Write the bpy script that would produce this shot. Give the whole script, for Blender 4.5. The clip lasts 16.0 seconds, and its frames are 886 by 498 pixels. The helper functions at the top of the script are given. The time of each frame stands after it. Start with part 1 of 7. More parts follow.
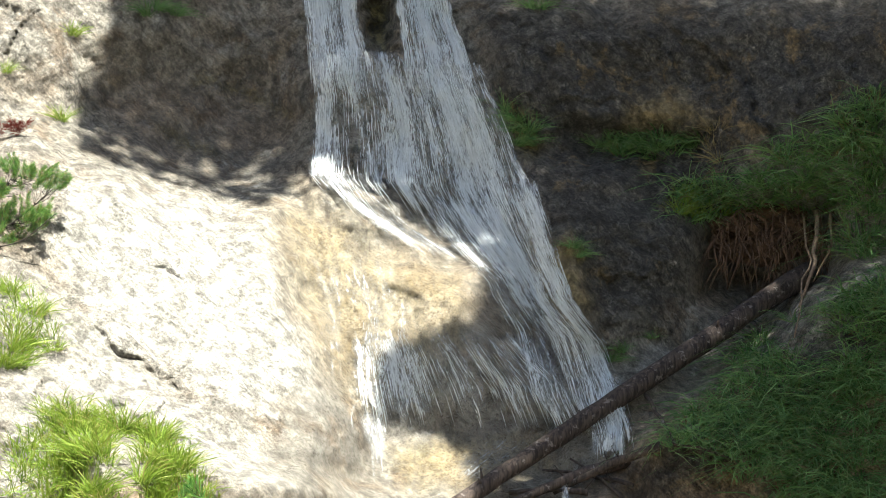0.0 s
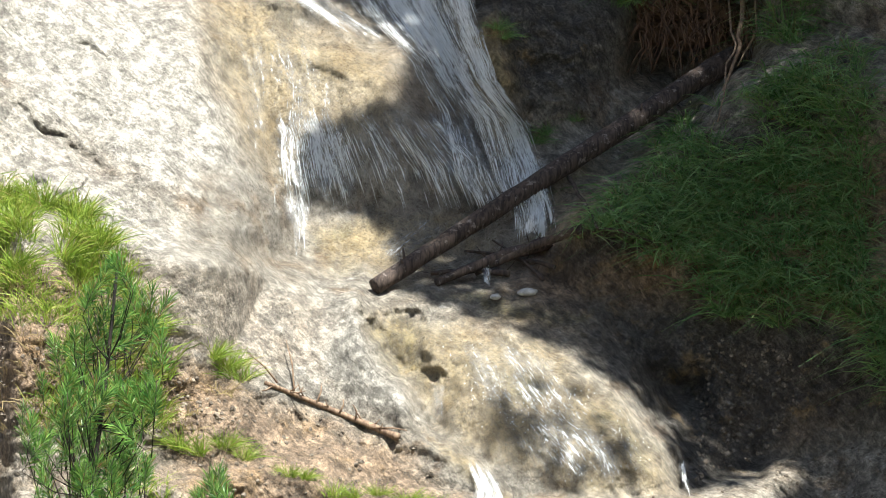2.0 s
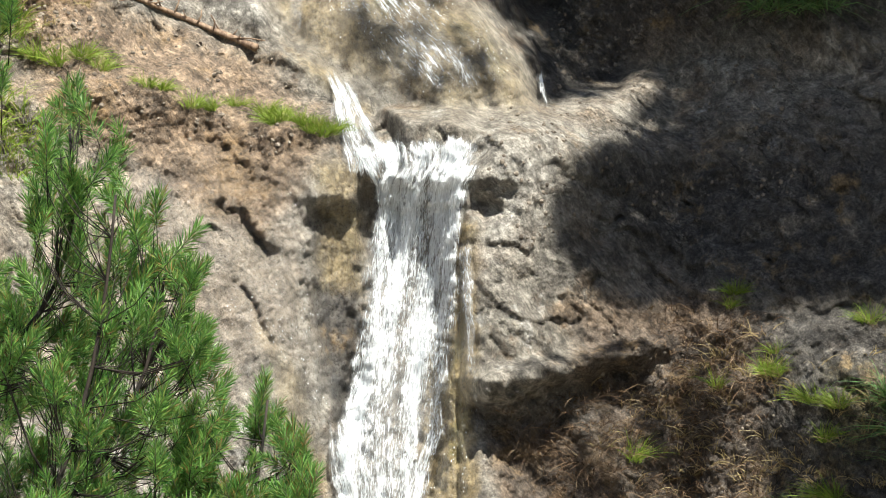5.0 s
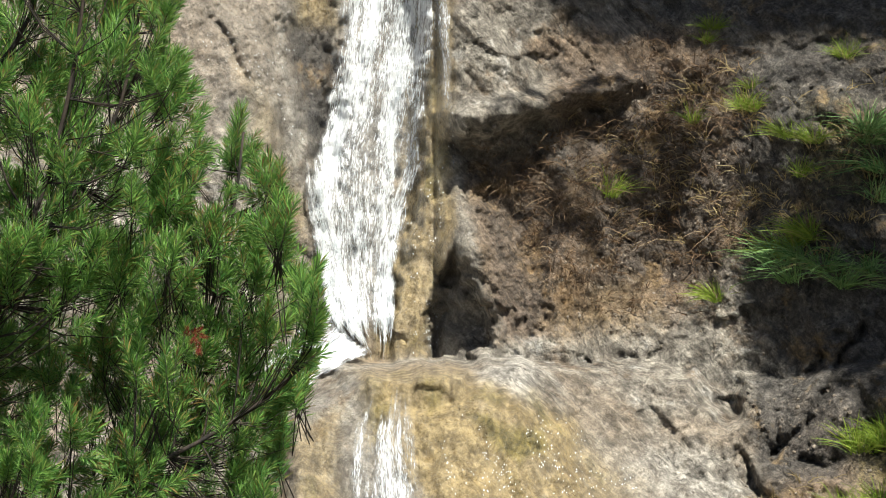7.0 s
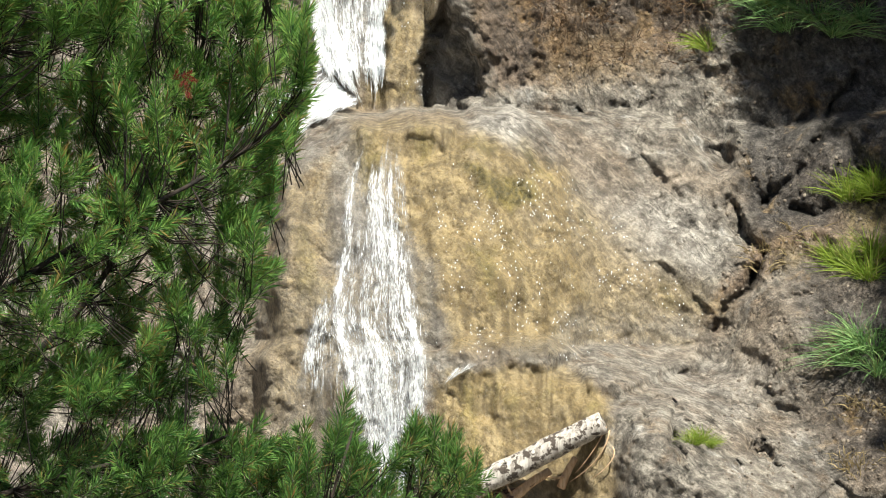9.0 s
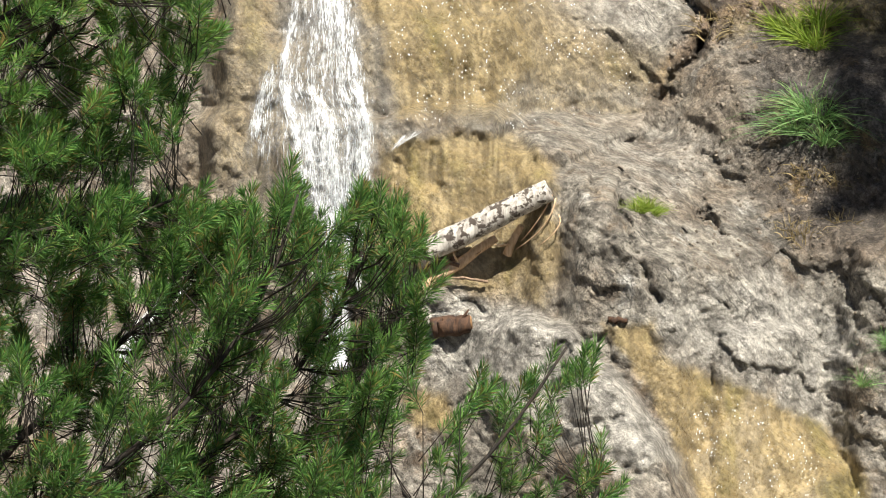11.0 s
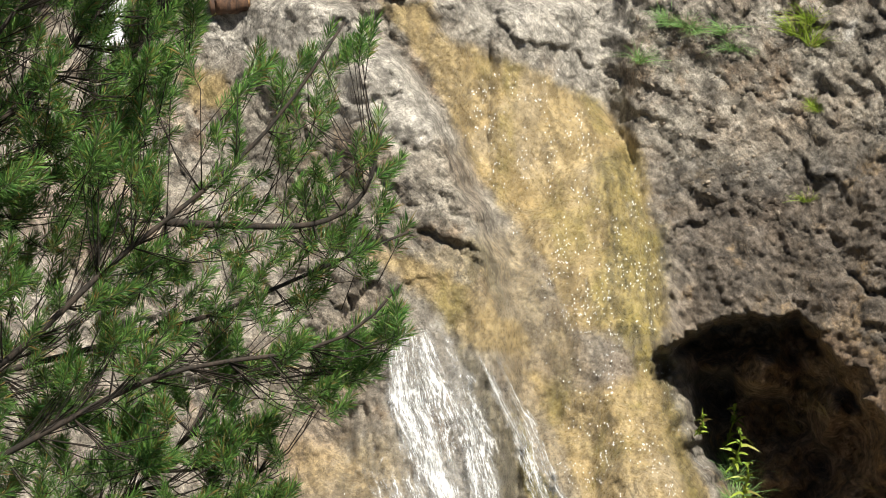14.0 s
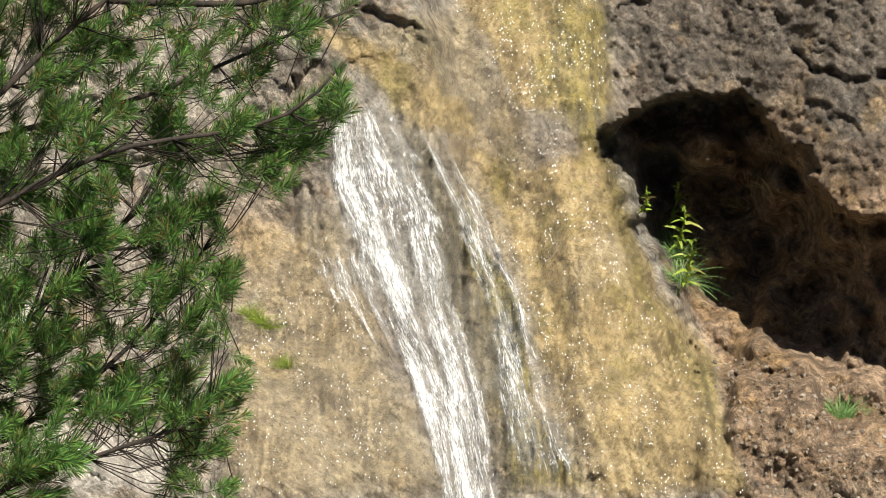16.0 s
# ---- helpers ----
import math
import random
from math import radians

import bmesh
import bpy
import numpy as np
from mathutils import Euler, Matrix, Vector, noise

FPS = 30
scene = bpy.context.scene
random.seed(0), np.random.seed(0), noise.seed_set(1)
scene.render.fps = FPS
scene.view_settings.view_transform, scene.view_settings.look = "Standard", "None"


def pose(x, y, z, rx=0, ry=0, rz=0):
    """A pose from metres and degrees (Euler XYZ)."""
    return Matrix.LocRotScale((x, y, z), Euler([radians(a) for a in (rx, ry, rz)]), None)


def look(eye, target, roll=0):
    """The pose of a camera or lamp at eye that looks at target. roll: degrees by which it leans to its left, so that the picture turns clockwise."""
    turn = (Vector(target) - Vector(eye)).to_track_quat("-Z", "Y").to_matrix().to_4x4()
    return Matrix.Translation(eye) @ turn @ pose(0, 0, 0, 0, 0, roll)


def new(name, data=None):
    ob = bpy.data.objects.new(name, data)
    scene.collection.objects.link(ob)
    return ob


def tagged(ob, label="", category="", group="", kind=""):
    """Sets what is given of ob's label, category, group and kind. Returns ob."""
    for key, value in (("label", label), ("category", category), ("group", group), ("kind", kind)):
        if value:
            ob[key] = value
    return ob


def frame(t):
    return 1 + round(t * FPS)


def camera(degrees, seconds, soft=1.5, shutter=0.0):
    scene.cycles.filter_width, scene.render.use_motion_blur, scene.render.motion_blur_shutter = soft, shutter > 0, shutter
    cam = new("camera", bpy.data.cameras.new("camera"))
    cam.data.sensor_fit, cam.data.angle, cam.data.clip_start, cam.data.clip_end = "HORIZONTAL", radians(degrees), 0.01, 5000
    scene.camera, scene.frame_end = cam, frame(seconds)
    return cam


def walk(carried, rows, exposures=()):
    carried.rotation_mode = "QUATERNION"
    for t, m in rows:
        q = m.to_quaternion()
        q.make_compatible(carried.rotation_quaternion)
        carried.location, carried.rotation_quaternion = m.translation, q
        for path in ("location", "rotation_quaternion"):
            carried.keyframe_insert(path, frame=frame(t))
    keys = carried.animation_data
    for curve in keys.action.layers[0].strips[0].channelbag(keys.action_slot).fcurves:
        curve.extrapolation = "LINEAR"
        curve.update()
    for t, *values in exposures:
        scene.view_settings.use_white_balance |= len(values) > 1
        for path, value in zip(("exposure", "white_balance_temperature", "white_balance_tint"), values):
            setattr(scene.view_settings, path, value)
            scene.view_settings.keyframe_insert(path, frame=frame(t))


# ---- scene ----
# ---- the camera: it stands on the far bank and tilts slowly down the whole fall ----
cam = camera(13.6, 16.0, soft=1.0)
EYE = Vector((0.0, 0.0, 10.0))
REACH = 33.0  # bearings and heights on the face are given in metres at this distance from the far bank
SWAY = ((0.0, 0.07), (4.2, 0.055), (6.3, 0.045), (9.2, 0.0), (11.3, -0.015), (16.0, -0.035))
ROWS = [
    (0, 0, 11.6665, 0),
    (0.5, 0.8251, 10.6072, -0.2426),
    (1, 0.9917, 10.0073, -0.4674),
    (1.5, 0.9512, 9.2781, -0.6216),
    (2, 1.2095, 8.2877, -0.4714),
    (2.5, 2.1133, 7.3324, -0.4715),
    (3, 2.7929, 6.3926, -0.3738),
    (3.5, 2.6357, 5.4013, -0.3879),
    (4, 2.9719, 4.2704, -0.3913),
    (4.2, 3.0739, 3.8848, -0.3844),
    (6.3, 3.8167, -0.3431, -0.3828),
    (6.5, 3.7865, -0.7374, -0.3613),
    (7, 3.8273, -1.77, -0.2814),
    (7.5, 3.8604, -2.7809, -0.267),
    (8, 4.0668, -3.7186, -0.2712),
    (8.5, 4.1139, -4.6417, -0.2091),
    (9, 3.9803, -5.6303, -0.2063),
    (9.2, 3.995, -6.0114, -0.1822),
    (11.3, 5.3083, -9.6497, -0.7608),
    (11.5, 5.7783, -9.939, -0.79),
    (12, 6.3254, -10.7967, -0.8474),
    (12.5, 7.2038, -11.626, -1.095),
    (13, 7.8317, -12.4785, -1.1491),
    (13.5, 8.1608, -13.2952, -0.9363),
    (14, 8.3927, -14.1221, -1.0718),
    (14.5, 8.6717, -14.97, -1.2288),
    (15, 8.864, -15.7532, -1.0961),
    (15.5, 8.9785, -16.5955, -1.0541),
    (16, 9.3529, -17.5162, -1.1661),
]


def toward(az, el):
    return Vector((math.cos(el) * math.sin(az), math.cos(el) * math.cos(az), math.sin(el)))


def stand(t, az, el, roll):
    dz = float(np.interp(t, [s[0] for s in SWAY], [s[1] for s in SWAY]))
    eye = EYE + Vector((-0.2 * dz, 0, dz))
    return look(eye, eye + toward(radians(az) + 0.2 * dz / REACH, radians(el) - dz / REACH) * 10, -roll)


walk(cam, [(row[0], stand(*row)) for row in ROWS],
     exposures=((0.0, 1.92, 6250, 6), (0.5, 1.5, 6100, 6), (1.0, 1.45, 6100, 7), (1.5, 1.5, 6150, 8), (3.5, 1.58, 6150, 9), (4.2, 1.45, 6200, 9), (6.5, 1.12, 6350, 9), (9.0, 1.0, 6450, 9), (11.5, 1.04, 6500, 11), (16.0, 0.98, 6700, 11)))

# ---- world and sun ----
SUN = Vector((0.16, -0.48, 0.85)).normalized()
sky_world = bpy.data.worlds.new("sky")
scene.world = sky_world
sky_world.use_nodes = True
wn = sky_world.node_tree
sky = wn.nodes.new("ShaderNodeTexSky")
sky.sky_type, sky.sun_disc = "NISHITA", False
sky.sun_elevation = math.asin(SUN.z)
sky.sun_rotation = math.atan2(SUN.x, SUN.y)
wn.links.new(sky.outputs[0], wn.nodes["Background"].inputs[0])
wn.nodes["Background"].inputs[1].default_value = 0.040
lamp = bpy.data.lights.new("sun", "SUN")
lamp.energy, lamp.angle, lamp.color = 5.2, radians(0.55), (1.0, 0.95, 0.83)
sun = new("sun", lamp)
sun.matrix_world = look(SUN * 60, (0, 0, 0))


# ---- node helpers ----
class Nodes:
    def __init__(self, name):
        self.mat = bpy.data.materials.new(name)
        self.mat.use_nodes = True
        self.t = self.mat.node_tree
        self.b = self.t.nodes["Principled BSDF"]
        self.out = self.t.nodes["Material Output"]

    def node(self, kind, **ins):
        n = self.t.nodes.new(kind)
        for k, v in ins.items():
            self.put(n.inputs[k.replace("_", " ")], v)
        return n

    def put(self, socket, v):
        if isinstance(v, bpy.types.NodeSocket):
            self.t.links.new(v, socket)
        else:
            socket.default_value = v

    def place(self, sx=1.0, sy=1.0, sz=1.0, source="position"):
        if source == "position":
            p = self.node("ShaderNodeNewGeometry").outputs["Position"]
        else:
            p = self.node("ShaderNodeTexCoord").outputs[source]
        m = self.node("ShaderNodeMapping", Vector=p)
        m.inputs["Scale"].default_value = (sx, sy, sz)
        return m.outputs[0]

    def noise(self, scale, detail=4.0, rough=0.6, vec=None, warp=0.0):
        n = self.node("ShaderNodeTexNoise", Scale=scale, Detail=detail, Roughness=rough, Distortion=warp)
        self.put(n.inputs["Vector"], vec if vec is not None else self.place())
        return n.outputs["Fac"]

    def attr(self, name):
        n = self.node("ShaderNodeAttribute")
        n.attribute_name = name
        return n.outputs["Fac"]

    def math(self, op, a, b=0.0, clamp=False):
        n = self.t.nodes.new("ShaderNodeMath")
        n.operation, n.use_clamp = op, clamp
        self.put(n.inputs[0], a), self.put(n.inputs[1], b)
        return n.outputs[0]

    def ramp(self, fac, lo, hi, a=0.0, b=1.0):
        n = self.t.nodes.new("ShaderNodeMapRange")
        n.interpolation_type = "SMOOTHSTEP"
        for i, v in enumerate((fac, lo, hi, a, b)):
            self.put(n.inputs[i], v)
        return n.outputs[0]

    def mix(self, fac, a, b):
        n = self.t.nodes.new("ShaderNodeMix")
        n.data_type = "RGBA"
        self.put(n.inputs[0], fac)
        for s, v in ((n.inputs[6], a), (n.inputs[7], b)):
            self.put(s, (*v, 1.0) if isinstance(v, tuple) else v)
        return n.outputs[2]

    def bump(self, height, strength, dist, normal=None):
        n = self.node("ShaderNodeBump", Strength=strength, Distance=dist, Height=height)
        if normal is not None:
            self.put(n.inputs["Normal"], normal)
        return n.outputs[0]

    def set(self, **ins):
        for k, v in ins.items():
            v = (*v, 1.0) if isinstance(v, tuple) and len(v) == 3 else v
            self.put(self.b.inputs[k.replace("_", " ")], v)
        return self


# ---- materials ----
def rock_material():
    m = Nodes("wet limestone")
    here = m.node("ShaderNodeNewGeometry").outputs["Position"]
    big, mid, fine = m.noise(0.9, 5), m.noise(5.0, 8, 0.72), m.noise(34.0, 5, 0.75)
    grain = m.noise(85.0, 3, 0.75)
    turned = m.node("ShaderNodeMapping", Vector=here)
    turned.inputs["Rotation"].default_value = (0.0, radians(-48), 0.0)
    slant = m.node("ShaderNodeMapping", Vector=turned.outputs[0])
    slant.inputs["Scale"].default_value = (0.45, 1.0, 1.7)
    fleck = m.noise(15.0, 6, 0.74, slant.outputs[0], 0.7)
    shake = m.node("ShaderNodeTexNoise", Vector=here, Scale=9.0, Detail=3.0)
    moved = m.node("ShaderNodeMix")
    moved.data_type = "VECTOR"
    m.put(moved.inputs["Factor"], 0.10), m.put(moved.inputs[4], here), m.put(moved.inputs[5], shake.outputs["Color"])
    pebble = m.node("ShaderNodeTexVoronoi", Vector=moved.outputs[1], Scale=30.0, Randomness=1.0)
    tint = m.node("ShaderNodeSeparateColor", Color=pebble.outputs["Color"]).outputs[0]
    knob = m.ramp(pebble.outputs["Distance"], 0.0, 0.75, 1.0, 0.0)
    vein = m.ramp(m.math("ABSOLUTE", m.math("SUBTRACT", m.noise(3.4, 4, 0.62, slant.outputs[0], 0.5), 0.5)), 0.0, 0.020, 1.0, 0.0)
    vein = m.math("MULTIPLY", vein, m.ramp(m.noise(1.7, 3), 0.46, 0.60))
    run = m.math("ADD", m.math("MULTIPLY", m.attr("run"), 0.45), m.math("MULTIPLY", m.noise(7.0, 6, 0.7), 0.55))

    def broken(name, amount=0.9):
        s = m.math("ADD", m.attr(name), m.math("MULTIPLY", m.math("SUBTRACT", m.math("ADD", m.math("MULTIPLY", mid, 0.5), m.math("MULTIPLY", fine, 0.5)), 0.5), amount))
        return m.ramp(s, 0.18, 0.82)

    col = m.mix(m.ramp(mid, 0.32, 0.68), (0.215, 0.190, 0.160), (0.44, 0.405, 0.345))
    col = m.mix(m.ramp(m.noise(2.1, 6, 0.7), 0.50, 0.66), col, m.mix(m.ramp(mid, 0.4, 0.6), (0.15, 0.108, 0.072), (0.35, 0.275, 0.20)))
    col = m.mix(m.ramp(m.noise(3.3, 6, 0.72), 0.56, 0.70), col, m.mix(fine, (0.44, 0.42, 0.385), (0.60, 0.58, 0.54)))
    col = m.mix(m.ramp(big, 0.46, 0.70), col, (0.32, 0.262, 0.20))
    pale = m.mix(m.ramp(mid, 0.35, 0.65), (0.36, 0.338, 0.30), (0.62, 0.585, 0.53))
    col = m.mix(broken("pale", 0.7), col, pale)
    # near-black rock tone, also laid on slopes and hollows as painted shade
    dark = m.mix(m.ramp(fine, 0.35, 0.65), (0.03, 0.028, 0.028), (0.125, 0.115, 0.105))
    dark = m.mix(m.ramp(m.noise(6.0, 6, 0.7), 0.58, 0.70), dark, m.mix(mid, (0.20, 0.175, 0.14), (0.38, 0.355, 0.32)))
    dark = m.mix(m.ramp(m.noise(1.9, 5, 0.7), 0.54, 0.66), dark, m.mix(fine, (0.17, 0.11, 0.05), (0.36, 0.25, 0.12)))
    soil = m.mix(m.ramp(mid, 0.35, 0.62), (0.18, 0.118, 0.074), (0.42, 0.30, 0.20))
    soil = m.mix(m.ramp(m.noise(1.6, 5, 0.7), 0.48, 0.62), soil, m.mix(fine, (0.21, 0.125, 0.06), (0.40, 0.27, 0.14)))
    soil = m.mix(m.ramp(fine, 0.57, 0.75), soil, (0.44, 0.37, 0.29))
    col = m.mix(broken("soil", 1.1), col, soil)
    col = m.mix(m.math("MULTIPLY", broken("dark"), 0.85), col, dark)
    ochre = m.mix(m.ramp(run, 0.34, 0.66), (0.20, 0.148, 0.070), (0.40, 0.312, 0.165))
    ochre = m.mix(m.ramp(m.noise(2.6, 6, 0.65), 0.46, 0.64), ochre, m.mix(run, (0.29, 0.208, 0.088), (0.42, 0.323, 0.165)))
    ochre = m.mix(m.ramp(m.noise(1.4, 5, 0.65), 0.53, 0.68), ochre, m.mix(run, (0.30, 0.235, 0.135), (0.47, 0.385, 0.25)))
    ochre = m.mix(m.ramp(m.noise(1.0, 5, 0.6, m.place(2.2, 2.2, 0.8)), 0.54, 0.68), ochre, m.mix(run, (0.155, 0.125, 0.042), (0.34, 0.27, 0.105)))
    col = m.mix(broken("ochre", 0.75), col, ochre)
    moss = m.mix(m.ramp(run, 0.35, 0.65), (0.06, 0.058, 0.014), (0.25, 0.205, 0.05))
    moss = m.mix(m.ramp(fine, 0.5, 0.7), moss, (0.26, 0.21, 0.075))
    col = m.mix(broken("moss", 0.8), col, moss)
    wet, bare = m.attr("wet"), m.math("SUBTRACT", 1.0, m.math("MULTIPLY", m.attr("ochre"), 0.7))
    # random specks, plus bump hollows and vein lines painted dark like shaded pits
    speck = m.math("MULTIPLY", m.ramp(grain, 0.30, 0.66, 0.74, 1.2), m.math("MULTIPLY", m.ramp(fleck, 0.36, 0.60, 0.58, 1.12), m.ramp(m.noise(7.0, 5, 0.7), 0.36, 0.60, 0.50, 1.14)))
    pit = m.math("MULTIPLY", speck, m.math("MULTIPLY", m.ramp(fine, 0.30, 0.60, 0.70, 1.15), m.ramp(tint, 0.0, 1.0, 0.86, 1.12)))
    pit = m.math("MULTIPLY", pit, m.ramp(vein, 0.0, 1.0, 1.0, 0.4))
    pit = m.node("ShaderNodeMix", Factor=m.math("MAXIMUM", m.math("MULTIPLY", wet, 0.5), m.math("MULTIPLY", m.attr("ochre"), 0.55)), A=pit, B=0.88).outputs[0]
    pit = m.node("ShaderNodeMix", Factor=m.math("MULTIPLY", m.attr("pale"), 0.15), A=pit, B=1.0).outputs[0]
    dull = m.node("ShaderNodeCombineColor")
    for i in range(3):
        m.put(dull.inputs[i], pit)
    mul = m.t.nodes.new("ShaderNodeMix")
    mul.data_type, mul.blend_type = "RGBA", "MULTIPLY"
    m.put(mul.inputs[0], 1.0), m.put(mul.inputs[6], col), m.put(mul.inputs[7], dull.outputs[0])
    rough = m.math("SUBTRACT", m.ramp(fine, 0.3, 0.7, 0.78, 0.95), m.math("MULTIPLY", m.ramp(m.math("ADD", wet, m.math("MULTIPLY", m.math("SUBTRACT", mid, 0.5), 0.8)), 0.35, 0.75), 0.55))
    h1 = m.bump(m.math("SUBTRACT", m.math("ADD", m.math("MULTIPLY", mid, 0.8), m.math("MULTIPLY", fine, 0.2)), m.math("MULTIPLY", vein, 0.25)), bare, 0.075)
    h1 = m.bump(knob, m.math("MULTIPLY", bare, 0.8), 0.016, h1)
    h2 = m.bump(m.math("ADD", fine, m.math("MULTIPLY", grain, 0.5)), 1.0, 0.015, m.bump(fleck, bare, 0.04, h1))
    film = m.ramp(m.math("ADD", wet, m.math("MULTIPLY", m.math("SUBTRACT", m.noise(3.0, 4), 0.5), 1.2)), 0.35, 0.75)
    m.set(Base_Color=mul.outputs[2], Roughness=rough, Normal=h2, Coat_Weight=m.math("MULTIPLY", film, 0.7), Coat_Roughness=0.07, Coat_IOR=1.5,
          Coat_Normal=m.bump(m.noise(42.0, 3, 0.7), 1.0, 0.045, m.bump(m.noise(8.0, 2), 1.0, 0.04)))
    return m.mat


def water_material():
    m = Nodes("falling water")
    uv = m.node("ShaderNodeUVMap").outputs[0]

    def streak(sx, sy, detail, warp, rough=0.62):
        mp = m.node("ShaderNodeMapping", Vector=uv)
        mp.inputs["Scale"].default_value = (sx, sy, 1)
        return m.noise(1.0, detail, rough, mp.outputs[0], warp)
    long, short, drop = streak(9.0, 1.2, 4, 1.2), streak(25.0, 4.6, 4, 1.6), streak(62.0, 14.0, 3, 1.4)
    band = streak(3.0, 0.45, 3, 0.6)
    s = m.math("ADD", m.math("ADD", m.math("MULTIPLY", band, 0.16), m.math("MULTIPLY", long, 0.20)), m.math("ADD", m.math("MULTIPLY", short, 0.34), m.math("MULTIPLY", drop, 0.30)))
    s = m.math("ADD", m.math("MULTIPLY", m.math("SUBTRACT", s, 0.5), 5.6), 0.5)
    edge = m.math("SUBTRACT", 1.30, m.math("MULTIPLY", m.attr("cover"), 1.40))
    lo = m.math("SUBTRACT", edge, 0.24)
    foam = m.ramp(s, lo, m.math("ADD", edge, 0.30))
    milk = m.math("MULTIPLY", m.ramp(m.attr("cover"), 0.14, 0.95, 0.0, 0.50), m.ramp(band, 0.3, 0.7, 0.6, 1.2))
    foam = m.math("ADD", milk, m.math("MULTIPLY", foam, m.math("SUBTRACT", 1.0, milk)))
    m.set(Base_Color=m.mix(short, (0.76, 0.80, 0.84), (0.94, 0.95, 0.96)), Roughness=0.25, Normal=m.bump(s, 0.7, 0.04))
    m.b.inputs["Specular IOR Level"].default_value = 0.9
    clear = m.node("ShaderNodeBsdfTransparent")
    gloss = m.node("ShaderNodeBsdfGlossy", Roughness=0.12, Normal=m.bump(s, 1.0, 0.05))
    film = m.node("ShaderNodeMixShader", Fac=m.ramp(m.attr("cover"), 0.1, 0.5, 0.0, 0.07))
    m.t.links.new(clear.outputs[0], film.inputs[1]), m.t.links.new(gloss.outputs[0], film.inputs[2])
    both = m.node("ShaderNodeMixShader", Fac=m.math("MULTIPLY", foam, 0.94))
    m.t.links.new(film.outputs[0], both.inputs[1]), m.t.links.new(m.b.outputs[0], both.inputs[2])
    m.t.links.new(both.outputs[0], m.out.inputs[0])
    return m.mat


# white for the strands of water; the painted glints take it too
def strand_glint_material():
    m = Nodes("white water strands and painted glints")
    r = m.node("ShaderNodeNewGeometry").outputs["Random Per Island"]
    m.set(Base_Color=m.mix(r, (0.74, 0.79, 0.83), (0.93, 0.94, 0.95)), Roughness=0.3)
    m.b.inputs["Specular IOR Level"].default_value = 0.7
    thin = m.node("ShaderNodeBsdfTranslucent", Color=(0.85, 0.89, 0.92, 1.0))
    both = m.node("ShaderNodeMixShader", Fac=0.3)
    m.t.links.new(m.b.outputs[0], both.inputs[1]), m.t.links.new(thin.outputs[0], both.inputs[2])
    m.t.links.new(both.outputs[0], m.out.inputs[0])
    return m.mat


def leaf_material(name, a, b, dry=None, rough=0.5, scale=7.0):
    m = Nodes(name)
    r = m.node("ShaderNodeNewGeometry").outputs["Random Per Island"]
    col = m.mix(r, a, b)
    col = m.mix(m.ramp(m.noise(scale, 3), 0.40, 0.68, 0.0, 0.6), col, m.mix(r, tuple(0.5 * c for c in a), tuple(0.6 * c for c in b)))
    if dry:
        col = m.mix(m.ramp(m.math("ADD", r, m.math("MULTIPLY", m.noise(scale * 0.6, 3), 0.6)), 1.1, 1.32), col, dry)
    m.set(Base_Color=col, Roughness=rough)
    m.b.inputs["Specular IOR Level"].default_value = 0.35
    thin = m.node("ShaderNodeBsdfTranslucent", Color=col)
    both = m.node("ShaderNodeMixShader", Fac=0.28)
    m.t.links.new(m.b.outputs[0], both.inputs[1]), m.t.links.new(thin.outputs[0], both.inputs[2])
    m.t.links.new(both.outputs[0], m.out.inputs[0])
    return m.mat


def wood_material(name, a, b, patch=None, amount=0.5, stretch=(30, 30, 3), rough=0.85):
    m = Nodes(name)
    g = m.noise(1.0, 5, 0.65, m.place(*stretch, source="Object"), 0.5)
    col = m.mix(m.ramp(g, 0.35, 0.65), a, b)
    f = m.noise(14.0, 5, 0.65, m.place(1, 1, 1, source="Object"))
    if patch:
        col = m.mix(m.ramp(f, 0.62 - 0.25 * amount, 0.68 - 0.25 * amount), col, patch)
    m.set(Base_Color=col, Roughness=rough, Normal=m.bump(m.math("ADD", g, f), 0.8, 0.012))
    return m.mat


ROCK, WATER, STRAND_GLINT = rock_material(), water_material(), strand_glint_material()
NEEDLES = leaf_material("pine needles", (0.045, 0.15, 0.036), (0.27, 0.47, 0.105), (0.26, 0.17, 0.06), 0.34, 5.0)
# darker needles for the boughs that end lower
NEEDLES_DARK = leaf_material("darker pine needles", (0.026, 0.095, 0.026), (0.19, 0.355, 0.08), (0.22, 0.14, 0.05), 0.32, 5.0)
TWIG = wood_material("pine twig bark", (0.009, 0.007, 0.005), (0.032, 0.022, 0.015))
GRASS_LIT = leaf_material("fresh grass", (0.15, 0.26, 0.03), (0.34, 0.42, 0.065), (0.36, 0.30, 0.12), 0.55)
GRASS_LONG = leaf_material("long slope grass", (0.08, 0.20, 0.06), (0.34, 0.53, 0.20), (0.24, 0.20, 0.09), 0.55)
STRAW = leaf_material("dry grass", (0.30, 0.23, 0.11), (0.42, 0.34, 0.18), None, 0.7)
DARK_LOG = wood_material("dark wet bark", (0.020, 0.014, 0.012), (0.095, 0.068, 0.056), (0.20, 0.17, 0.155), 0.16)
WHITE_LOG = wood_material("weathered white bark", (0.28, 0.25, 0.22), (0.58, 0.55, 0.50), (0.07, 0.055, 0.045), 0.46)
SPLINT = wood_material("split bare wood", (0.42, 0.27, 0.15), (0.66, 0.48, 0.32))
STICK = wood_material("dry stick", (0.12, 0.075, 0.05), (0.30, 0.21, 0.14))
CUT = wood_material("sawn log end", (0.16, 0.085, 0.035), (0.30, 0.17, 0.08))
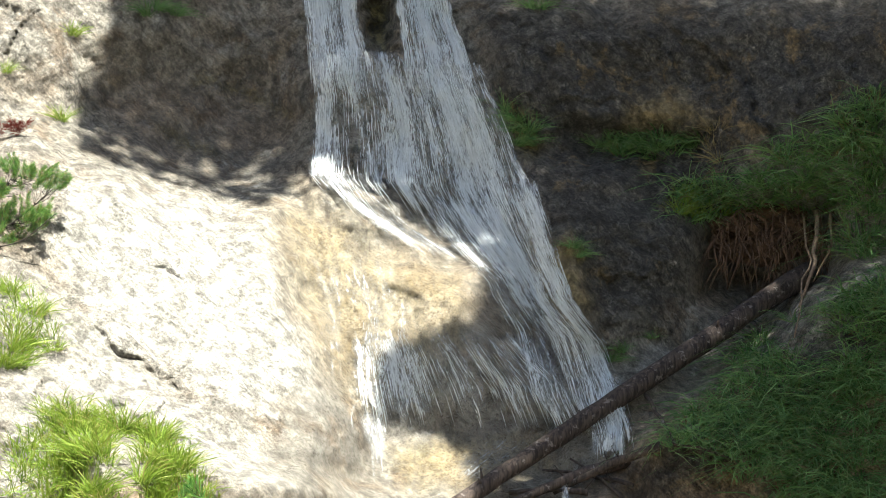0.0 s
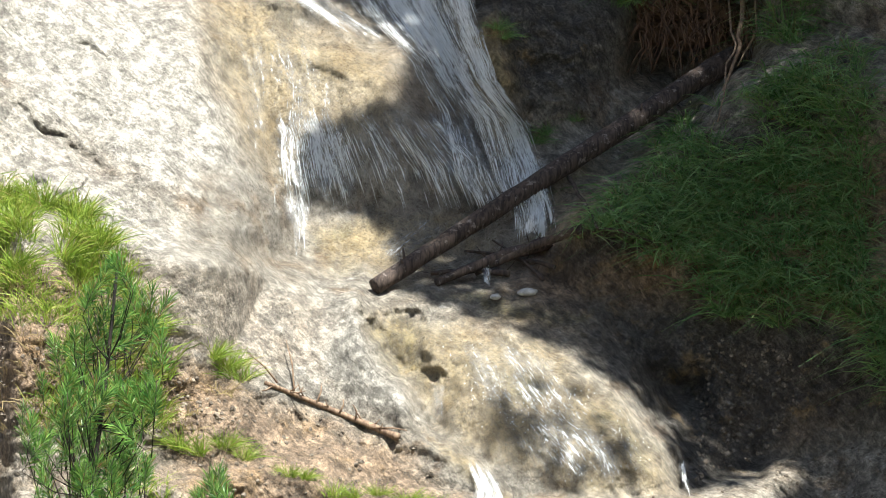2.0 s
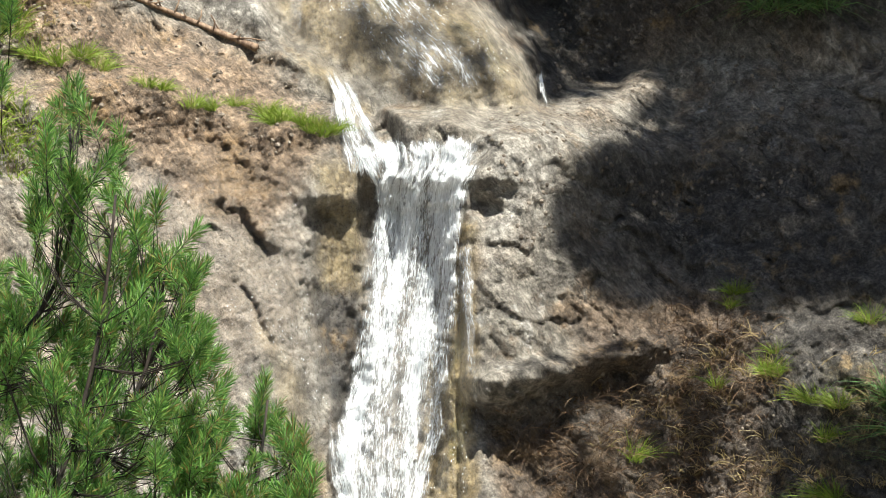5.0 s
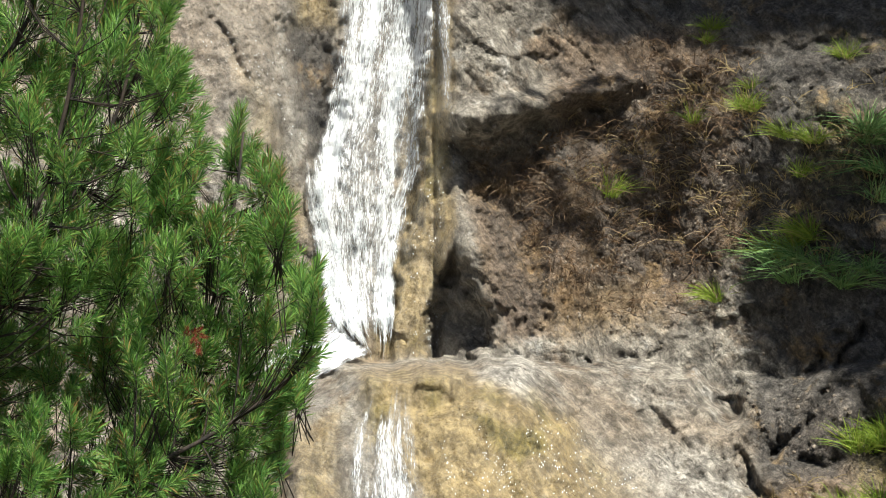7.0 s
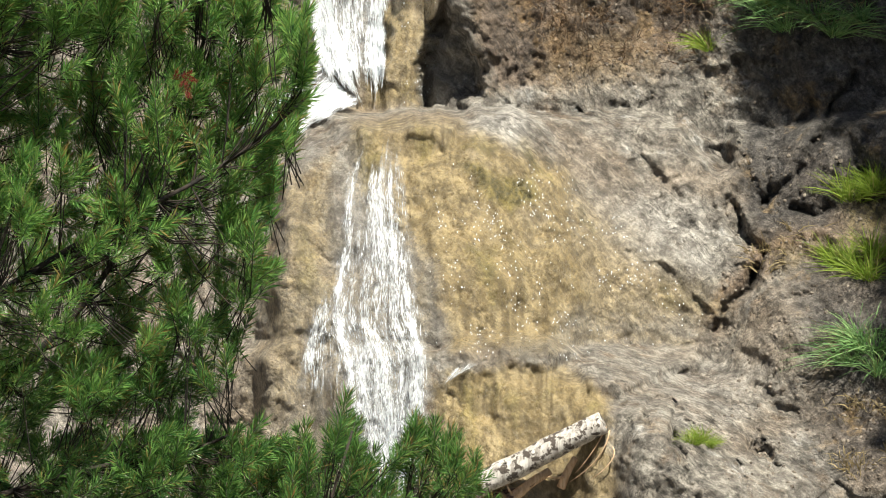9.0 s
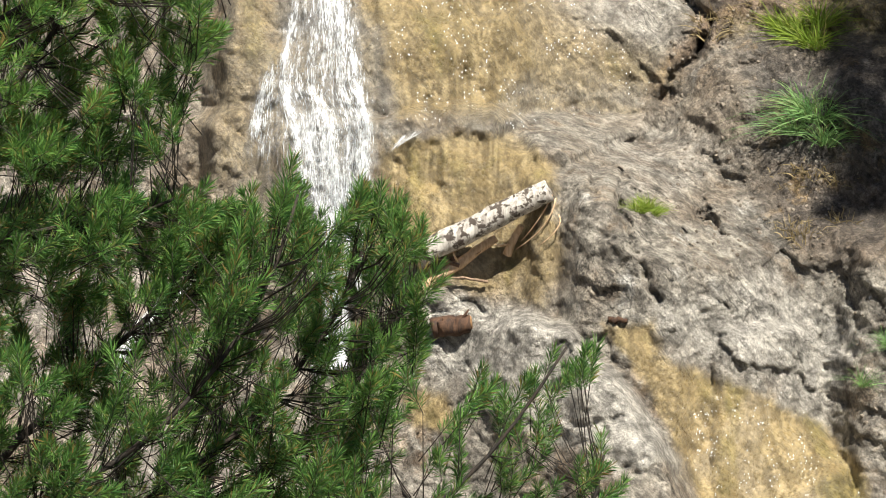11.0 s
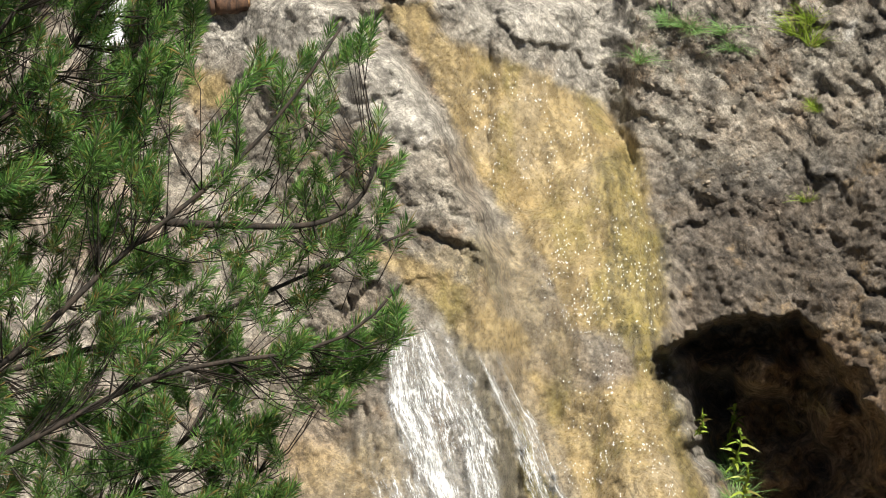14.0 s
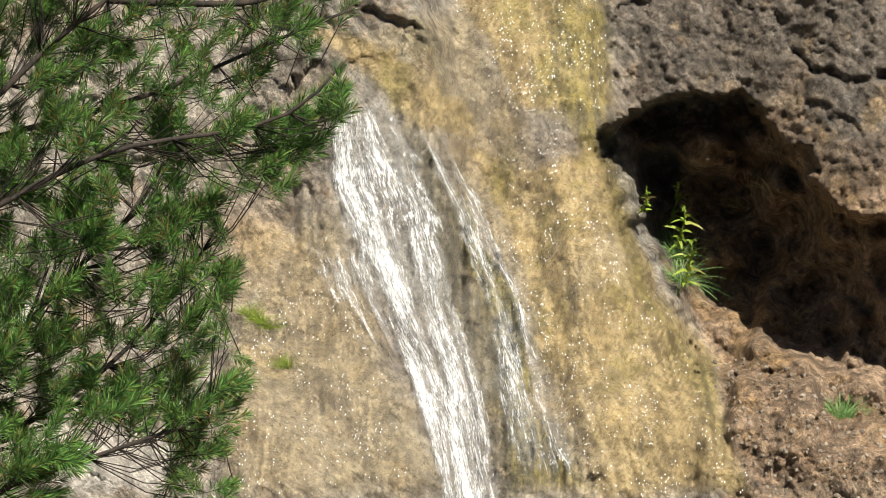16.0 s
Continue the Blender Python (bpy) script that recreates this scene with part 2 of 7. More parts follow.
BROWN_LOG = wood_material("brown log bark", (0.03, 0.016, 0.010), (0.085, 0.042, 0.022))
ROOT = wood_material("bare roots", (0.06, 0.034, 0.022), (0.19, 0.11, 0.07))
EARTH = wood_material("root earth", (0.05, 0.03, 0.02), (0.15, 0.09, 0.055), None, 0, (12, 12, 12), 0.95)
STONE = wood_material("pale stone", (0.34, 0.34, 0.34), (0.62, 0.62, 0.61), None, 0, (10, 10, 10), 0.6)
RED = leaf_material("red dead needles", (0.12, 0.015, 0.01), (0.20, 0.03, 0.018), None, 0.7)

# ---- the shape of the face ----
RNG = np.random.default_rng(7)
PERM = RNG.permutation(512)
GRAD = np.stack([np.cos(np.arange(512) * 2.39996), np.sin(np.arange(512) * 2.39996)], 1)


def perlin(x, y):
    xi, yi = np.floor(x).astype(int), np.floor(y).astype(int)
    fx, fy = x - xi, y - yi
    u, v = fx * fx * fx * (fx * (6 * fx - 15) + 10), fy * fy * fy * (fy * (6 * fy - 15) + 10)

    def corner(dx, dy):
        g = GRAD[PERM[(PERM[(xi + dx) % 512] + yi + dy) % 512]]
        return g[..., 0] * (fx - dx) + g[..., 1] * (fy - dy)
    a = corner(0, 0) * (1 - u) + corner(1, 0) * u
    b = corner(0, 1) * (1 - u) + corner(1, 1) * u
    return (a * (1 - v) + b * v) * 1.5


def fbm(x, y, octaves=4, gain=0.5):
    s, amp = 0, 1.0
    for i in range(octaves):
        s = s + amp * perlin(x * 2 ** i + 17.3 * i, y * 2 ** i + 5.1 * i)
        amp *= gain
    return s


def ridged(x, y, octaves=4, gain=0.5):
    s, amp = 0, 1.0
    for i in range(octaves):
        s = s + amp * (1 - 2 * np.abs(perlin(x * 2 ** i + 31.7 * i, y * 2 ** i + 11.9 * i)))
        amp *= gain
    return s


def smooth(a, b, x):
    t = np.clip((x - a) / (b - a), 0, 1)
    return t * t * (3 - 2 * t)


def gap_to(x, z, pts, closed):
    """Distance to a line of points, and whether each place lies inside it when closed."""
    d = np.full(x.shape, 1e9)
    inside = np.zeros(x.shape, bool)
    n = len(pts)
    for i in range(n if closed else n - 1):
        (ax, az), (bx, bz) = pts[i], pts[(i + 1) % n]
        ex, ez = bx - ax, bz - az
        t = np.clip(((x - ax) * ex + (z - az) * ez) / (ex * ex + ez * ez + 1e-9), 0, 1)
        d = np.minimum(d, np.hypot(x - ax - t * ex, z - az - t * ez))
        if closed:
            hit = ((az > z) != (bz > z)) & (x < ex * (z - az) / (ez if abs(ez) > 1e-9 else 1e-9) + ax)
            inside ^= hit
    return d, inside


def zone(x, z, pts, soft):
    out = np.zeros(x.shape)
    p = np.array(pts)
    near = (x > p[:, 0].min() - soft) & (x < p[:, 0].max() + soft) & (z > p[:, 1].min() - soft) & (z < p[:, 1].max() + soft)
    if near.any():
        d, inside = gap_to(x[near], z[near], pts, True)
        out[near] = smooth(-soft, soft, np.where(inside, d, -d))
    return out


def groove(x, z, pts, width):
    out = np.zeros(x.shape)
    p, w = np.array(pts), 3 * width
    near = (x > p[:, 0].min() - w) & (x < p[:, 0].max() + w) & (z > p[:, 1].min() - w) & (z < p[:, 1].max() + w)
    if near.any():
        d, _ = gap_to(x[near], z[near], pts, False)
        out[near] = np.exp(-(d / width) ** 2)
    return out


LEDGES_Z = (-30, -12.5, -9.0, -6.05, -5.9, -4.2, -4.0, -2.1, -1.95, 2.15, 2.6, 4.3, 4.55, 5.2, 7.4, 8.4, 9.2, 12, 30)
LEDGES_R = (20, 26.0, 27.4, 28.5, 29.0, 29.5, 30.3, 31.2, 32.0, 32.7, 33.6, 34.8, 35.3, 36.2, 38.0, 38.7, 39.6, 42, 60)
COURSE_Z = (-12.5, -9, -6, -4, -2, 2.3, 4.3, 5, 9)
COURSE_X = (6.3, 5.5, 4.5, 2.0, 1.6, 1.7, 1.0, 0.8, -0.3)

# which way the water and the bedding run: place, direction, reach
RUNS = (
    (4.86, -6.28, 0.8, -0.6, 0.5),
    (5.4, -7.13, 0.58, -0.82, 0.6),
    (6.0, -7.7, 0.41, -0.91, 0.6),
    (6.42, -7.83, 0.12, -0.99, 0.4),
    (6.12, -8.86, 0.32, -0.95, 0.6),
    (6.63, -10.1, 0.42, -0.91, 0.6),
    (7.31, -11.46, 0.49, -0.87, 0.6),
    (4.58, -10.14, 0.45, -0.89, 0.6),
    (5.21, -10.14, 0.35, -0.94, 0.5),
    (5.71, -11.25, 0.26, -0.97, 0.5),
    (5.03, -8.63, 0.77, -0.64, 0.4),
    (4.03, -6.64, 0.75, -0.66, 0.6),
    (4.85, -7.93, 0.8, -0.6, 0.5),
    (2.52, -3.24, 0.41, -0.91, 0.6),
    (4.01, -2.9, 0.86, -0.51, 0.7),
    (4.34, -3.65, 0.78, -0.63, 0.6),
    (1.25, 3.42, 0.25, -0.97, 0.6),
    (2.28, 3.37, 0.62, -0.79, 0.6),
    (-0.2, 6.89, 0.82, -0.57, 0.5),
    (0.95, 6.04, 0.69, -0.72, 0.5),
    (-2.35, 6.41, 0.65, -0.76, 1.0),
    (-1.07, 6.04, 0.2, -0.98, 0.5),
)

# forms: outline, softness of the edge, how far it stands back (+) or out (-) in metres
FORMS = (
    # the upper bulge and its lower wall
    (((-1.61, 7.07), (-1.15, 7.3), (-0.43, 6.92), (0.39, 6.57), (0.44, 6.22), (0.23, 5.92), (-1.14, 6.02), (-1.45, 6.52)), 0.55, -0.75),
    (((-1.14, 6.12), (0.39, 6.12), (1.4, 5.42), (1.55, 5.11), (-0.93, 5.17)), 0.25, -0.25),
    (((-0.75, 8.93), (-0.44, 8.93), (-0.49, 8.5), (-0.69, 8.53)), 0.08, 0.45),
    (((-1.23, 7.42), (-0.43, 7.08), (-0.74, 6.82), (-1.2, 7.17)), 0.2, -0.25),
    # the pale slab beside it, and the shaded hollow above
    (((-3.72, 7.68), (-2.48, 7.23), (-1.51, 6.99), (-1.35, 6.22), (-0.99, 5.62), (-0.83, 5.12), (-1.13, 4.42), (-2.43, 3.66), (-4.91, 3.63), (-5.02, 7.2)), 0.30, -0.8),
    (((-3.27, 8.34), (-1.32, 8.57), (-1.23, 7.42), (-2.48, 7.26), (-3.26, 7.49)), 0.35, 0.35),
    # upper cliff on the far side
    (((0.24, 8.93), (9.19, 8.6), (9.14, 7.73), (2.86, 7.6), (1.27, 7.67), (0.5, 8.08)), 0.3, -0.5),
    (((1.11, 7.77), (2.4, 7.76), (2.34, 7.46), (1.27, 7.47)), 0.12, 0.3),
    (((0.8, 7.48), (2.14, 7.56), (2.28, 6.81), (2.02, 6.11), (1.41, 5.92), (1.1, 6.12), (0.8, 6.92)), 0.25, -0.35),
    (((0.75, 6.82), (1.16, 6.92), (1.36, 6.22), (1.25, 5.82), (0.9, 6.27)), 0.10, -0.25),
    (((2.61, 7.01), (3.63, 7.11), (3.47, 6.36), (2.86, 6.11), (2.41, 6.31)), 0.2, 0.9),
    # grass bank
    (((1.85, 4.96), (2.56, 5.46), (3.58, 6.46), (9.6, 6.46), (9.51, 3.7), (3.16, 4.11), (2.56, 4.46)), 0.35, -1.1),
    # second bulge
    (((-0.08, 4.3), (1.19, 4.09), (1.64, 3.99), (2.4, 3.42), (2.78, 2.77), (2.76, 2.52), (2.01, 2.52), (0.79, 3.01), (0.39, 3.41), (0.08, 3.91)), 0.40, -0.60),
    (((-0.03, 4.18), (0.53, 4.19), (0.59, 3.66), (0.28, 3.66), (0.08, 3.91)), 0.10, 0.26),
    (((0.38, 3.61), (0.79, 3.66), (0.69, 3.11), (0.49, 3.21)), 0.14, 0.22),
    (((2.55, 3.67), (3.06, 3.67), (3.03, 3.12), (2.86, 2.97), (2.78, 2.67), (2.76, 3.12)), 0.18, 0.42),
    # bank of grey slab and brown rock beside the second bulge
    (((-2.15, 4.87), (-0.53, 4.55), (-0.08, 4.35), (0.08, 3.86), (0.44, 3.31), (1.1, 2.81), (1.3, 2.31), (0.4, 2.3), (-0.76, 2.64), (-3.14, 2.16), (-3.2, 5.04)), 0.15, -0.55),
    (((-0.76, 2.79), (0.09, 2.5), (1.05, 2.31), (1.3, 2.11), (0.85, 1.81), (0.81, 0.9), (0.43, -1.18), (-2.83, -1.2), (-2.9, 2.46)), 0.30, -0.5),
    (((-0.49, 2.95), (0.09, 3), (0.8, 2.76), (1.05, 2.51), (0.4, 2.5), (-0.41, 2.7)), 0.12, -0.12),
    # saddle and the big shaded slope in front of the pit
    (((1.5, 2.59), (2.11, 2.49), (2.41, 2.44), (3.51, 2.75), (4.11, 3.12), (10.46, 3.45), (10.44, 2.48), (10.39, -0.36), (2.62, -0.43), (2.26, 0.82), (2.11, 1.82), (2.31, 2.27), (1.6, 2.31)), 0.16, -0.65),
    (((3.36, 2.47), (10.45, 3.26), (10.39, -0.12), (3.37, -0.17)), 0.5, -0.6),
    (((2.21, 1.82), (2.56, 1.87), (2.61, 1.62), (2.31, 1.47)), 0.12, 0.22),
    # the channel of the long fall
    (((0.79, 1.65), (1.26, 1.71), (1.28, -0.5), (1, 0.05), (0.87, 0.5)), 0.12, 0.28),
    (((1.26, 1.91), (2.06, 1.91), (2.03, -0.09), (1.79, -1.5), (1.28, -1.6), (1.03, -0.8), (1.22, 1)), 0.09, 0.30),
    (((1.94, 1.56), (2.27, 1.56), (2.31, -0.59), (2.18, -1.1), (2.11, -2), (1.74, -2), (1.88, -0.8)), 0.07, -0.15),
    # niche, and ledge with its dark underside
    (((2.1, -2.03), (2.18, -1.22), (2.28, -1.06), (2.44, -1.31), (2.6, -1.61), (2.6, -1.88), (2.44, -2.03)), 0.07, 0.5),
    (((2.28, -0.09), (3.28, 0.14), (3.73, 0.05), (3.33, -0.31), (3.24, -0.81), (2.99, -1.21), (2.69, -0.91), (2.43, -0.56)), 0.25, 0.38),
    (((2.94, -1.21), (3.79, -0.45), (4.79, -0.45), (5.05, -1.8), (3.29, -1.81), (2.69, -1.76)), 0.35, -0.35),
    # dome under the pool
    (((1.42, -2.07), (2.42, -2.06), (2.92, -1.93), (4.43, -2.12), (4.81, -2.62), (4.99, -3.32), (4.65, -4.02), (3.24, -4.14), (2.23, -4.19), (0.72, -4.19), (0.82, -2.54)), 0.16, -0.55),
    (((1.62, -2.29), (2.93, -2.28), (4.19, -2.73), (4.44, -3.42), (3.19, -3.89), (1.93, -3.84)), 0.5, -0.5),
    (((2.37, -2.44), (3.08, -2.56), (3.13, -2.73), (2.88, -2.89), (2.63, -2.79)), 0.06, 0.03),
    (((1.47, -2.04), (2.47, -2.01), (2.42, -2.19), (1.52, -2.22)), 0.03, -0.22),
    # blocks beyond the crack
    (((4.83, -2.07), (11.19, -1.88), (11.23, -3.28), (5.59, -3.16), (5.09, -3.37), (4.78, -2.67)), 0.10, -0.45),
    (((5.09, -3.42), (11.22, -3.04), (11.3, -5.69), (3.6, -5.83), (3.84, -4.43), (4.7, -4.07)), 0.5, -0.9),
    
    (((3.39, -4.13), (4.6, -4.05), (4.6, -4.22), (4, -4.48), (3.59, -4.48)), 0.06, -0.25),
    (((2.28, -4.34), (2.88, -4.29), (3.19, -4.24), (3.64, -4.43), (3.8, -4.73), (3.29, -5.19), (2.28, -5.29)), 0.12, -0.35),
    (((2.38, -4.44), (2.73, -4.39), (2.78, -4.74), (2.38, -4.74)), 0.08, 0.06),
    (((2.91, -4.36), (3.19, -4.29), (3.19, -4.54), (2.96, -4.59)), 0.08, 0.06),
    (((0.96, -3.99), (1.47, -3.94), (1.47, -4.24), (1.06, -4.24)), 0.12, 0.10),
    # pale shelf and the ochre chute
    (((2.58, -5.71), (3.4, -5.8), (3.96, -5.99), (4.48, -6.58), (4.96, -7.32), (5.51, -8.8), (2.16, -9.85), (1.63, -7.87), (2.13, -6.16)), 0.14, -0.55),
    (((3.81, -5.99), (4.37, -6.13), (4.74, -6.68), (4.97, -7.48), (5.4, -8.27), (5.09, -8.38), (4.51, -7.69), (4.03, -6.89)), 0.18, -0.35),
    (((4.63, -6.13), (5.04, -6.32), (6.34, -6.89), (6.65, -7.23), (7.61, -11.85), (6.14, -11.91), (5.01, -7.27)), 0.25, -0.15),
    (((6.17, -7.44), (6.45, -7.11), (6.71, -7.27), (6.92, -8.92), (8.03, -11.82), (6.72, -11.89), (6.09, -8.86), (6.27, -8.04)), 0.30, -0.25),
    (((3.79, -4.89), (4.74, -4.52), (6.17, -4.94), (12.08, -5.52), (12.14, -6.49), (6.47, -6.73), (4.78, -6.17), (3.96, -5.74)), 0.30, -0.3),
    (((6.43, -5.18), (7.13, -5.01), (13.12, -5.12), (13.25, -6.86), (7.71, -6.74), (6.57, -6.38)), 0.28, -0.40),
    (((6.57, -6.13), (6.92, -6.07), (7.29, -6.5), (6.94, -6.62)), 0.06, -0.2),
    # the cave and the rocks at its foot
    (((6.81, -9.02), (7.06, -8.86), (7.52, -8.67), (8.08, -8.62), (8.41, -8.98), (8.96, -9.66), (14.72, -10.01), (14.82, -10.88), (8.95, -11.45), (8.9, -11.15), (8.27, -11.1), (7.8, -11.15), (7.52, -10.6), (7.1, -9.99), (6.92, -9.44)), 0.05, 1.15),
    (((7.18, -9.28), (7.53, -9.04), (8.05, -9.07), (8.6, -9.77), (9.54, -10.72), (13.29, -10.64), (13.34, -11.13), (9.57, -11.32), (9.03, -10.8), (8.12, -10.65), (7.69, -10.41), (7.3, -9.93)), 0.22, 0.5),
    (((8.17, -11.04), (8.29, -10.83), (8.87, -10.85), (8.99, -11.25), (8.92, -11.76), (8.45, -11.83), (8.14, -11.6)), 0.09, -0.35),
    (((7.85, -11.61), (8.18, -11.82), (8.56, -11.97), (9.02, -11.7), (9.59, -11.69), (13.87, -11.37), (14.07, -13.29), (8.6, -13.76), (8.09, -12.15)), 0.14, -0.35),
    (((5.55, -9.58), (5.73, -10.02), (6.15, -10.67), (6.23, -11.32), (6.03, -11.4), (5.9, -10.67), (5.63, -10.18)), 0.05, -0.14),
    (((8.54, -9.09), (8.77, -9.04), (8.84, -9.26), (8.69, -9.33)), 0.025, 0.3),
    (((8.2, -7.89), (14.45, -7.42), (14.69, -9.72), (8.79, -9.27)), 0.15, -0.35),
    # wet wall under the pine
    (((3.37, -9.75), (4.2, -9.65), (4.53, -10.5), (5.29, -11.39), (5.52, -12.3), (3.37, -12.32)), 0.2, -0.35),
    (((5.36, -9.68), (5.79, -10.08), (6.12, -10.67), (6.19, -11.37), (6.03, -11.32), (5.75, -10.58)), 0.09, 0.12),
)

SMOOTH_SLAB = ((-3.72, 7.6), (-2.48, 7.2), (-1.5, 7.0), (-1.35, 6.22), (-0.99, 5.62), (-0.85, 5.0), (-1.9, 4.9), (-3.6, 6.2))

HOLLOW = ((-3.27, 8.7), (-1.32, 8.7), (-1.23, 7.42), (-2.48, 7.26), (-3.26, 7.49))

GREY_SLAB = ((-2.0, 5.03), (-0.73, 4.61), (-0.12, 4.41), (0.3, 3.42), (0.4, 3.17), (-0.81, 3.55), (-1.73, 4.19))

# lumps that overhang: outline, softness, how far out
LUMPS = (
    (((7.27, -9.08), (7.73, -8.96), (8.11, -9.15), (8.07, -9.4), (7.7, -9.36)), 0.10, -0.85),
    (((2.28, 0.19), (2.78, 0.34), (3.58, 0.5), (4.03, 0.6), (4.03, 0.45), (3.58, 0.3), (2.98, 0.12), (2.28, -0.06)), 0.10, -0.25),
)

# cracks: line, width, depth
CRACKS = (
    (((-3.35, 6.27), (-3.14, 5.98), (-2.88, 5.78), (-2.62, 5.64), (-2.32, 5.42)), 0.028, 0.12),
    (((-2.6, 6.54), (-2.36, 6.35)), 0.028, 0.07),
    (((0.13, 1.7), (0.33, 1.5), (0.46, 1.3)), 0.028, 0.09),
    (((-0.4, 1.8), (-0.25, 1.57), (0, 1.5)), 0.028, 0.08),
    (((0.14, 1.02), (0.32, 0.8), (0.47, 0.5), (0.62, 0.35)), 0.028, 0.10),
    (((0.19, 1.7), (0.31, 1.5), (0.41, 1.3)), 0.028, 0.08),
    (((5.03, -1.9), (4.82, -2.45), (4.93, -3.05), (5.14, -3.25)), 0.05, 0.20),
    (((5.14, -3.25), (4.97, -3.6), (4.75, -3.95)), 0.035, 0.2),
    (((5.95, -1.69), (5.66, -2.09), (5.46, -2.55), (5.21, -2.8)), 0.04, 0.13),
    (((5.55, -1.95), (5.36, -2.15), (5.16, -2.2)), 0.04, 0.18),
    (((6.06, -2.54), (5.71, -2.84), (5.46, -2.9)), 0.05, 0.2),
    (((5.16, -2.42), (5.24, -2.71), (5.19, -2.87)), 0.028, 0.11),
    (((4.35, -4.83), (4.45, -5.13), (4.61, -5.48), (4.72, -5.77)), 0.028, 0.11),
    (((5, -4.52), (5.11, -4.96), (5.24, -5.16)), 0.028, 0.11),
    (((6.43, -4.98), (6.41, -5.43), (6.48, -5.98)), 0.028, 0.08),
    (((4.97, -4.47), (5.01, -4.87), (5.27, -5.16)), 0.028, 0.11),
    (((4.39, -4.58), (4.35, -4.93)), 0.028, 0.10),
    (((4.62, -7.94), (4.88, -8.03), (5.3, -8.27)), 0.028, 0.08),
    (((5.24, -9.03), (5.46, -9.58), (5.73, -10.08), (6.12, -10.67)), 0.05, 0.05),
    (((8.5, -8.23), (8.69, -8.42), (14.56, -8.52)), 0.028, 0.09),
    (((-0.45, 1.72), (-0.3, 1.57), (-0.05, 1.53)), 0.028, 0.08),
    (((-0, 1.73), (0.25, 1.53), (0.35, 1.43)), 0.028, 0.10),
)

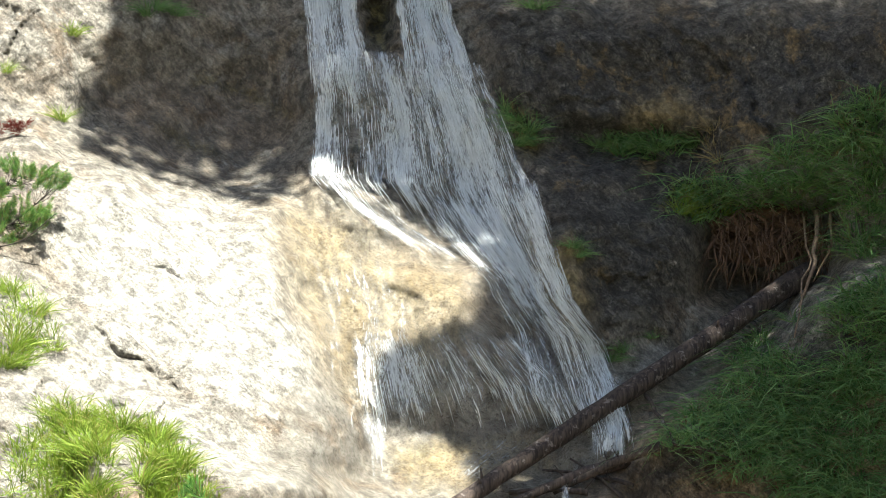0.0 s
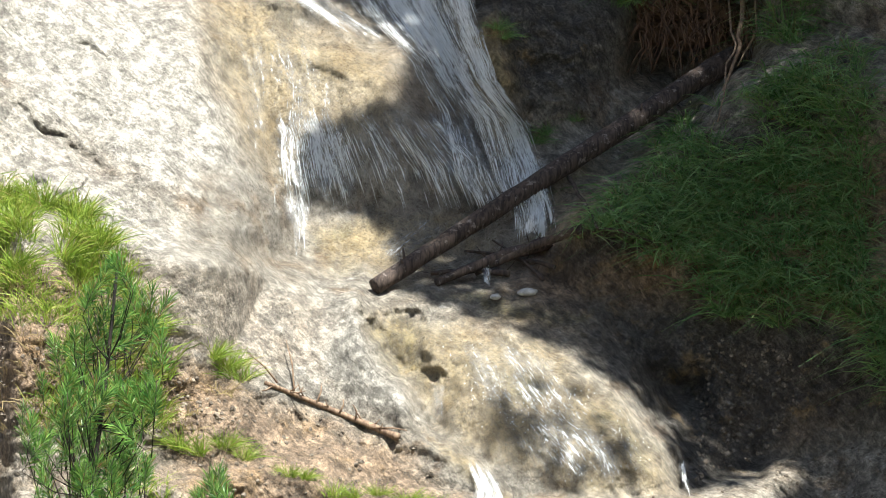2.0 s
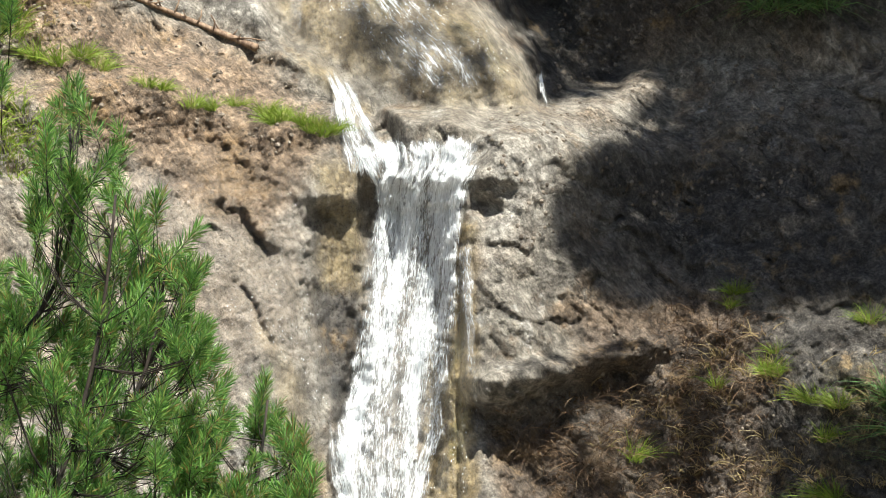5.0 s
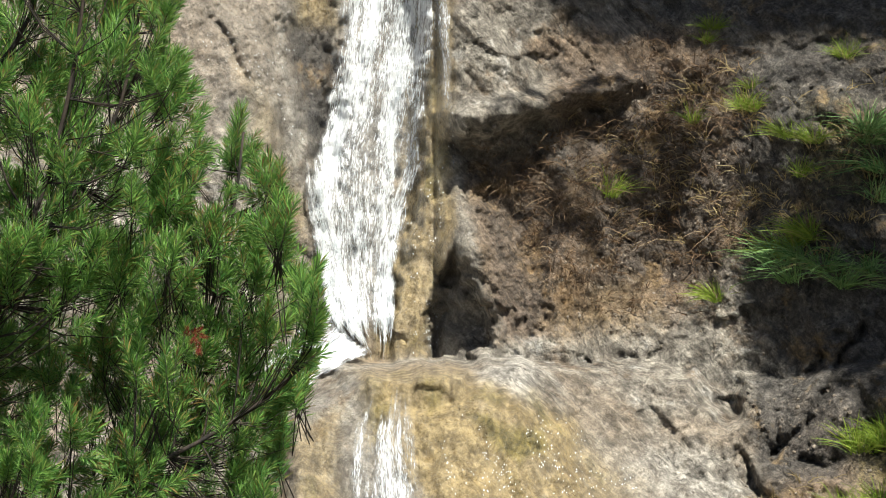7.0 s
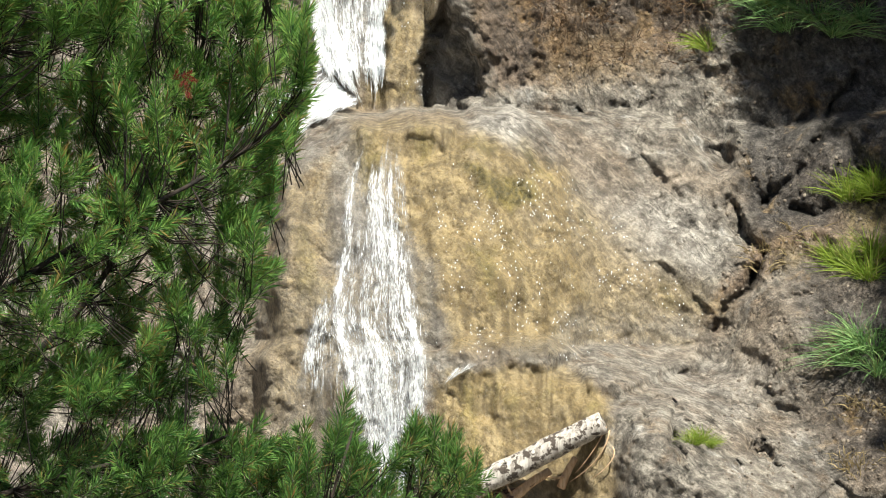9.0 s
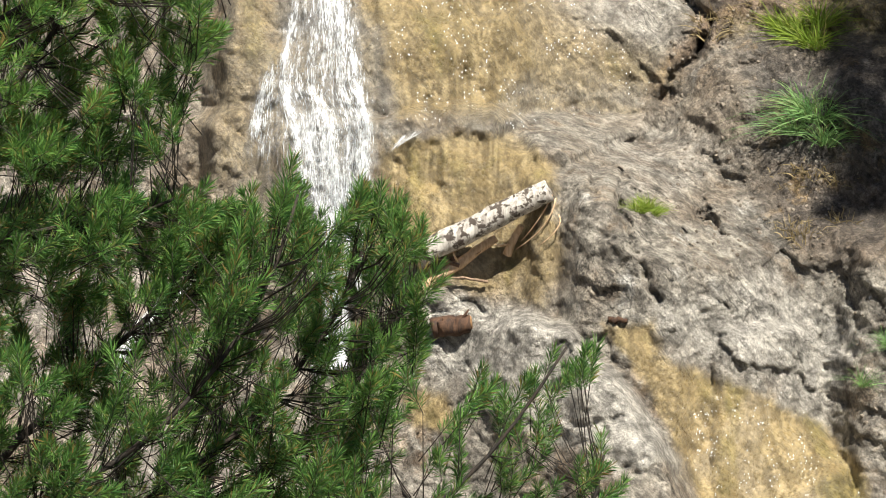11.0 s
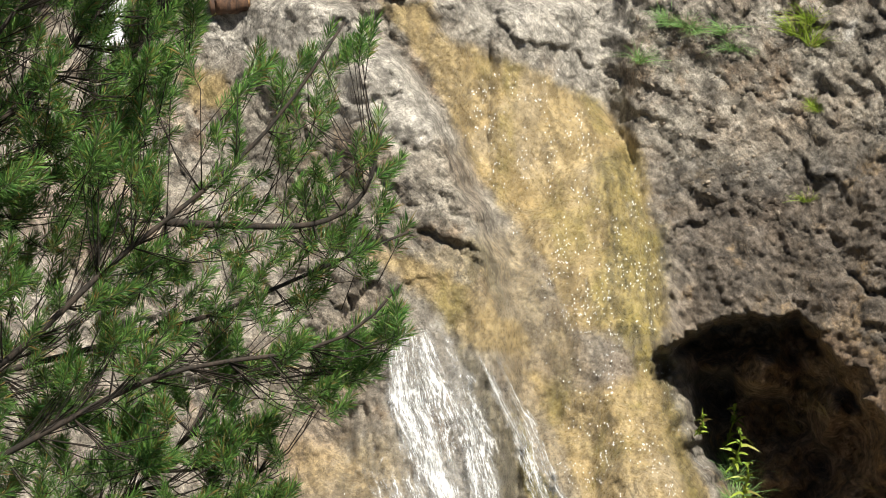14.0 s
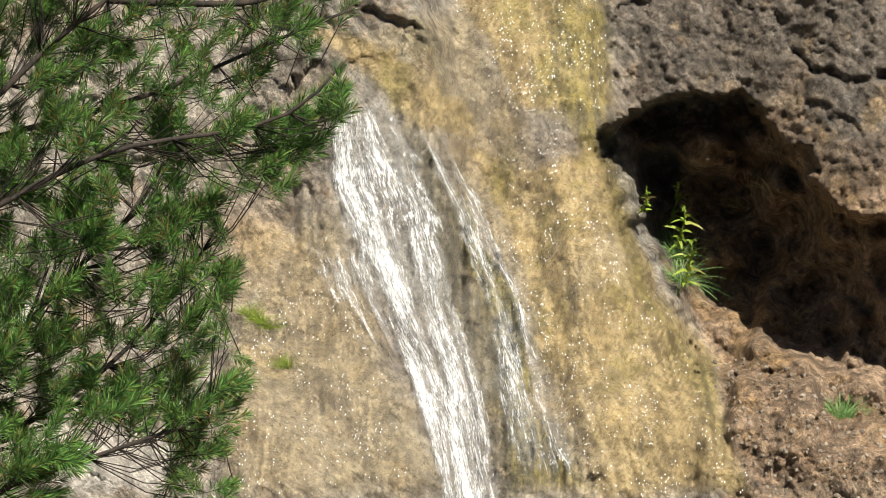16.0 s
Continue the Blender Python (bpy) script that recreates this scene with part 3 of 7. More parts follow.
# what covers the rock: kind, outline, softness, amount; dark is dark rock and painted shade
COVER = (
    ("pale", ((-4.05, 8.77), (-3.28, 8.59), (-3.06, 8.15), (-3.37, 7.89), (-3.72, 7.78), (-4.03, 7.92)), 0.34, 0.35),
    ("pale", ((-3.51, 7.39), (-2.48, 7.21), (-1.56, 6.92), (-1.35, 6.12), (-0.94, 5.42), (-1.85, 5.21), (-2.97, 5.9), (-3.59, 6.54)), 0.42, 0.85),
    ("soil", ((-3.27, 8.34), (-1.32, 8.57), (-1.23, 7.42), (-2.48, 7.26), (-3.26, 7.49)), 0.45, 0.45),
    ("moss", ((-2.7, 7.88), (-2.34, 7.78), (-1.92, 7.49), (-2.08, 7.46), (-2.49, 7.66)), 0.17, 0.6),
    ("moss", ((-2.35, 8.31), (-1.88, 8.17), (-1.36, 7.97), (-1.36, 7.85), (-1.88, 8.02), (-2.34, 8.16)), 0.17, 0.6),
    ("ochre", ((-1.61, 7.02), (-1.15, 7.27), (-0.43, 6.82), (0.34, 6.52), (0.39, 6.12), (0.08, 5.72), (-0.43, 5.32), (-0.83, 5.22), (-1.14, 5.72), (-1.4, 6.12)), 0.42, 0.55),
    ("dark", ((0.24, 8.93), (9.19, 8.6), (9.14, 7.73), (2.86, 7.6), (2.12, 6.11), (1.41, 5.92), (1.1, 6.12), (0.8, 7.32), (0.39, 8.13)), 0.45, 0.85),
    ("ochre", ((1.68, 8.12), (2.25, 8.16), (2.5, 7.81), (2.04, 7.66), (1.53, 7.67)), 0.26, 0.6),
    ("ochre", ((1.81, 5.71), (2.63, 6.1), (2.36, 5.41), (1.86, 5.26)), 0.26, 0.35),
    ("ochre", ((0.75, 6.82), (1.16, 6.92), (1.36, 6.22), (1.25, 5.72), (0.9, 6.27)), 0.20, 0.75),
    ("moss", ((0.44, 8.08), (0.81, 7.98), (0.91, 7.57), (0.7, 7.48)), 0.20, 0.7),
    ("moss", ((-0.75, 8.93), (-0.44, 8.93), (-0.49, 8.5), (-0.69, 8.53)), 0.10, 0.6),
    ("moss", ((1.11, 6.82), (1.31, 6.77), (1.28, 6.52), (1.13, 6.62)), 0.10, 0.5),
    ("soil", ((-4, 6.63), (-3.69, 6.48), (-3.23, 6.09), (-2.66, 5.3), (-2.05, 4.96), (-1.94, 4.5), (-3.94, 4.48)), 0.34, 0.3),
    ("pale", ((-4, 6.63), (-3.69, 6.48), (-3.23, 6.09), (-1.95, 5.21), (-1.13, 4.51), (-3.94, 4.48)), 0.34, 0.7),
    ("pale", ((-0.53, 4.55), (-0.08, 4.3), (0.08, 3.86), (0.49, 3.26), (-0.02, 3.3), (-0.42, 3.65)), 0.26, 0.8),
    ("pale", ((0, 1.8), (0.8, 2.11), (1.3, 2.06), (0.86, 0.9), (0.11, 0.89)), 0.34, 0.5),
    ("pale", ((2.31, 2.32), (3.11, 2.52), (3.01, 1.82), (2.31, 0.91), (2.21, 1.62)), 0.34, 0.6),
    ("ochre", ((-0.58, 4.93), (0.02, 5.14), (1.04, 5.1), (1.04, 4.7), (0.13, 4.49), (-0.38, 4.58)), 0.26, 0.6),
    ("soil", ((-3.4, 4.67), (-2.4, 4.7), (-1.93, 4.01), (-0.97, 3.62), (-0.86, 3.12), (-3.35, 3.07)), 0.34, 0.7),
    ("soil", ((1.75, 5.06), (2.56, 5.56), (9.6, 6.65), (9.52, 3.99), (3.16, 4.11), (1.65, 4.3), (1.15, 4.35)), 0.45, 0.8),
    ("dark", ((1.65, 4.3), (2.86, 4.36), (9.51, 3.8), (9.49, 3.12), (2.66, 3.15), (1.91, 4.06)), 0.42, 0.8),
    ("ochre", ((-0.08, 4.3), (1.19, 4.09), (1.64, 3.99), (2.4, 3.42), (2.78, 2.77), (2.76, 2.52), (2.01, 2.52), (0.79, 3.01), (0.39, 3.41), (0.08, 3.91)), 0.26, 0.55),
    ("moss", ((-0.03, 4.18), (0.53, 4.19), (0.59, 3.66), (0.28, 3.61), (0.08, 3.91)), 0.14, 0.42),
    ("moss", ((0.33, 4.41), (1.08, 4.42), (2.1, 4.17), (1.85, 4.02), (1.19, 4.14)), 0.14, 0.5),
    ("dark", ((2.5, 3.72), (3.11, 3.67), (4.11, 3.52), (3.56, 2.77), (2.76, 2.52), (2.71, 2.92)), 0.20, 0.7),
    ("soil", ((3.06, 4.08), (4.62, 3.87), (4.82, 3.42), (3.86, 2.97), (3.01, 2.82)), 0.34, 0.6),
    ("soil", ((-1.93, 3.63), (-0.77, 3.39), (0.39, 3.01), (1.05, 2.51), (0.4, 2.5), (-0.76, 2.79), (-1.92, 3.13)), 0.26, 0.5),
    ("soil", ((-2.11, 2.77), (-0.76, 2.74), (1.05, 2.31), (0.4, 2.1), (-0.4, 2.1), (-1.16, 2.29)), 0.26, 0.75),
    ("ochre", ((0.54, 3.16), (1, 2.96), (1.4, 2.56), (1.3, 2.31), (1.05, 2.51), (0.69, 2.96)), 0.14, 0.6),
    ("ochre", ((0.8, 2.11), (1.3, 2.11), (1.31, 0.9), (0.86, 0.9)), 0.17, 0.6),
    # shade on the grey-brown slope, put into its colour
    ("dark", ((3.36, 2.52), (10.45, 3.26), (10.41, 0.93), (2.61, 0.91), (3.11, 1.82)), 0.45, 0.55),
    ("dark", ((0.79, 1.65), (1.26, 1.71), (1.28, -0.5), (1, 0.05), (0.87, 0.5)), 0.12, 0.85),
    ("ochre", ((0.27, 0.9), (0.77, 0.2), (0.98, -0.6), (1.08, -1.2), (0.78, -0.8), (0.42, -0)), 0.17, 0.5),
    ("ochre", ((1.86, 1.71), (2.27, 1.56), (2.31, -0.79), (2.18, -1.2), (2.11, -2), (1.49, -2), (1.78, -0.8)), 0.14, 0.75),
    ("soil", ((3.08, 0.79), (4.28, 1), (4.98, 0.7), (4.99, -0.9), (4.29, -1.6), (3.29, -1.81), (2.79, -1.31), (3.33, -0.31)), 0.42, 0.85),
    # the ledge's shadow painted on the rock beneath it
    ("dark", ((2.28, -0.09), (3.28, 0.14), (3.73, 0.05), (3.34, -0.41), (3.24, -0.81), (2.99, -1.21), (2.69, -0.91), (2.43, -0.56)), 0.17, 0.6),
    # dark rock at the slope's edge, with its shade painted in
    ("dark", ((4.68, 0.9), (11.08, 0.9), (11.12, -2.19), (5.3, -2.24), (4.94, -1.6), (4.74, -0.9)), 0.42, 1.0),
    ("ochre", ((2.99, -1.61), (3.79, -1.16), (4.29, -1.4), (4.2, -1.8), (3.29, -1.91)), 0.26, 0.4),
    ("ochre", ((1.42, -2.07), (2.42, -2.06), (2.93, -2.28), (3.43, -2.53), (3.54, -3.13), (3.74, -3.73), (3.24, -4.09), (2.33, -4.19), (2.13, -3.44), (1.52, -2.74)), 0.20, 0.75),
    ("ochre", ((0.82, -2.74), (1.32, -2.34), (1.37, -3.04), (1.22, -3.74), (0.82, -3.84)), 0.20, 0.6),
    ("pale", ((2.42, -2.04), (2.92, -1.93), (3.23, -2.13), (2.93, -2.38), (2.52, -2.19)), 0.14, 0.7),
    ("pale", ((3.43, -2.73), (4.44, -2.57), (4.89, -3.12), (4.6, -3.72), (3.69, -3.43)), 0.34, 0.5),
    ("moss", ((2.37, -2.44), (3.08, -2.56), (3.16, -2.73), (2.88, -2.94), (2.63, -2.79)), 0.10, 0.6),
    ("ochre", ((3.54, -3.88), (4.6, -3.97), (4.6, -4.07), (3.39, -4.16), (2.38, -4.29)), 0.10, 0.5),
    ("soil", ((5.04, -3.02), (5.79, -2.91), (5.79, -3.16), (5.09, -3.52), (4.75, -4.02), (4.65, -3.82)), 0.20, 0.75),
    # dark humus and painted shade together, right of the dome
    ("dark", ((4.86, -1.02), (11.16, -0.96), (11.2, -2.22), (5.13, -2.22)), 0.34, 1.0),
    ("ochre", ((2.28, -4.29), (2.88, -4.26), (3.39, -4.24), (3.79, -4.53), (3.85, -4.93), (3.4, -5.45), (2.08, -5.45), (2.18, -4.54)), 0.14, 0.8),
    ("moss", ((2.33, -4.49), (2.88, -4.34), (2.89, -4.64), (2.48, -4.79)), 0.17, 0.4),
    ("soil", ((5.51, -4.41), (11.26, -4.3), (11.29, -5.22), (5.92, -5.41)), 0.26, 0.6),
    ("pale", ((3.99, -4.23), (5.15, -4.02), (5.61, -4.41), (4.91, -4.97), (4.4, -4.83)), 0.34, 0.45),
    ("ochre", ((0.6, -3.37), (2.2, -3.36), (2.21, -4.61), (0.6, -4.87)), 0.26, 0.5),
    ("ochre", ((2.32, -4.76), (3.79, -4.84), (3.95, -5.49), (3.65, -5.8), (2.94, -5.7), (2.43, -5.46)), 0.14, 0.7),
    ("pale", ((2.63, -5.71), (3.4, -5.8), (3.96, -5.99), (4.48, -6.53), (4.91, -7.22), (4.19, -7.34), (3.15, -6.56), (2.64, -6.36)), 0.17, 0.9),
    ("pale", ((4.62, -5.73), (5.68, -5.4), (6.71, -6.07), (6.22, -6.74), (5.19, -6.32), (4.68, -6.13)), 0.34, 0.75),
    ("ochre", ((4.22, -5.91), (4.67, -5.9), (4.76, -6.23), (5.76, -6.55), (6.36, -6.89), (6.68, -7.23), (6.84, -8.22), (6.97, -8.82), (5.99, -8.86), (5.76, -8.26), (5.07, -7.37), (4.64, -6.58)), 0.13, 0.95),
    ("moss", ((6.09, -7.35), (6.45, -7.11), (6.71, -7.27), (6.78, -7.92), (6.87, -8.83), (6.09, -8.86), (6.24, -7.94)), 0.17, 0.55),
    ("soil", ((3.72, -7), (4.24, -6.99), (4.4, -7.29), (4.14, -7.49), (3.83, -7.3)), 0.17, 0.5),
    ("soil", ((5.45, -4.61), (6.46, -4.53), (6.44, -5.33), (5.98, -5.44)), 0.26, 0.6),
    ("soil", ((6.72, -7.52), (13.23, -6.57), (14.6, -9.4), (8.6, -9.0), (6.97, -8.82)), 0.45, 0.5),
    ("ochre", ((2.36, -6.54), (2.87, -6.57), (2.92, -6.97), (2.46, -6.87)), 0.14, 0.9),
    ("ochre", ((4.03, -8.13), (4.65, -8.17), (5.6, -8.75), (5.71, -9.1), (5.09, -9.02), (4.56, -8.53)), 0.14, 0.85),
    ("ochre", ((5.45, -9.03), (6.24, -9.36), (6.8, -9.09), (7.15, -10.04), (7.93, -11.01), (8.36, -12.2), (6.92, -12.26), (6.34, -11.06), (5.99, -9.97)), 0.17, 0.85),
    ("moss", ((5.63, -10.28), (6.01, -10.57), (6.25, -11.47), (6.91, -12.15), (6.06, -12.28), (5.93, -11.38)), 0.14, 0.6),
    ("moss", ((6.25, -7.86), (6.92, -7.84), (6.95, -8.74), (6.81, -9.34), (6.38, -8.86)), 0.17, 0.6),
    ("moss", ((6.69, -8.75), (7, -8.84), (7.2, -9.98), (7.72, -10.92), (7.98, -11.01), (8.18, -11.8), (7.85, -11.61), (7.28, -10.63), (6.83, -9.75)), 0.2, 0.55),
    ("ochre", ((4.75, -11.1), (5.18, -11.39), (5.52, -12.3), (4.23, -12.31), (4.55, -11.7)), 0.20, 0.5),
    ("soil", ((3.32, -9.8), (3.89, -9.8), (4.42, -10.25), (3.79, -10.4), (3.37, -10.26)), 0.26, 0.5),
    ("soil", ((7, -8.84), (8.24, -8.69), (14.72, -10.01), (14.91, -11.65), (8.36, -12.2), (7.82, -10.91)), 0.20, 0.85),
    # grey wall above the cave: dark rock, toned down further as shade
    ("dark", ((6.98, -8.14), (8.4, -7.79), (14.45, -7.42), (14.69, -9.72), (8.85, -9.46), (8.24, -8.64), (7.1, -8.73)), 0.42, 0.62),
    # cave interior darkened slightly in colour to deepen its shade
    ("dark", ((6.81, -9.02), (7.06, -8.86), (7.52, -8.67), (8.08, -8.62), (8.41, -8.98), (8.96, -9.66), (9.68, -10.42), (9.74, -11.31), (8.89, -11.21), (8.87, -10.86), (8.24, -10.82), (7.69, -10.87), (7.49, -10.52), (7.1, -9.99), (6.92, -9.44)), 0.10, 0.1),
    # right-hand slopes: dark humus, and shade painted with the same tone
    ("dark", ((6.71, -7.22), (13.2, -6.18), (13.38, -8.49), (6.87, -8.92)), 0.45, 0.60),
    ("soil", ((5.08, -2.22), (11.2, -2.12), (11.25, -3.96), (5.65, -3.81), (5.39, -3.11)), 0.42, 0.6),
    ("dark", ((6.31, -4.44), (13.05, -4.16), (13.14, -5.41), (6.74, -5.42)), 0.45, 0.55),
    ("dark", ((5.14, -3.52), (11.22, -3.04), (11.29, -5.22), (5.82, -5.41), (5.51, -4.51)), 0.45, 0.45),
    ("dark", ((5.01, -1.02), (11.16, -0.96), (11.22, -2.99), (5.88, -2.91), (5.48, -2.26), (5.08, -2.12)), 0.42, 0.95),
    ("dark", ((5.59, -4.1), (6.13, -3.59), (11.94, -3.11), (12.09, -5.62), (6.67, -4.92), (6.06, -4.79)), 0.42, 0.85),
    ("moss", ((5.18, 0.4), (11.08, 0.61), (11.1, -0.84), (5.39, -0.69)), 0.45, 0.45),
    ("moss", ((5.78, -2.51), (11.2, -2.17), (11.24, -3.48), (5.69, -3.51)), 0.34, 0.5),
    ("dark", ((3.08, 0.74), (4.93, 0.9), (4.99, -1.4), (3.34, -1.61), (3.28, -0.31)), 0.45, 0.68),
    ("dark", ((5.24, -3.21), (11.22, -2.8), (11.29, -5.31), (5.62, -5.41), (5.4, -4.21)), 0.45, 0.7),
    ("pale", ((0.85, -10.58), (1.64, -10.59), (1.63, -10.99), (0.85, -10.98)), 0.17, 0.9),
    ("pale", ((1.83, -11.74), (2.84, -11.76), (2.89, -12.25), (1.82, -12.24)), 0.17, 0.9),
    ("pale", ((-1.9, 2.28), (0.8, 2.16), (0.91, 0.81), (0.12, -0.19), (-1.62, 0.29)), 0.3, 0.5),
    ("soil", ((-1.91, 2.48), (0.8, 2.16), (0.91, 0.81), (0.12, -0.19), (-1.62, 0.29)), 0.3, 0.42),
    ("pale", ((-2.15, 4.77), (-0.53, 4.55), (-0.08, 4.3), (0.39, 3.31), (-0.77, 3.39), (-1.93, 4.02)), 0.3, 0.5),
    ("pale", ((-0.49, 1.99), (0.76, 2), (0.97, 0.1), (0.67, -0.1), (-0.08, 0.49)), 0.25, 0.45),
    ("ochre", ((1.54, -2.12), (2.45, -2.14), (3.41, -2.46), (3.76, -2.86), (4.22, -3.26), (4.97, -3.65), (4.92, -3.9), (3.97, -4.04), (2.35, -4.07)), 0.42, 0.6),
    # dark grey blocks, the shadows among them included in the colour
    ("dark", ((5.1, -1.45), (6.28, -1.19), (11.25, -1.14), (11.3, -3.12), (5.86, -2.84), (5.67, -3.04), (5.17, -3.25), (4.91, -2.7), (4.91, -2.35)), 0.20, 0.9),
    # the crack's gully painted dark as if shaded
    ("dark", ((5.12, -3.25), (5.27, -3.25), (4.97, -3.65), (4.77, -3.95), (4.67, -3.9)), 0.10, 0.8),
    ("dark", ((3.24, -0.46), (5.14, -0.45), (5.15, -1.2), (4.45, -1.6), (3.25, -1.46)), 0.45, 0.45),
    ("ochre", ((5.12, -3.25), (5.87, -3.04), (5.92, -3.29), (5.27, -3.5)), 0.15, 0.5),
    # these two paint shade over a band of sun on the bank's edge
    ("soil", ((1.65, 4.76), (2.56, 5.46), (3.07, 5.76), (3.32, 5.46), (2.66, 4.76), (1.9, 4.46)), 0.2, 0.8),
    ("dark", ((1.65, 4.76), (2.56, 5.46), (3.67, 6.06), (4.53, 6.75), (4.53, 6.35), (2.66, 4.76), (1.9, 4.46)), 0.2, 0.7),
    ("soil", ((2.39, -0.16), (3.24, -0.16), (3.45, -0.96), (3.25, -1.71), (2.7, -1.91), (2.6, -1.46)), 0.2, 0.8),
    # overhang shadow painted over the brown soil
    ("dark", ((2.39, -0.16), (3.24, -0.16), (3.45, -0.96), (3.25, -1.71), (2.7, -1.91), (2.6, -1.46)), 0.2, 0.6),
    # the tree shadow carried further down the slope by colour
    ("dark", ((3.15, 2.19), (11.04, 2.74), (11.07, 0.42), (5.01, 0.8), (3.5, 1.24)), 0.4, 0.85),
    ("moss", ((5.54, -9.55), (5.73, -10.0), (6.17, -10.64), (6.25, -11.34), (6.04, -11.43), (5.87, -10.67), (5.61, -10.18)), 0.06, 0.95),
    ("moss", ((4.87, -8.69), (5.29, -9.18), (5.62, -9.88), (6.03, -11.12), (6.38, -12.27), (6.01, -12.37), (5.66, -11.28), (5.32, -10.28), (4.99, -9.34)), 0.12, 0.4),
    ("dark", ((4.87, -8.69), (5.19, -9.03), (5.57, -9.88), (6.03, -11.12), (6.28, -12.37), (6.01, -12.37), (5.66, -11.28), (5.32, -10.28), (4.99, -9.34)), 0.12, 0.4),
    ("soil", ((7.79, -11.31), (8.5, -11.83), (9.07, -11.5), (10.27, -11.47), (10.36, -12.66), (8.23, -12.79)), 0.15, 0.62),
    ("ochre", ((4.19, -8.2), (5.68, -7.77), (6.29, -9.36), (6.6, -10.85), (7.03, -12.34), (6.22, -12.37), (5.81, -10.88), (5.35, -9.38), (4.82, -8.64)), 0.2, 0.5),
    ("ochre", ((3.37, -9.9), (4.41, -9.64), (5.07, -11.39), (5.36, -12.39), (3.27, -12.4)), 0.3, 0.55),
    ("ochre", ((0.46, -3.14), (1.16, -2.69), (1.36, -4.04), (1.57, -5.45), (0.25, -5.45)), 0.3, 0.4),
    ("soil", ((-1.93, 3.77), (-0.92, 3.54), (0.39, 3.08), (1.05, 2.36), (0.8, 1.81), (0.41, 1.3), (-0.4, 1.7), (-1.66, 2.48)), 0.3, 0.65),
    ("pale", ((-0.4, 1.7), (0.8, 1.86), (0.86, 0.81), (-0.13, 0.5)), 0.3, 0.5),
    ("pale", ((-2.0, 5.03), (-0.73, 4.61), (-0.12, 4.41), (0.3, 3.42), (0.4, 3.17), (-0.81, 3.55), (-1.73, 4.19)), 0.2, 0.4),
    ("soil", ((-3.71, 5.74), (-2.64, 5.32), (-1.97, 4.83), (-1.36, 4.67), (-0.75, 4.5), (-0.15, 4.36), (-0.14, 3.96), (-0.84, 3.54), (-3.63, 3.4)), 0.2, 0.36),
    ("ochre", ((6.69, -8.85), (6.94, -9.34), (7.17, -9.93), (7.54, -10.52), (7.85, -11.01), (8.17, -11.6), (7.64, -11.62), (6.95, -10.34), (6.6, -9.35)), 0.08, 0.85),
    # painted shade over the strip of cave wall that catches sun
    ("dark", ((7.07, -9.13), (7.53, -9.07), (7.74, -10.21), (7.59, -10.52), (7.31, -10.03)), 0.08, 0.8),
    ("wet", ((-1.61, 7.02), (-1.15, 7.27), (-0.33, 7.03), (1.1, 6.12), (1.65, 5.11), (1.6, 4.5), (-1.94, 4.5), (-1.14, 5.72), (-1.45, 6.42)), 0.42, 0.8),
    ("wet", ((-3.27, 8.34), (-1.32, 8.57), (-1.23, 7.27), (-2.48, 7.26), (-3.26, 7.49)), 0.45, 0.45),
    ("wet", ((-0.99, 5.13), (1.65, 5.16), (1.65, 4.56), (0.34, 4.29), (-0.58, 4.53)), 0.34, 0.8),
    ("wet", ((-0.13, 4.3), (1.64, 3.99), (2.4, 3.42), (2.78, 2.77), (2.76, 2.52), (1.1, 2.51), (0.39, 3.31)), 0.26, 0.75),
    ("wet", ((2.6, 4.07), (3.86, 3.82), (3.51, 2.82), (2.76, 2.52), (2.4, 3.42)), 0.34, 0.4),
    ("wet", ((-0.75, 2.09), (1.3, 2.21), (1.41, 0.9), (-0.74, 0.88)), 0.34, 0.7),
    ("wet", ((-0.24, 1.99), (2.26, 2.01), (2.34, -2), (1.09, -2), (0.78, -0.5), (-0.23, 0.34)), 0.26, 0.8),
    ("wet", ((0.81, -2.14), (2.52, -2.04), (3.53, -2.63), (3.74, -3.83), (3.24, -4.35), (0.82, -4.35)), 0.34, 0.7),
    ("wet", ((0.76, -4.24), (3.39, -4.24), (3.85, -4.83), (3.4, -5.45), (0.76, -5.45)), 0.34, 0.7),
    ("wet", ((4.22, -5.91), (4.73, -6.13), (6.36, -6.89), (6.76, -7.42), (6.97, -8.82), (5.83, -8.86), (4.64, -6.58)), 0.17, 0.85),
    ("wet", ((4.19, -8.7), (5.23, -8.38), (6.25, -7.86), (6.95, -8.74), (7.2, -10.03), (8.36, -12.2), (3.48, -12.32), (3.79, -10.5)), 0.42, 0.85),
)


def facets(u, v, seed):
    """Broken blocks: each cell is a plane with a tilt of its own. Gives the height and the gap to the next cell."""
    iu, iv = np.floor(u).astype(int), np.floor(v).astype(int)
    first, second, high = np.full(u.shape, 9.0), np.full(u.shape, 9.0), np.zeros(u.shape)
    for du in (-1, 0, 1):
        for dv in (-1, 0, 1):
            k = PERM[(PERM[(iu + du + seed) % 512] + iv + dv) % 512]
            cu, cv = u - (iu + du + (k * 0.6180) % 1), v - (iv + dv + (k * 0.7548) % 1)
            d = np.hypot(cu, cv)
            h = (k * 0.5698) % 1 - 0.5 + 1.3 * ((k * 0.3247) % 1 - 0.5) * cu + 1.3 * ((k * 0.8193) % 1 - 0.5) * cv
            nearer = d < first
            second = np.where(nearer, first, np.minimum(second, d))
            high = np.where(nearer, h, high)
            first = np.where(nearer, d, first)
    return high, second - first


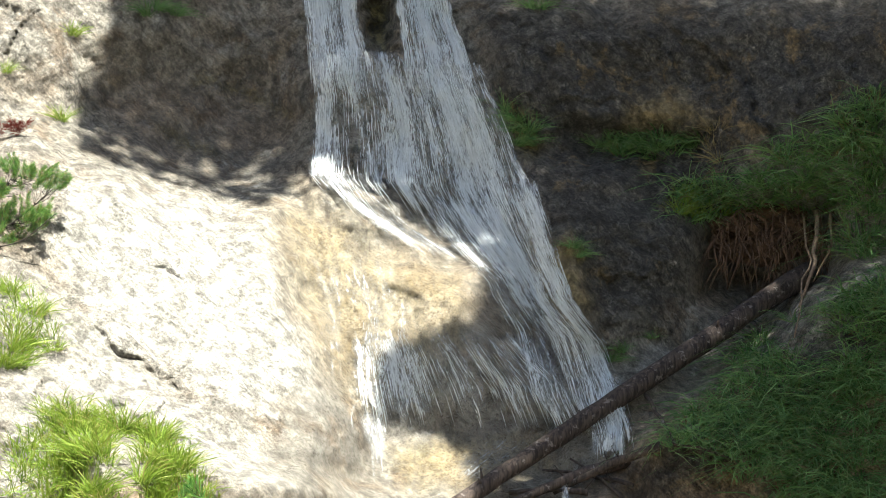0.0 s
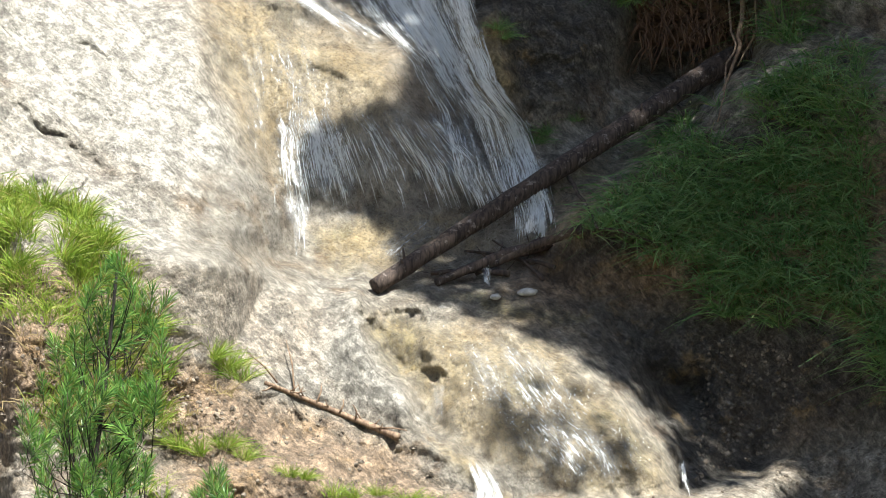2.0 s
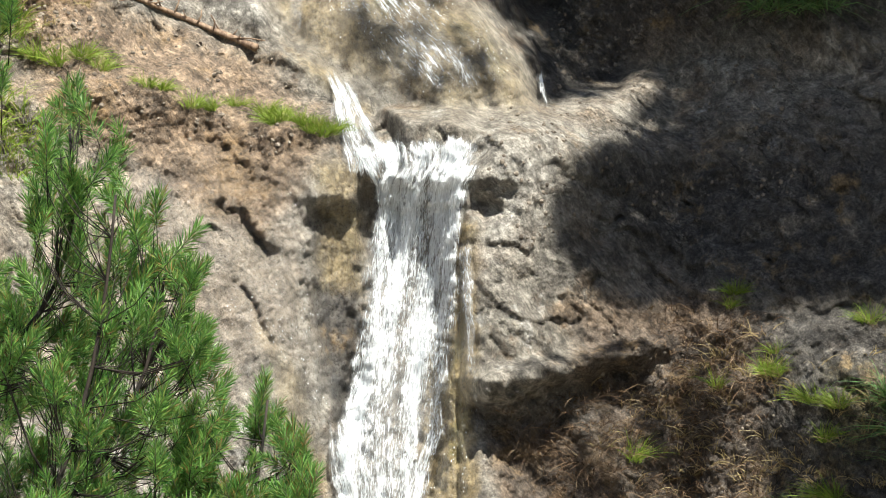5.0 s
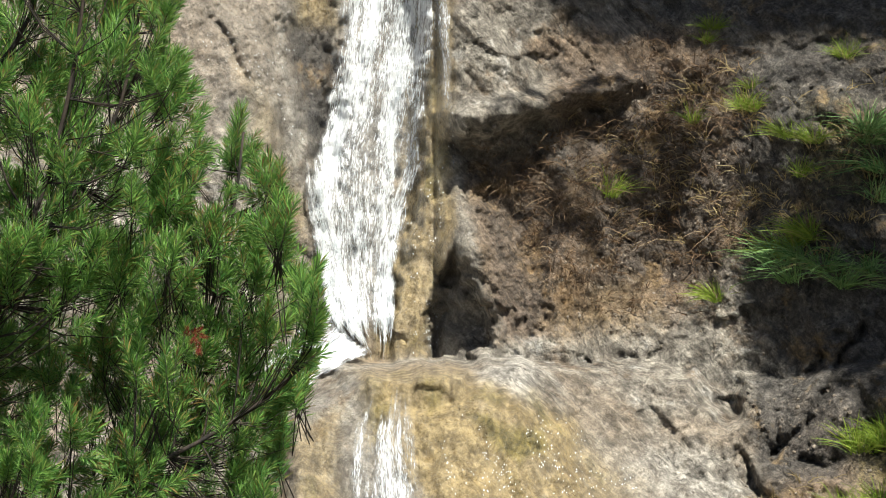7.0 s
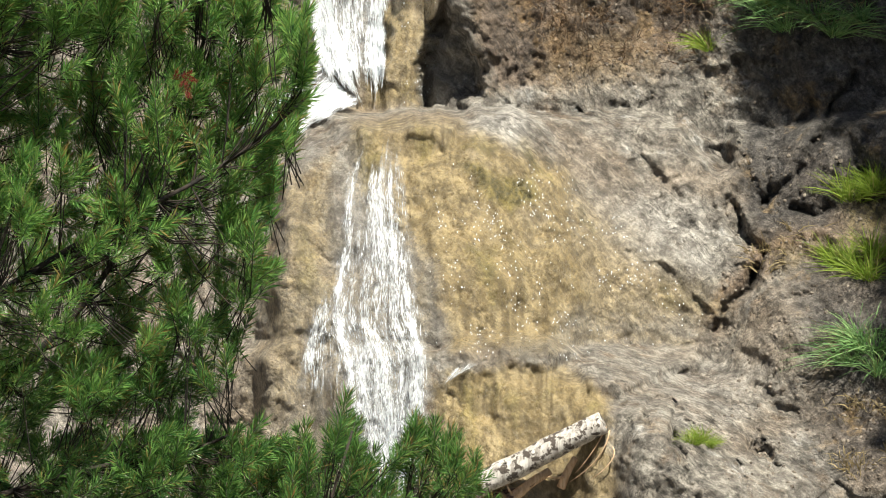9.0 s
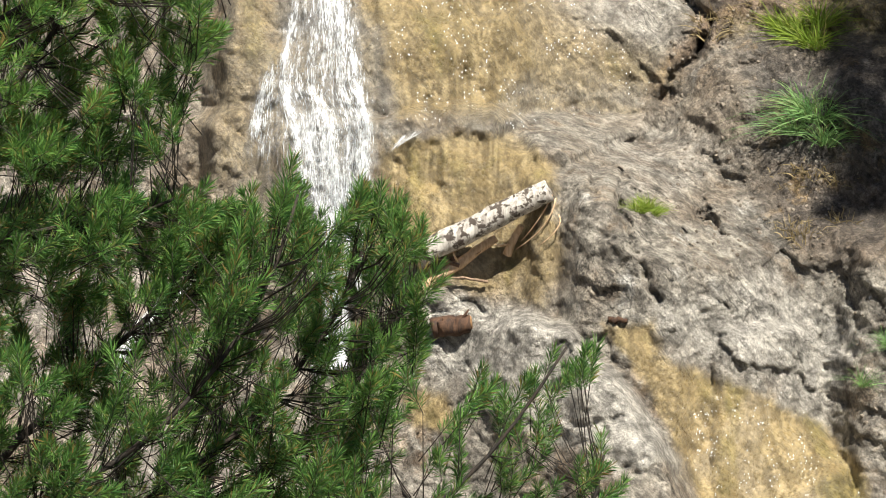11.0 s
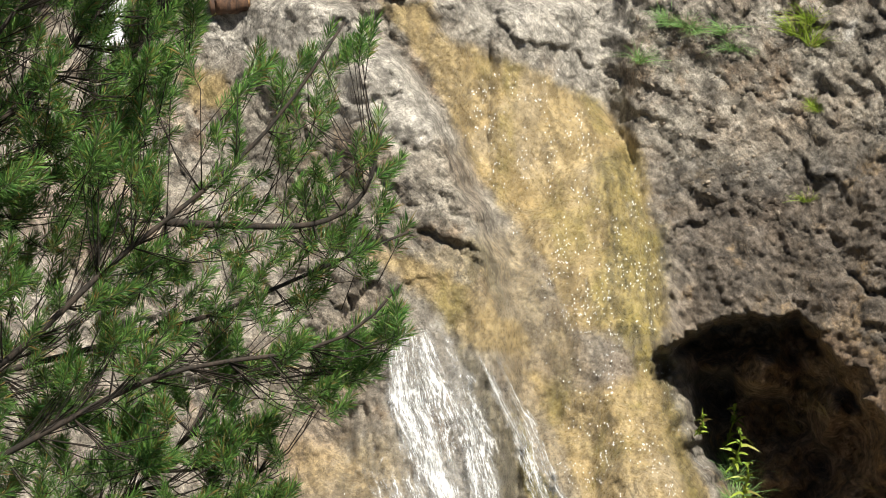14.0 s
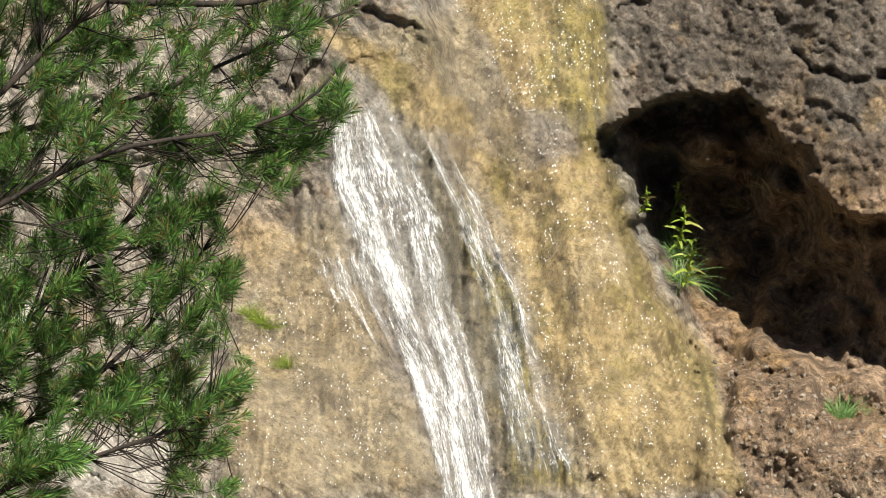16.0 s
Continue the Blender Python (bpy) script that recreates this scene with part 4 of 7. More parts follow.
def streaks(x, z):
    """Fine streaks drawn out along the way that the water runs."""
    fx, fz = 0.12 * fbm(x * 0.9, z * 0.9, 2), np.full(x.shape, -0.35)
    for px, pz, dx, dz, reach in RUNS:
        w = np.exp(-((x - px) ** 2 + (z - pz) ** 2) / reach ** 2)
        fx, fz = fx + w * dx, fz + w * dz
    size = np.hypot(fx, fz)
    fx, fz = fx / size, fz / size
    grain = np.random.default_rng(3).random(x.shape)
    total = grain.copy()
    ii, jj = np.indices(x.shape).astype(float)
    for sign in (1, -1):
        i, j = ii.copy(), jj.copy()
        for k in range(13):
            a, b = np.clip(i.round().astype(int), 0, x.shape[0] - 1), np.clip(j.round().astype(int), 0, x.shape[1] - 1)
            j += sign * fx[a, b]
            i += sign * fz[a, b]
            total += grain[np.clip(i.round().astype(int), 0, x.shape[0] - 1), np.clip(j.round().astype(int), 0, x.shape[1] - 1)]
    return np.clip(0.5 + 0.2 * (total - total.mean()) / total.std(), 0, 1)


def steps_of(lo, hi, step, out_lo, out_hi):
    """Even steps between lo and hi, widening beyond them."""
    inner = np.arange(lo, hi, step)
    up, down = [hi], [lo]
    s = step
    while up[-1] < out_hi:
        s *= 1.25
        up.append(up[-1] + s)
    s = step
    while down[-1] > out_lo:
        s *= 1.25
        down.append(down[-1] - s)
    return np.concatenate([down[:0:-1], inner, up])


GX = steps_of(-4.6, 9.9, 0.0235, -34, 42)
GZ = steps_of(-12.6, 9.3, 0.0235, -18, 16)


def shape(x, z):
    """Distance from the far bank at each bearing and height of the face, and its coverings."""
    bx = x + 0.10 * fbm(x * 1.3, z * 1.3, 3)
    bz = z + 0.10 * fbm(x * 1.3 + 40, z * 1.3 + 9, 3)
    wx = x + 0.06 * fbm(x * 1.6, z * 1.6, 3) + 0.035 * fbm(x * 6, z * 6, 4, 0.6)
    wz = z + 0.06 * fbm(x * 1.6 + 30, z * 1.6, 3) + 0.035 * fbm(x * 6 + 9, z * 6 + 4, 4, 0.6)
    fx, fz = x + 0.06 * fbm(x * 1.6, z * 1.6, 3), z + 0.06 * fbm(x * 1.6 + 30, z * 1.6, 3)
    c = np.interp(z, COURSE_Z, COURSE_X)
    side = np.abs(x - c)
    steps = np.interp(bz, LEDGES_Z, LEDGES_R)
    plain = np.interp(bz, (-30, -12.5, 9.2, 30), (20, 26.0, 39.6, 60))
    bank = np.interp(z, (-5, -3.5, -2, 1, 4, 5.2, 6.5, 8), (0, 0.7, 1.4, 1.9, 1.9, 1.7, 0.9, 0)) * (x < c)
    r = steps + (plain - bank - steps) * smooth(0.8, 2.6, side)
    left, right = np.maximum(0, c - 1.5 - x), np.maximum(0, x - c - 1.7)
    r -= 0.36 * left / (1 + 0.03 * left) + 0.36 * right / (1 + 0.03 * right)
    kinds = {k: np.zeros(x.shape) for k in ("pale", "dark", "soil", "ochre", "moss", "wet")}
    for kind, pts, soft, amount in COVER:
        kinds[kind] = np.maximum(kinds[kind], amount * zone(wx, wz, pts, soft))
    for pts, soft, push in FORMS:
        if push < 0:
            r += push * zone(fx + 0.35 * (wx - fx), fz + 0.35 * (wz - fz), pts, soft)
    r += 0.20 * fbm(x * 0.8, z * 0.8, 3)
    # nothing overhangs but the hollows: each height stands a little before the one above
    for i in range(len(GZ) - 2, -1, -1):
        r[i] = np.minimum(r[i], r[i + 1] - 0.14 * (GZ[i + 1] - GZ[i]))
    hx, hz = wx + 0.02 * fbm(x * 13, z * 13, 2), wz + 0.02 * fbm(x * 13 + 5, z * 13, 2)
    uneven, gape = 1 + 0.25 * fbm(x * 2.2, z * 2.2, 3), np.clip(0.7 + 0.8 * fbm(x * 1.3, z * 1.3, 2), 0.15, 1.2)
    for pts, soft, push in FORMS:
        if push > 0:
            r += push * zone(hx, hz, pts, soft) * uneven
    for pts, soft, push in LUMPS:
        r += push * zone(fx + 0.35 * (wx - fx), fz + 0.35 * (wz - fz), pts, soft)
    for pts, width, deep in CRACKS:
        r += deep * groove(wx, wz, pts, width) * gape
    rough = (1 - 0.75 * np.maximum(kinds["wet"], kinds["ochre"])) * (1 - 0.45 * kinds["soil"])
    qx, qz = x + 0.10 * fbm(x * 3, z * 3, 3), z + 0.10 * fbm(x * 3 + 8, z * 3, 3)
    tilt, dip = qx - 0.55 * qz, qz + 0.7 * qx
    # craggy bedding, broken into blocks
    calm = 1 - 0.5 * zone(x, z, SMOOTH_SLAB, 0.3) - 0.6 * zone(x, z, HOLLOW, 0.3) - 0.7 * zone(x, z, GREY_SLAB, 0.2)
    block, gap = facets(tilt * 1.5, dip * 2.5, 3)
    chip, nick = facets(tilt * 4.6 + 0.3 * fbm(x * 4, z * 4, 2), dip * 7.5, 11)
    split = np.clip(0.3 + 1.5 * fbm(x * 1.1 + 4, z * 1.1, 2), 0, 1)
    r -= rough * calm * (0.035 * ridged(tilt * 1.0, dip * 2.6, 6, 0.52) + 0.065 * block + 0.016 * chip)
    r += rough * calm * split * (0.025 * np.exp(-(gap / 0.06) ** 2) + 0.012 * np.exp(-(nick / 0.10) ** 2))
    r += rough * calm * 0.020 * fbm(tilt * 4, dip * 8, 5, 0.62)
    run = streaks(x, z)
    r += (1 - rough) * (0.05 * fbm(x * 3.0, z * 1.0, 4, 0.55) + 0.012 * fbm(x * 17, z * 12, 3, 0.6) - 0.02 * ridged(x * 6, z * 2.0, 3, 0.5) + 0.025 * (run - 0.5))
    r += kinds["soil"] * 0.035 * fbm(x * 11, z * 11, 4, 0.65)
    r += kinds["moss"] * (0.05 * fbm(x * 22, z * 4, 3, 0.6) + 0.04 * (run - 0.5))
    r += kinds["dark"] * 0.025 * fbm(tilt * 5 + 3, dip * 9, 4, 0.65)
    kinds["run"] = run
    return r, kinds


gx, gz = np.meshgrid(GX, GZ)
gr, covers = shape(gx, gz)


def face(x, z):
    """Distance of the face at given bearings and heights."""
    i = np.clip(np.searchsorted(GZ, z) - 1, 0, len(GZ) - 2)
    j = np.clip(np.searchsorted(GX, x) - 1, 0, len(GX) - 2)
    u, v = (x - GX[j]) / (GX[j + 1] - GX[j]), (z - GZ[i]) / (GZ[i + 1] - GZ[i])
    return (gr[i, j] * (1 - u) + gr[i, j + 1] * u) * (1 - v) + (gr[i + 1, j] * (1 - u) + gr[i + 1, j + 1] * u) * v


def world_of(x, z, r):
    az, el = x / REACH, z / REACH
    return np.stack([r * np.cos(el) * np.sin(az), r * np.cos(el) * np.cos(az), EYE.z + r * np.sin(el)], -1)


def spot(x, z, lift=0.0):
    """A place on the face, lifted off it towards the far bank."""
    r = face(np.array([float(x)]), np.array([float(z)]))
    return Vector(world_of(np.array([x]), np.array([z]), r - lift)[0])


def afar(x, z, r):
    return Vector(world_of(np.array(float(x)), np.array(float(z)), float(r)))


def mesh_of(name, verts, faces, mats, smooth_faces=True, floats=None, uv=None):
    me = bpy.data.meshes.new(name)
    verts = np.asarray(verts, dtype=np.float32)
    me.vertices.add(len(verts))
    me.vertices.foreach_set("co", verts.ravel())
    faces = np.asarray(faces, dtype=np.int32)
    k = faces.shape[1]
    me.loops.add(faces.size)
    me.loops.foreach_set("vertex_index", faces.ravel())
    me.polygons.add(len(faces))
    me.polygons.foreach_set("loop_start", np.arange(len(faces), dtype=np.int32) * k)
    me.polygons.foreach_set("use_smooth", np.full(len(faces), smooth_faces))
    for key, values in (floats or {}).items():
        a = me.attributes.new(key, "FLOAT", "POINT")
        a.data.foreach_set("value", np.asarray(values, dtype=np.float32).ravel())
    if uv is not None:
        layer = me.uv_layers.new(name="UVMap")
        layer.data.foreach_set("uv", np.asarray(uv, dtype=np.float32)[faces.ravel()].ravel())
    me.update()
    me.validate()
    for m in mats if isinstance(mats, (list, tuple)) else [mats]:
        me.materials.append(m)
    return me


def quads(nv, nu):
    i = np.arange((nv - 1) * (nu - 1))
    a = i // (nu - 1) * nu + i % (nu - 1)
    return np.stack([a, a + 1, a + nu + 1, a + nu], 1)


def thing(name, label, category, group="", kind="", at=(0, 0, 0)):
    ob = tagged(new(name), label, category, group, kind)
    ob.location = at
    return ob


def part(name, me, parent, label=""):
    ob = new(name, me)
    ob.parent = parent
    return tagged(ob, label)


# ---- cliff ----
co = world_of(gx, gz, gr).reshape(-1, 3)
cliff = new("cliff", mesh_of("cliff", co, quads(len(GZ), len(GX)), ROCK, True, {k: v.ravel() for k, v in covers.items()}))
tagged(cliff, "stepped limestone cliff, grey, ochre and wet beside the fall", "cliff", kind="structure")


# ---- water ----
def along(pts, n):
    p = np.array(pts)
    d = np.concatenate([[0], np.cumsum(np.hypot(*np.diff(p, axis=0).T))])
    s = np.linspace(0, d[-1], n)
    return np.stack([np.interp(s, d, p[:, 0]), np.interp(s, d, p[:, 1])], 1), d[-1]


def strands(sheet, x, z, r, amount, area, seed, threads=False):
    """Drops and drawn-out threads of white water that fall just before a sheet."""
    rnd = np.random.default_rng(seed)
    n, m = x.shape
    tries = int(area * (620 if threads else 3600))
    i, j = rnd.integers(0, n - 3, tries), rnd.integers(1, m - 1, tries)
    clump = np.clip(0.5 + 1.1 * fbm(x[i, j] * 6, z[i, j] * 1.6, 3), 0, 1)
    ok = rnd.random(tries) < np.clip(amount[i, j] * 1.6 - (0.25 if threads else 0.62), 0, 0.8) * clump
    i, j = i[ok], j[ok]
    k = len(i)
    if not k:
        return
    fall = rnd.integers(5, 20, k) if threads else rnd.integers(1, 3, k) * rnd.integers(1, 4, k)
    down = np.minimum(i + fall, n - 1)
    half = (i + down) // 2
    side = 0.5 * rnd.uniform(0.003, 0.008, k)
    out = rnd.uniform(0.012, 0.05, k)
    slide = rnd.normal(0, 0.006, k)
    a = world_of(x[i, j], z[i, j], r[i, j] - out)
    b = world_of(x[half, j] - side + slide, z[half, j], r[half, j] - out - 0.006)
    c = world_of(x[half, j] + side + slide, z[half, j], r[half, j] - out - 0.012)
    d = world_of(x[down, j] + slide, z[down, j], r[down, j] - out)
    v = np.stack([a, b, d, c], 1).reshape(-1, 3)
    part("water_strands", mesh_of("water_strands", v, np.arange(4 * k).reshape(k, 4), STRAND_GLINT, False), sheet)


def stream(label, left, right, cover, lift=0.05, top=0.06, foot=0.06, sides=0.12, ropes=0.05, seed=0.0, gaps=0.5, threads=False):
    """A sheet of water between two banks that lies on the rock; cover: how much of it is white."""
    _, length = along(left, 2)
    n = int(length / 0.022)
    (a, la), (b, _) = along(left, n), along(right, n)
    width = np.hypot(*(a - b).T).max()
    m = max(10, int(width / 0.02))
    s, l = np.meshgrid(np.linspace(0, 1, m), np.linspace(0, 1, n))
    wob = 0.03 * fbm(l * la * 1.3 + seed, s * 0.3 + 3, 3)
    x = a[:, None, 0] * (1 - s) + b[:, None, 0] * s + wob
    z = a[:, None, 1] * (1 - s) + b[:, None, 1] * s
    r = face(x, z)
    u, v = s * width + seed, l * la
    k = 9
    pad = np.pad(r, ((k, k), (0, 0)), mode="edge")
    low = np.min([pad[i:i + n] for i in range(2 * k + 1)], axis=0)
    r = 0.5 * (r + low)
    rope = 0.45 * ropes * (fbm(u * 8, v * 1.2 + seed, 3) + 0.6 * fbm(u * 26, v * 4.5, 3))
    fray = 0.5 + 0.7 * fbm(u * 9 + seed, v * 0.4, 3) + 0.6 * fbm(u * 30 + seed, v * 0.8, 3)
    near, past = l - 0.5 * top * fray, 1 - l - 1.2 * foot * fray
    frill = 0.10 * fbm(v * 5, seed + s, 3)
    edge = smooth(0, sides, s + frill * sides * 3) * smooth(0, sides, 1 - s + frill * sides * 3) * smooth(0, top, near) * smooth(0, foot, past)
    rise = lift(l) if callable(lift) else lift
    r = r - rise * (0.06 + 0.94 * edge) - rope * edge
    cov = cover(s, l) if callable(cover) else cover
    amount = np.clip(cov * edge ** 0.5 * (1 + gaps * fbm(u * 4.5, v * 0.6, 3)) - 0.35 * (1 - edge) * (0.5 + fbm(u * 9, v * 2.0 + 7, 3)), 0, 1)
    ob = new("waterfall", mesh_of("waterfall", world_of(x, z, r).reshape(-1, 3), quads(n, m), WATER, True, {"cover": amount.ravel()}, np.stack([u.ravel(), v.ravel()], 1)))
    strands(ob, x, z, r, amount, width * la, int(seed) + 1)
    if threads:
        strands(ob, x, z, r, amount, width * la, int(seed) + 60, True)
    return tagged(ob, label, "waterfall", "sheets of falling water", "structure")


stream("two white streams falling over the top lip", ((-1.4, 9.22), (-1.32, 8.82), (-1.23, 8.07)), ((-0.75, 9.23), (-0.75, 8.83), (-0.61, 8.03)), 0.60, seed=1, threads=True)
stream("right-hand stream falling over the top lip", ((-0.49, 9.23), (-0.44, 8.83), (-0.38, 7.98)), ((0.06, 9.23), (0.11, 8.78), (0.37, 7.98)), 0.60, seed=2, threads=True)
stream("broad curtain of thin white strands over wet rock", ((-1.29, 8.62), (-1.22, 8.02), (-1.26, 7.37), (-0.94, 7.02)), ((0.34, 8.4), (0.62, 7.83), (0.85, 7.32), (1.06, 6.72)), 0.50, 0.08, 0.05, 0.15, 0.06, 0.07, 3, 0.6, True)
stream("stream sliding down beside the ochre bulge", ((-0.48, 7.28), (-0.12, 6.82), (0.34, 6.42), (0.59, 5.97), (0.74, 5.42), (0.89, 5.07)), ((0.85, 7.52), (1.06, 6.82), (1.21, 6.27), (1.51, 5.87), (1.73, 5.46), (1.8, 4.91)), lambda s, l: 0.40 + 0.24 * s, 0.06, 0.10, 0.06, 0.15, 0.06, 4, 0.5, True)
stream("thin bright film along the bulge's rim", ((-1.31, 7.42), (-0.95, 7.12), (-0.48, 6.77), (-0.33, 6.62)), ((-1, 7.4), (-0.59, 7.18), (-0.12, 6.82), (0.39, 6.52)), 0.36, 0.04, 0.15, 0.15, 0.25, 0.03, 5)
stream("thin strands hanging over the dark lower wall", ((-0.99, 6.12), (-0.94, 5.72), (-0.93, 5.12)), ((0.59, 6.12), (1.3, 5.52), (1.45, 5.11)), 0.40, 0.05, 0.25, 0.12, 0.15, 0.04, 6, 0.5, True)
stream("trickles running down the ochre wall", ((-1.46, 7.02), (-1.3, 6.32), (-1.14, 5.22)), ((-0.33, 6.72), (-0.12, 6.12), (-0.22, 5.22)), 0.31, 0.03, 0.25, 0.2, 0.25, 0.02, 7, 0.6)
stream("white trickle into the pool", ((-0.8, 5.43), (-0.74, 5.13), (-0.68, 4.58)), ((-0.52, 5.44), (-0.46, 5.08), (-0.43, 4.58)), 0.33, 0.03, 0.3, 0.3, 0.35, 0.02, 8)
stream("white water running across the pool", ((0.33, 5.15), (0.08, 4.84), (-0.17, 4.54)), ((1.14, 5.1), (0.58, 4.8), (0.13, 4.49)), 0.36, 0.03, 0.2, 0.2, 0.25, 0.02, 9)
stream("white water beside the fallen trunk", ((1.39, 5.46), (1.29, 5.15), (1.29, 4.83)), ((1.65, 5.41), (1.67, 5.16), (1.65, 4.83)), 0.66, 0.04, 0.1, 0.1, 0.2, 0.03, 10)
stream("thin film over the second ochre bulge", ((0.58, 4.11), (0.79, 3.61), (1.2, 3.11), (1.6, 2.61)), ((1.69, 3.95), (2.1, 3.52), (2.61, 2.97), (2.76, 2.57)), 0.35, 0.03, 0.1, 0.1, 0.2, 0.03, 11, 0.7)
stream("thin white trickle on the bulge", ((0.59, 3.61), (0.59, 3.36), (0.59, 3.16)), ((0.75, 3.64), (0.73, 3.36), (0.7, 3.16)), 0.42, 0.03, 0.15, 0.15, 0.3, 0.03, 12)
stream("trickle in the dark gap behind the bulge", ((2.76, 2.97), (2.81, 2.77), (2.86, 2.57)), ((2.88, 2.97), (2.91, 2.77), (2.96, 2.57)), 0.40, 0.03, 0.2, 0.2, 0.3, 0.02, 13)
stream("bright white run to the saddle", ((0.84, 3.04), (0.96, 2.66), (0.95, 2.31), (0.96, 1.96)), ((1.05, 2.99), (1.27, 2.61), (1.48, 2.31), (1.76, 1.96)), 0.72, 0.035, 0.2, 0.04, 0.35, 0.03, 14)
stream("foaming water on the saddle", ((1, 2.31), (1.16, 2.11), (1.3, 1.86), (1.31, 1.58)), ((2.42, 2.4), (2.3, 2.12), (2.2, 1.82), (2.19, 1.59)), 0.70, 0.06, 0.15, 0.35, 0.14, 0.04, 15)
stream("long white fall in its rock channel", ((1.56, 2.36), (1.34, 1.91), (1.24, 1), (1.12, 0.35), (1.02, -0.15), (1, -0.7), (1.08, -1.2), (1.21, -1.7), (1.49, -2)), ((2.49, 2.46), (2.24, 1.91), (2.15, 0.61), (2.09, -0.24), (1.93, -0.75), (1.84, -1.2), (1.81, -1.6), (1.74, -2.03)), lambda s, l: 0.63 + 0.26 * np.exp(-(l / 0.25) ** 2) - 0.10 * np.exp(-((l - 0.75) / 0.2) ** 2 - ((s - 0.6) / 0.3) ** 2), lambda l: 0.06 + 0.12 * np.exp(-((l - 0.08) / 0.2) ** 2), 0.10, 0.05, 0.16, 0.06, 16)
stream("bright jet along the channel's edge", ((0.95, -0), (0.98, -0.6), (1.06, -1.2), (1.16, -1.7)), ((1.07, 0), (1.18, -0.6), (1.38, -1.25), (1.59, -1.95)), 0.80, 0.14, 0.2, 0.05, 0.25, 0.05, 17)
stream("white splash running aside at the fall's foot", ((1.13, -1.45), (0.78, -1.81), (0.39, -2.16)), ((1.64, -1.95), (1.24, -2.15), (0.69, -2.41)), 0.70, 0.06, 0.1, 0.2, 0.2, 0.05, 18)
stream("thin trickle down the ochre column", ((2.09, 1.56), (2.17, 0.51), (2.2, -0.39), (2.28, -0.79)), ((2.27, 1.56), (2.29, 0.51), (2.31, -0.39), (2.34, -0.79)), 0.42, 0.03, 0.1, 0.2, 0.25, 0.02, 19)
stream("white stream down the dome", ((1.54, -2.11), (1.36, -2.69), (1.31, -3.24), (1.21, -3.84), (1.37, -4.49), (1.57, -5.44), (1.67, -5.84)), ((1.94, -2.11), (2.01, -2.69), (2.1, -3.34), (2.2, -3.94), (2.25, -4.34), (2.18, -5.04), (2.08, -5.84)), lambda s, l: 0.44 + 0.14 * np.exp(-((s - 0.65) / 0.25) ** 2), 0.05, 0.12, 0.05, 0.15, 0.05, 20)
stream("thin film beside the dome's stream", ((1.16, -3.44), (0.96, -4.04), (0.86, -4.84)), ((1.47, -3.44), (1.57, -4.14), (1.62, -4.84)), 0.48, 0.03, 0.2, 0.2, 0.3, 0.03, 21)
stream("small run along the ledge", ((2.33, -4.27), (2.28, -4.44), (2.25, -4.54)), ((2.81, -4.19), (2.68, -4.26), (2.38, -4.39)), 0.5, 0.02, 0.2, 0.2, 0.3, 0.02, 22)
stream("thin pour beneath the ledge", ((1.35, -3.82), (1.4, -4.57), (1.51, -5.47), (1.62, -6.17)), ((2.31, -4.01), (2.24, -4.56), (2.12, -5.26), (2.02, -5.97)), 0.50, 0.04, 0.1, 0.1, 0.25, 0.04, 23)
stream("lower white fall over ochre rock", ((4.4, -8.69), (4.26, -9.14), (4.27, -9.6), (4.47, -10.1), (4.79, -10.79), (5.07, -11.39), (5.29, -11.89), (5.48, -12.68)), ((4.74, -8.69), (5.22, -9.33), (5.44, -9.88), (5.56, -10.38), (5.73, -10.98), (5.91, -11.57), (6.04, -12.17), (6.17, -12.67)), lambda s, l: 0.42 + 0.14 * np.exp(-((s - 0.45) / 0.3) ** 2) * smooth(0.1, 0.5, l), 0.05, 0.06, 0.03, 0.16, 0.05, 24)
stream("thin veil spreading beside the lower fall", ((4.36, -9.65), (4.05, -10.05), (4.27, -10.5), (4.7, -11.1)), ((4.68, -9.89), (4.95, -10.39), (5.12, -10.89), (5.29, -11.49)), 0.44, 0.03, 0.3, 0.3, 0.3, 0.02, 29)
stream("thin film beside the lower fall", ((4.92, -8.79), (5.41, -9.68), (5.75, -10.68), (6.06, -12.28)), ((5.24, -8.83), (5.89, -9.87), (6.34, -10.86), (6.86, -12.26)), 0.40, 0.03, 0.15, 0.05, 0.25, 0.02, 25)


stream("thin drip falling from the driftwood", ((1.06, 4.65), (1.06, 4.53), (1.07, 4.41)), ((1.13, 4.65), (1.13, 4.53), (1.13, 4.41)), 0.52, 0.10, 0.15, 0.15, 0.3, 0.01, 26)
stream("white water glimpsed behind the pine", ((1.61, -5.47), (1.61, -5.97), (1.52, -6.57)), ((1.92, -5.46), (1.97, -5.97), (2.03, -6.57)), 0.62, 0.05, 0.15, 0.15, 0.25, 0.04, 27)
stream("white water glimpsed between pine boughs", ((0.45, -5.52), (-0.21, -6.17), (-0.42, -6.57)), ((0.65, -5.52), (0.04, -6.27), (-0.11, -6.67)), 0.60, 0.05, 0.15, 0.15, 0.25, 0.04, 28)


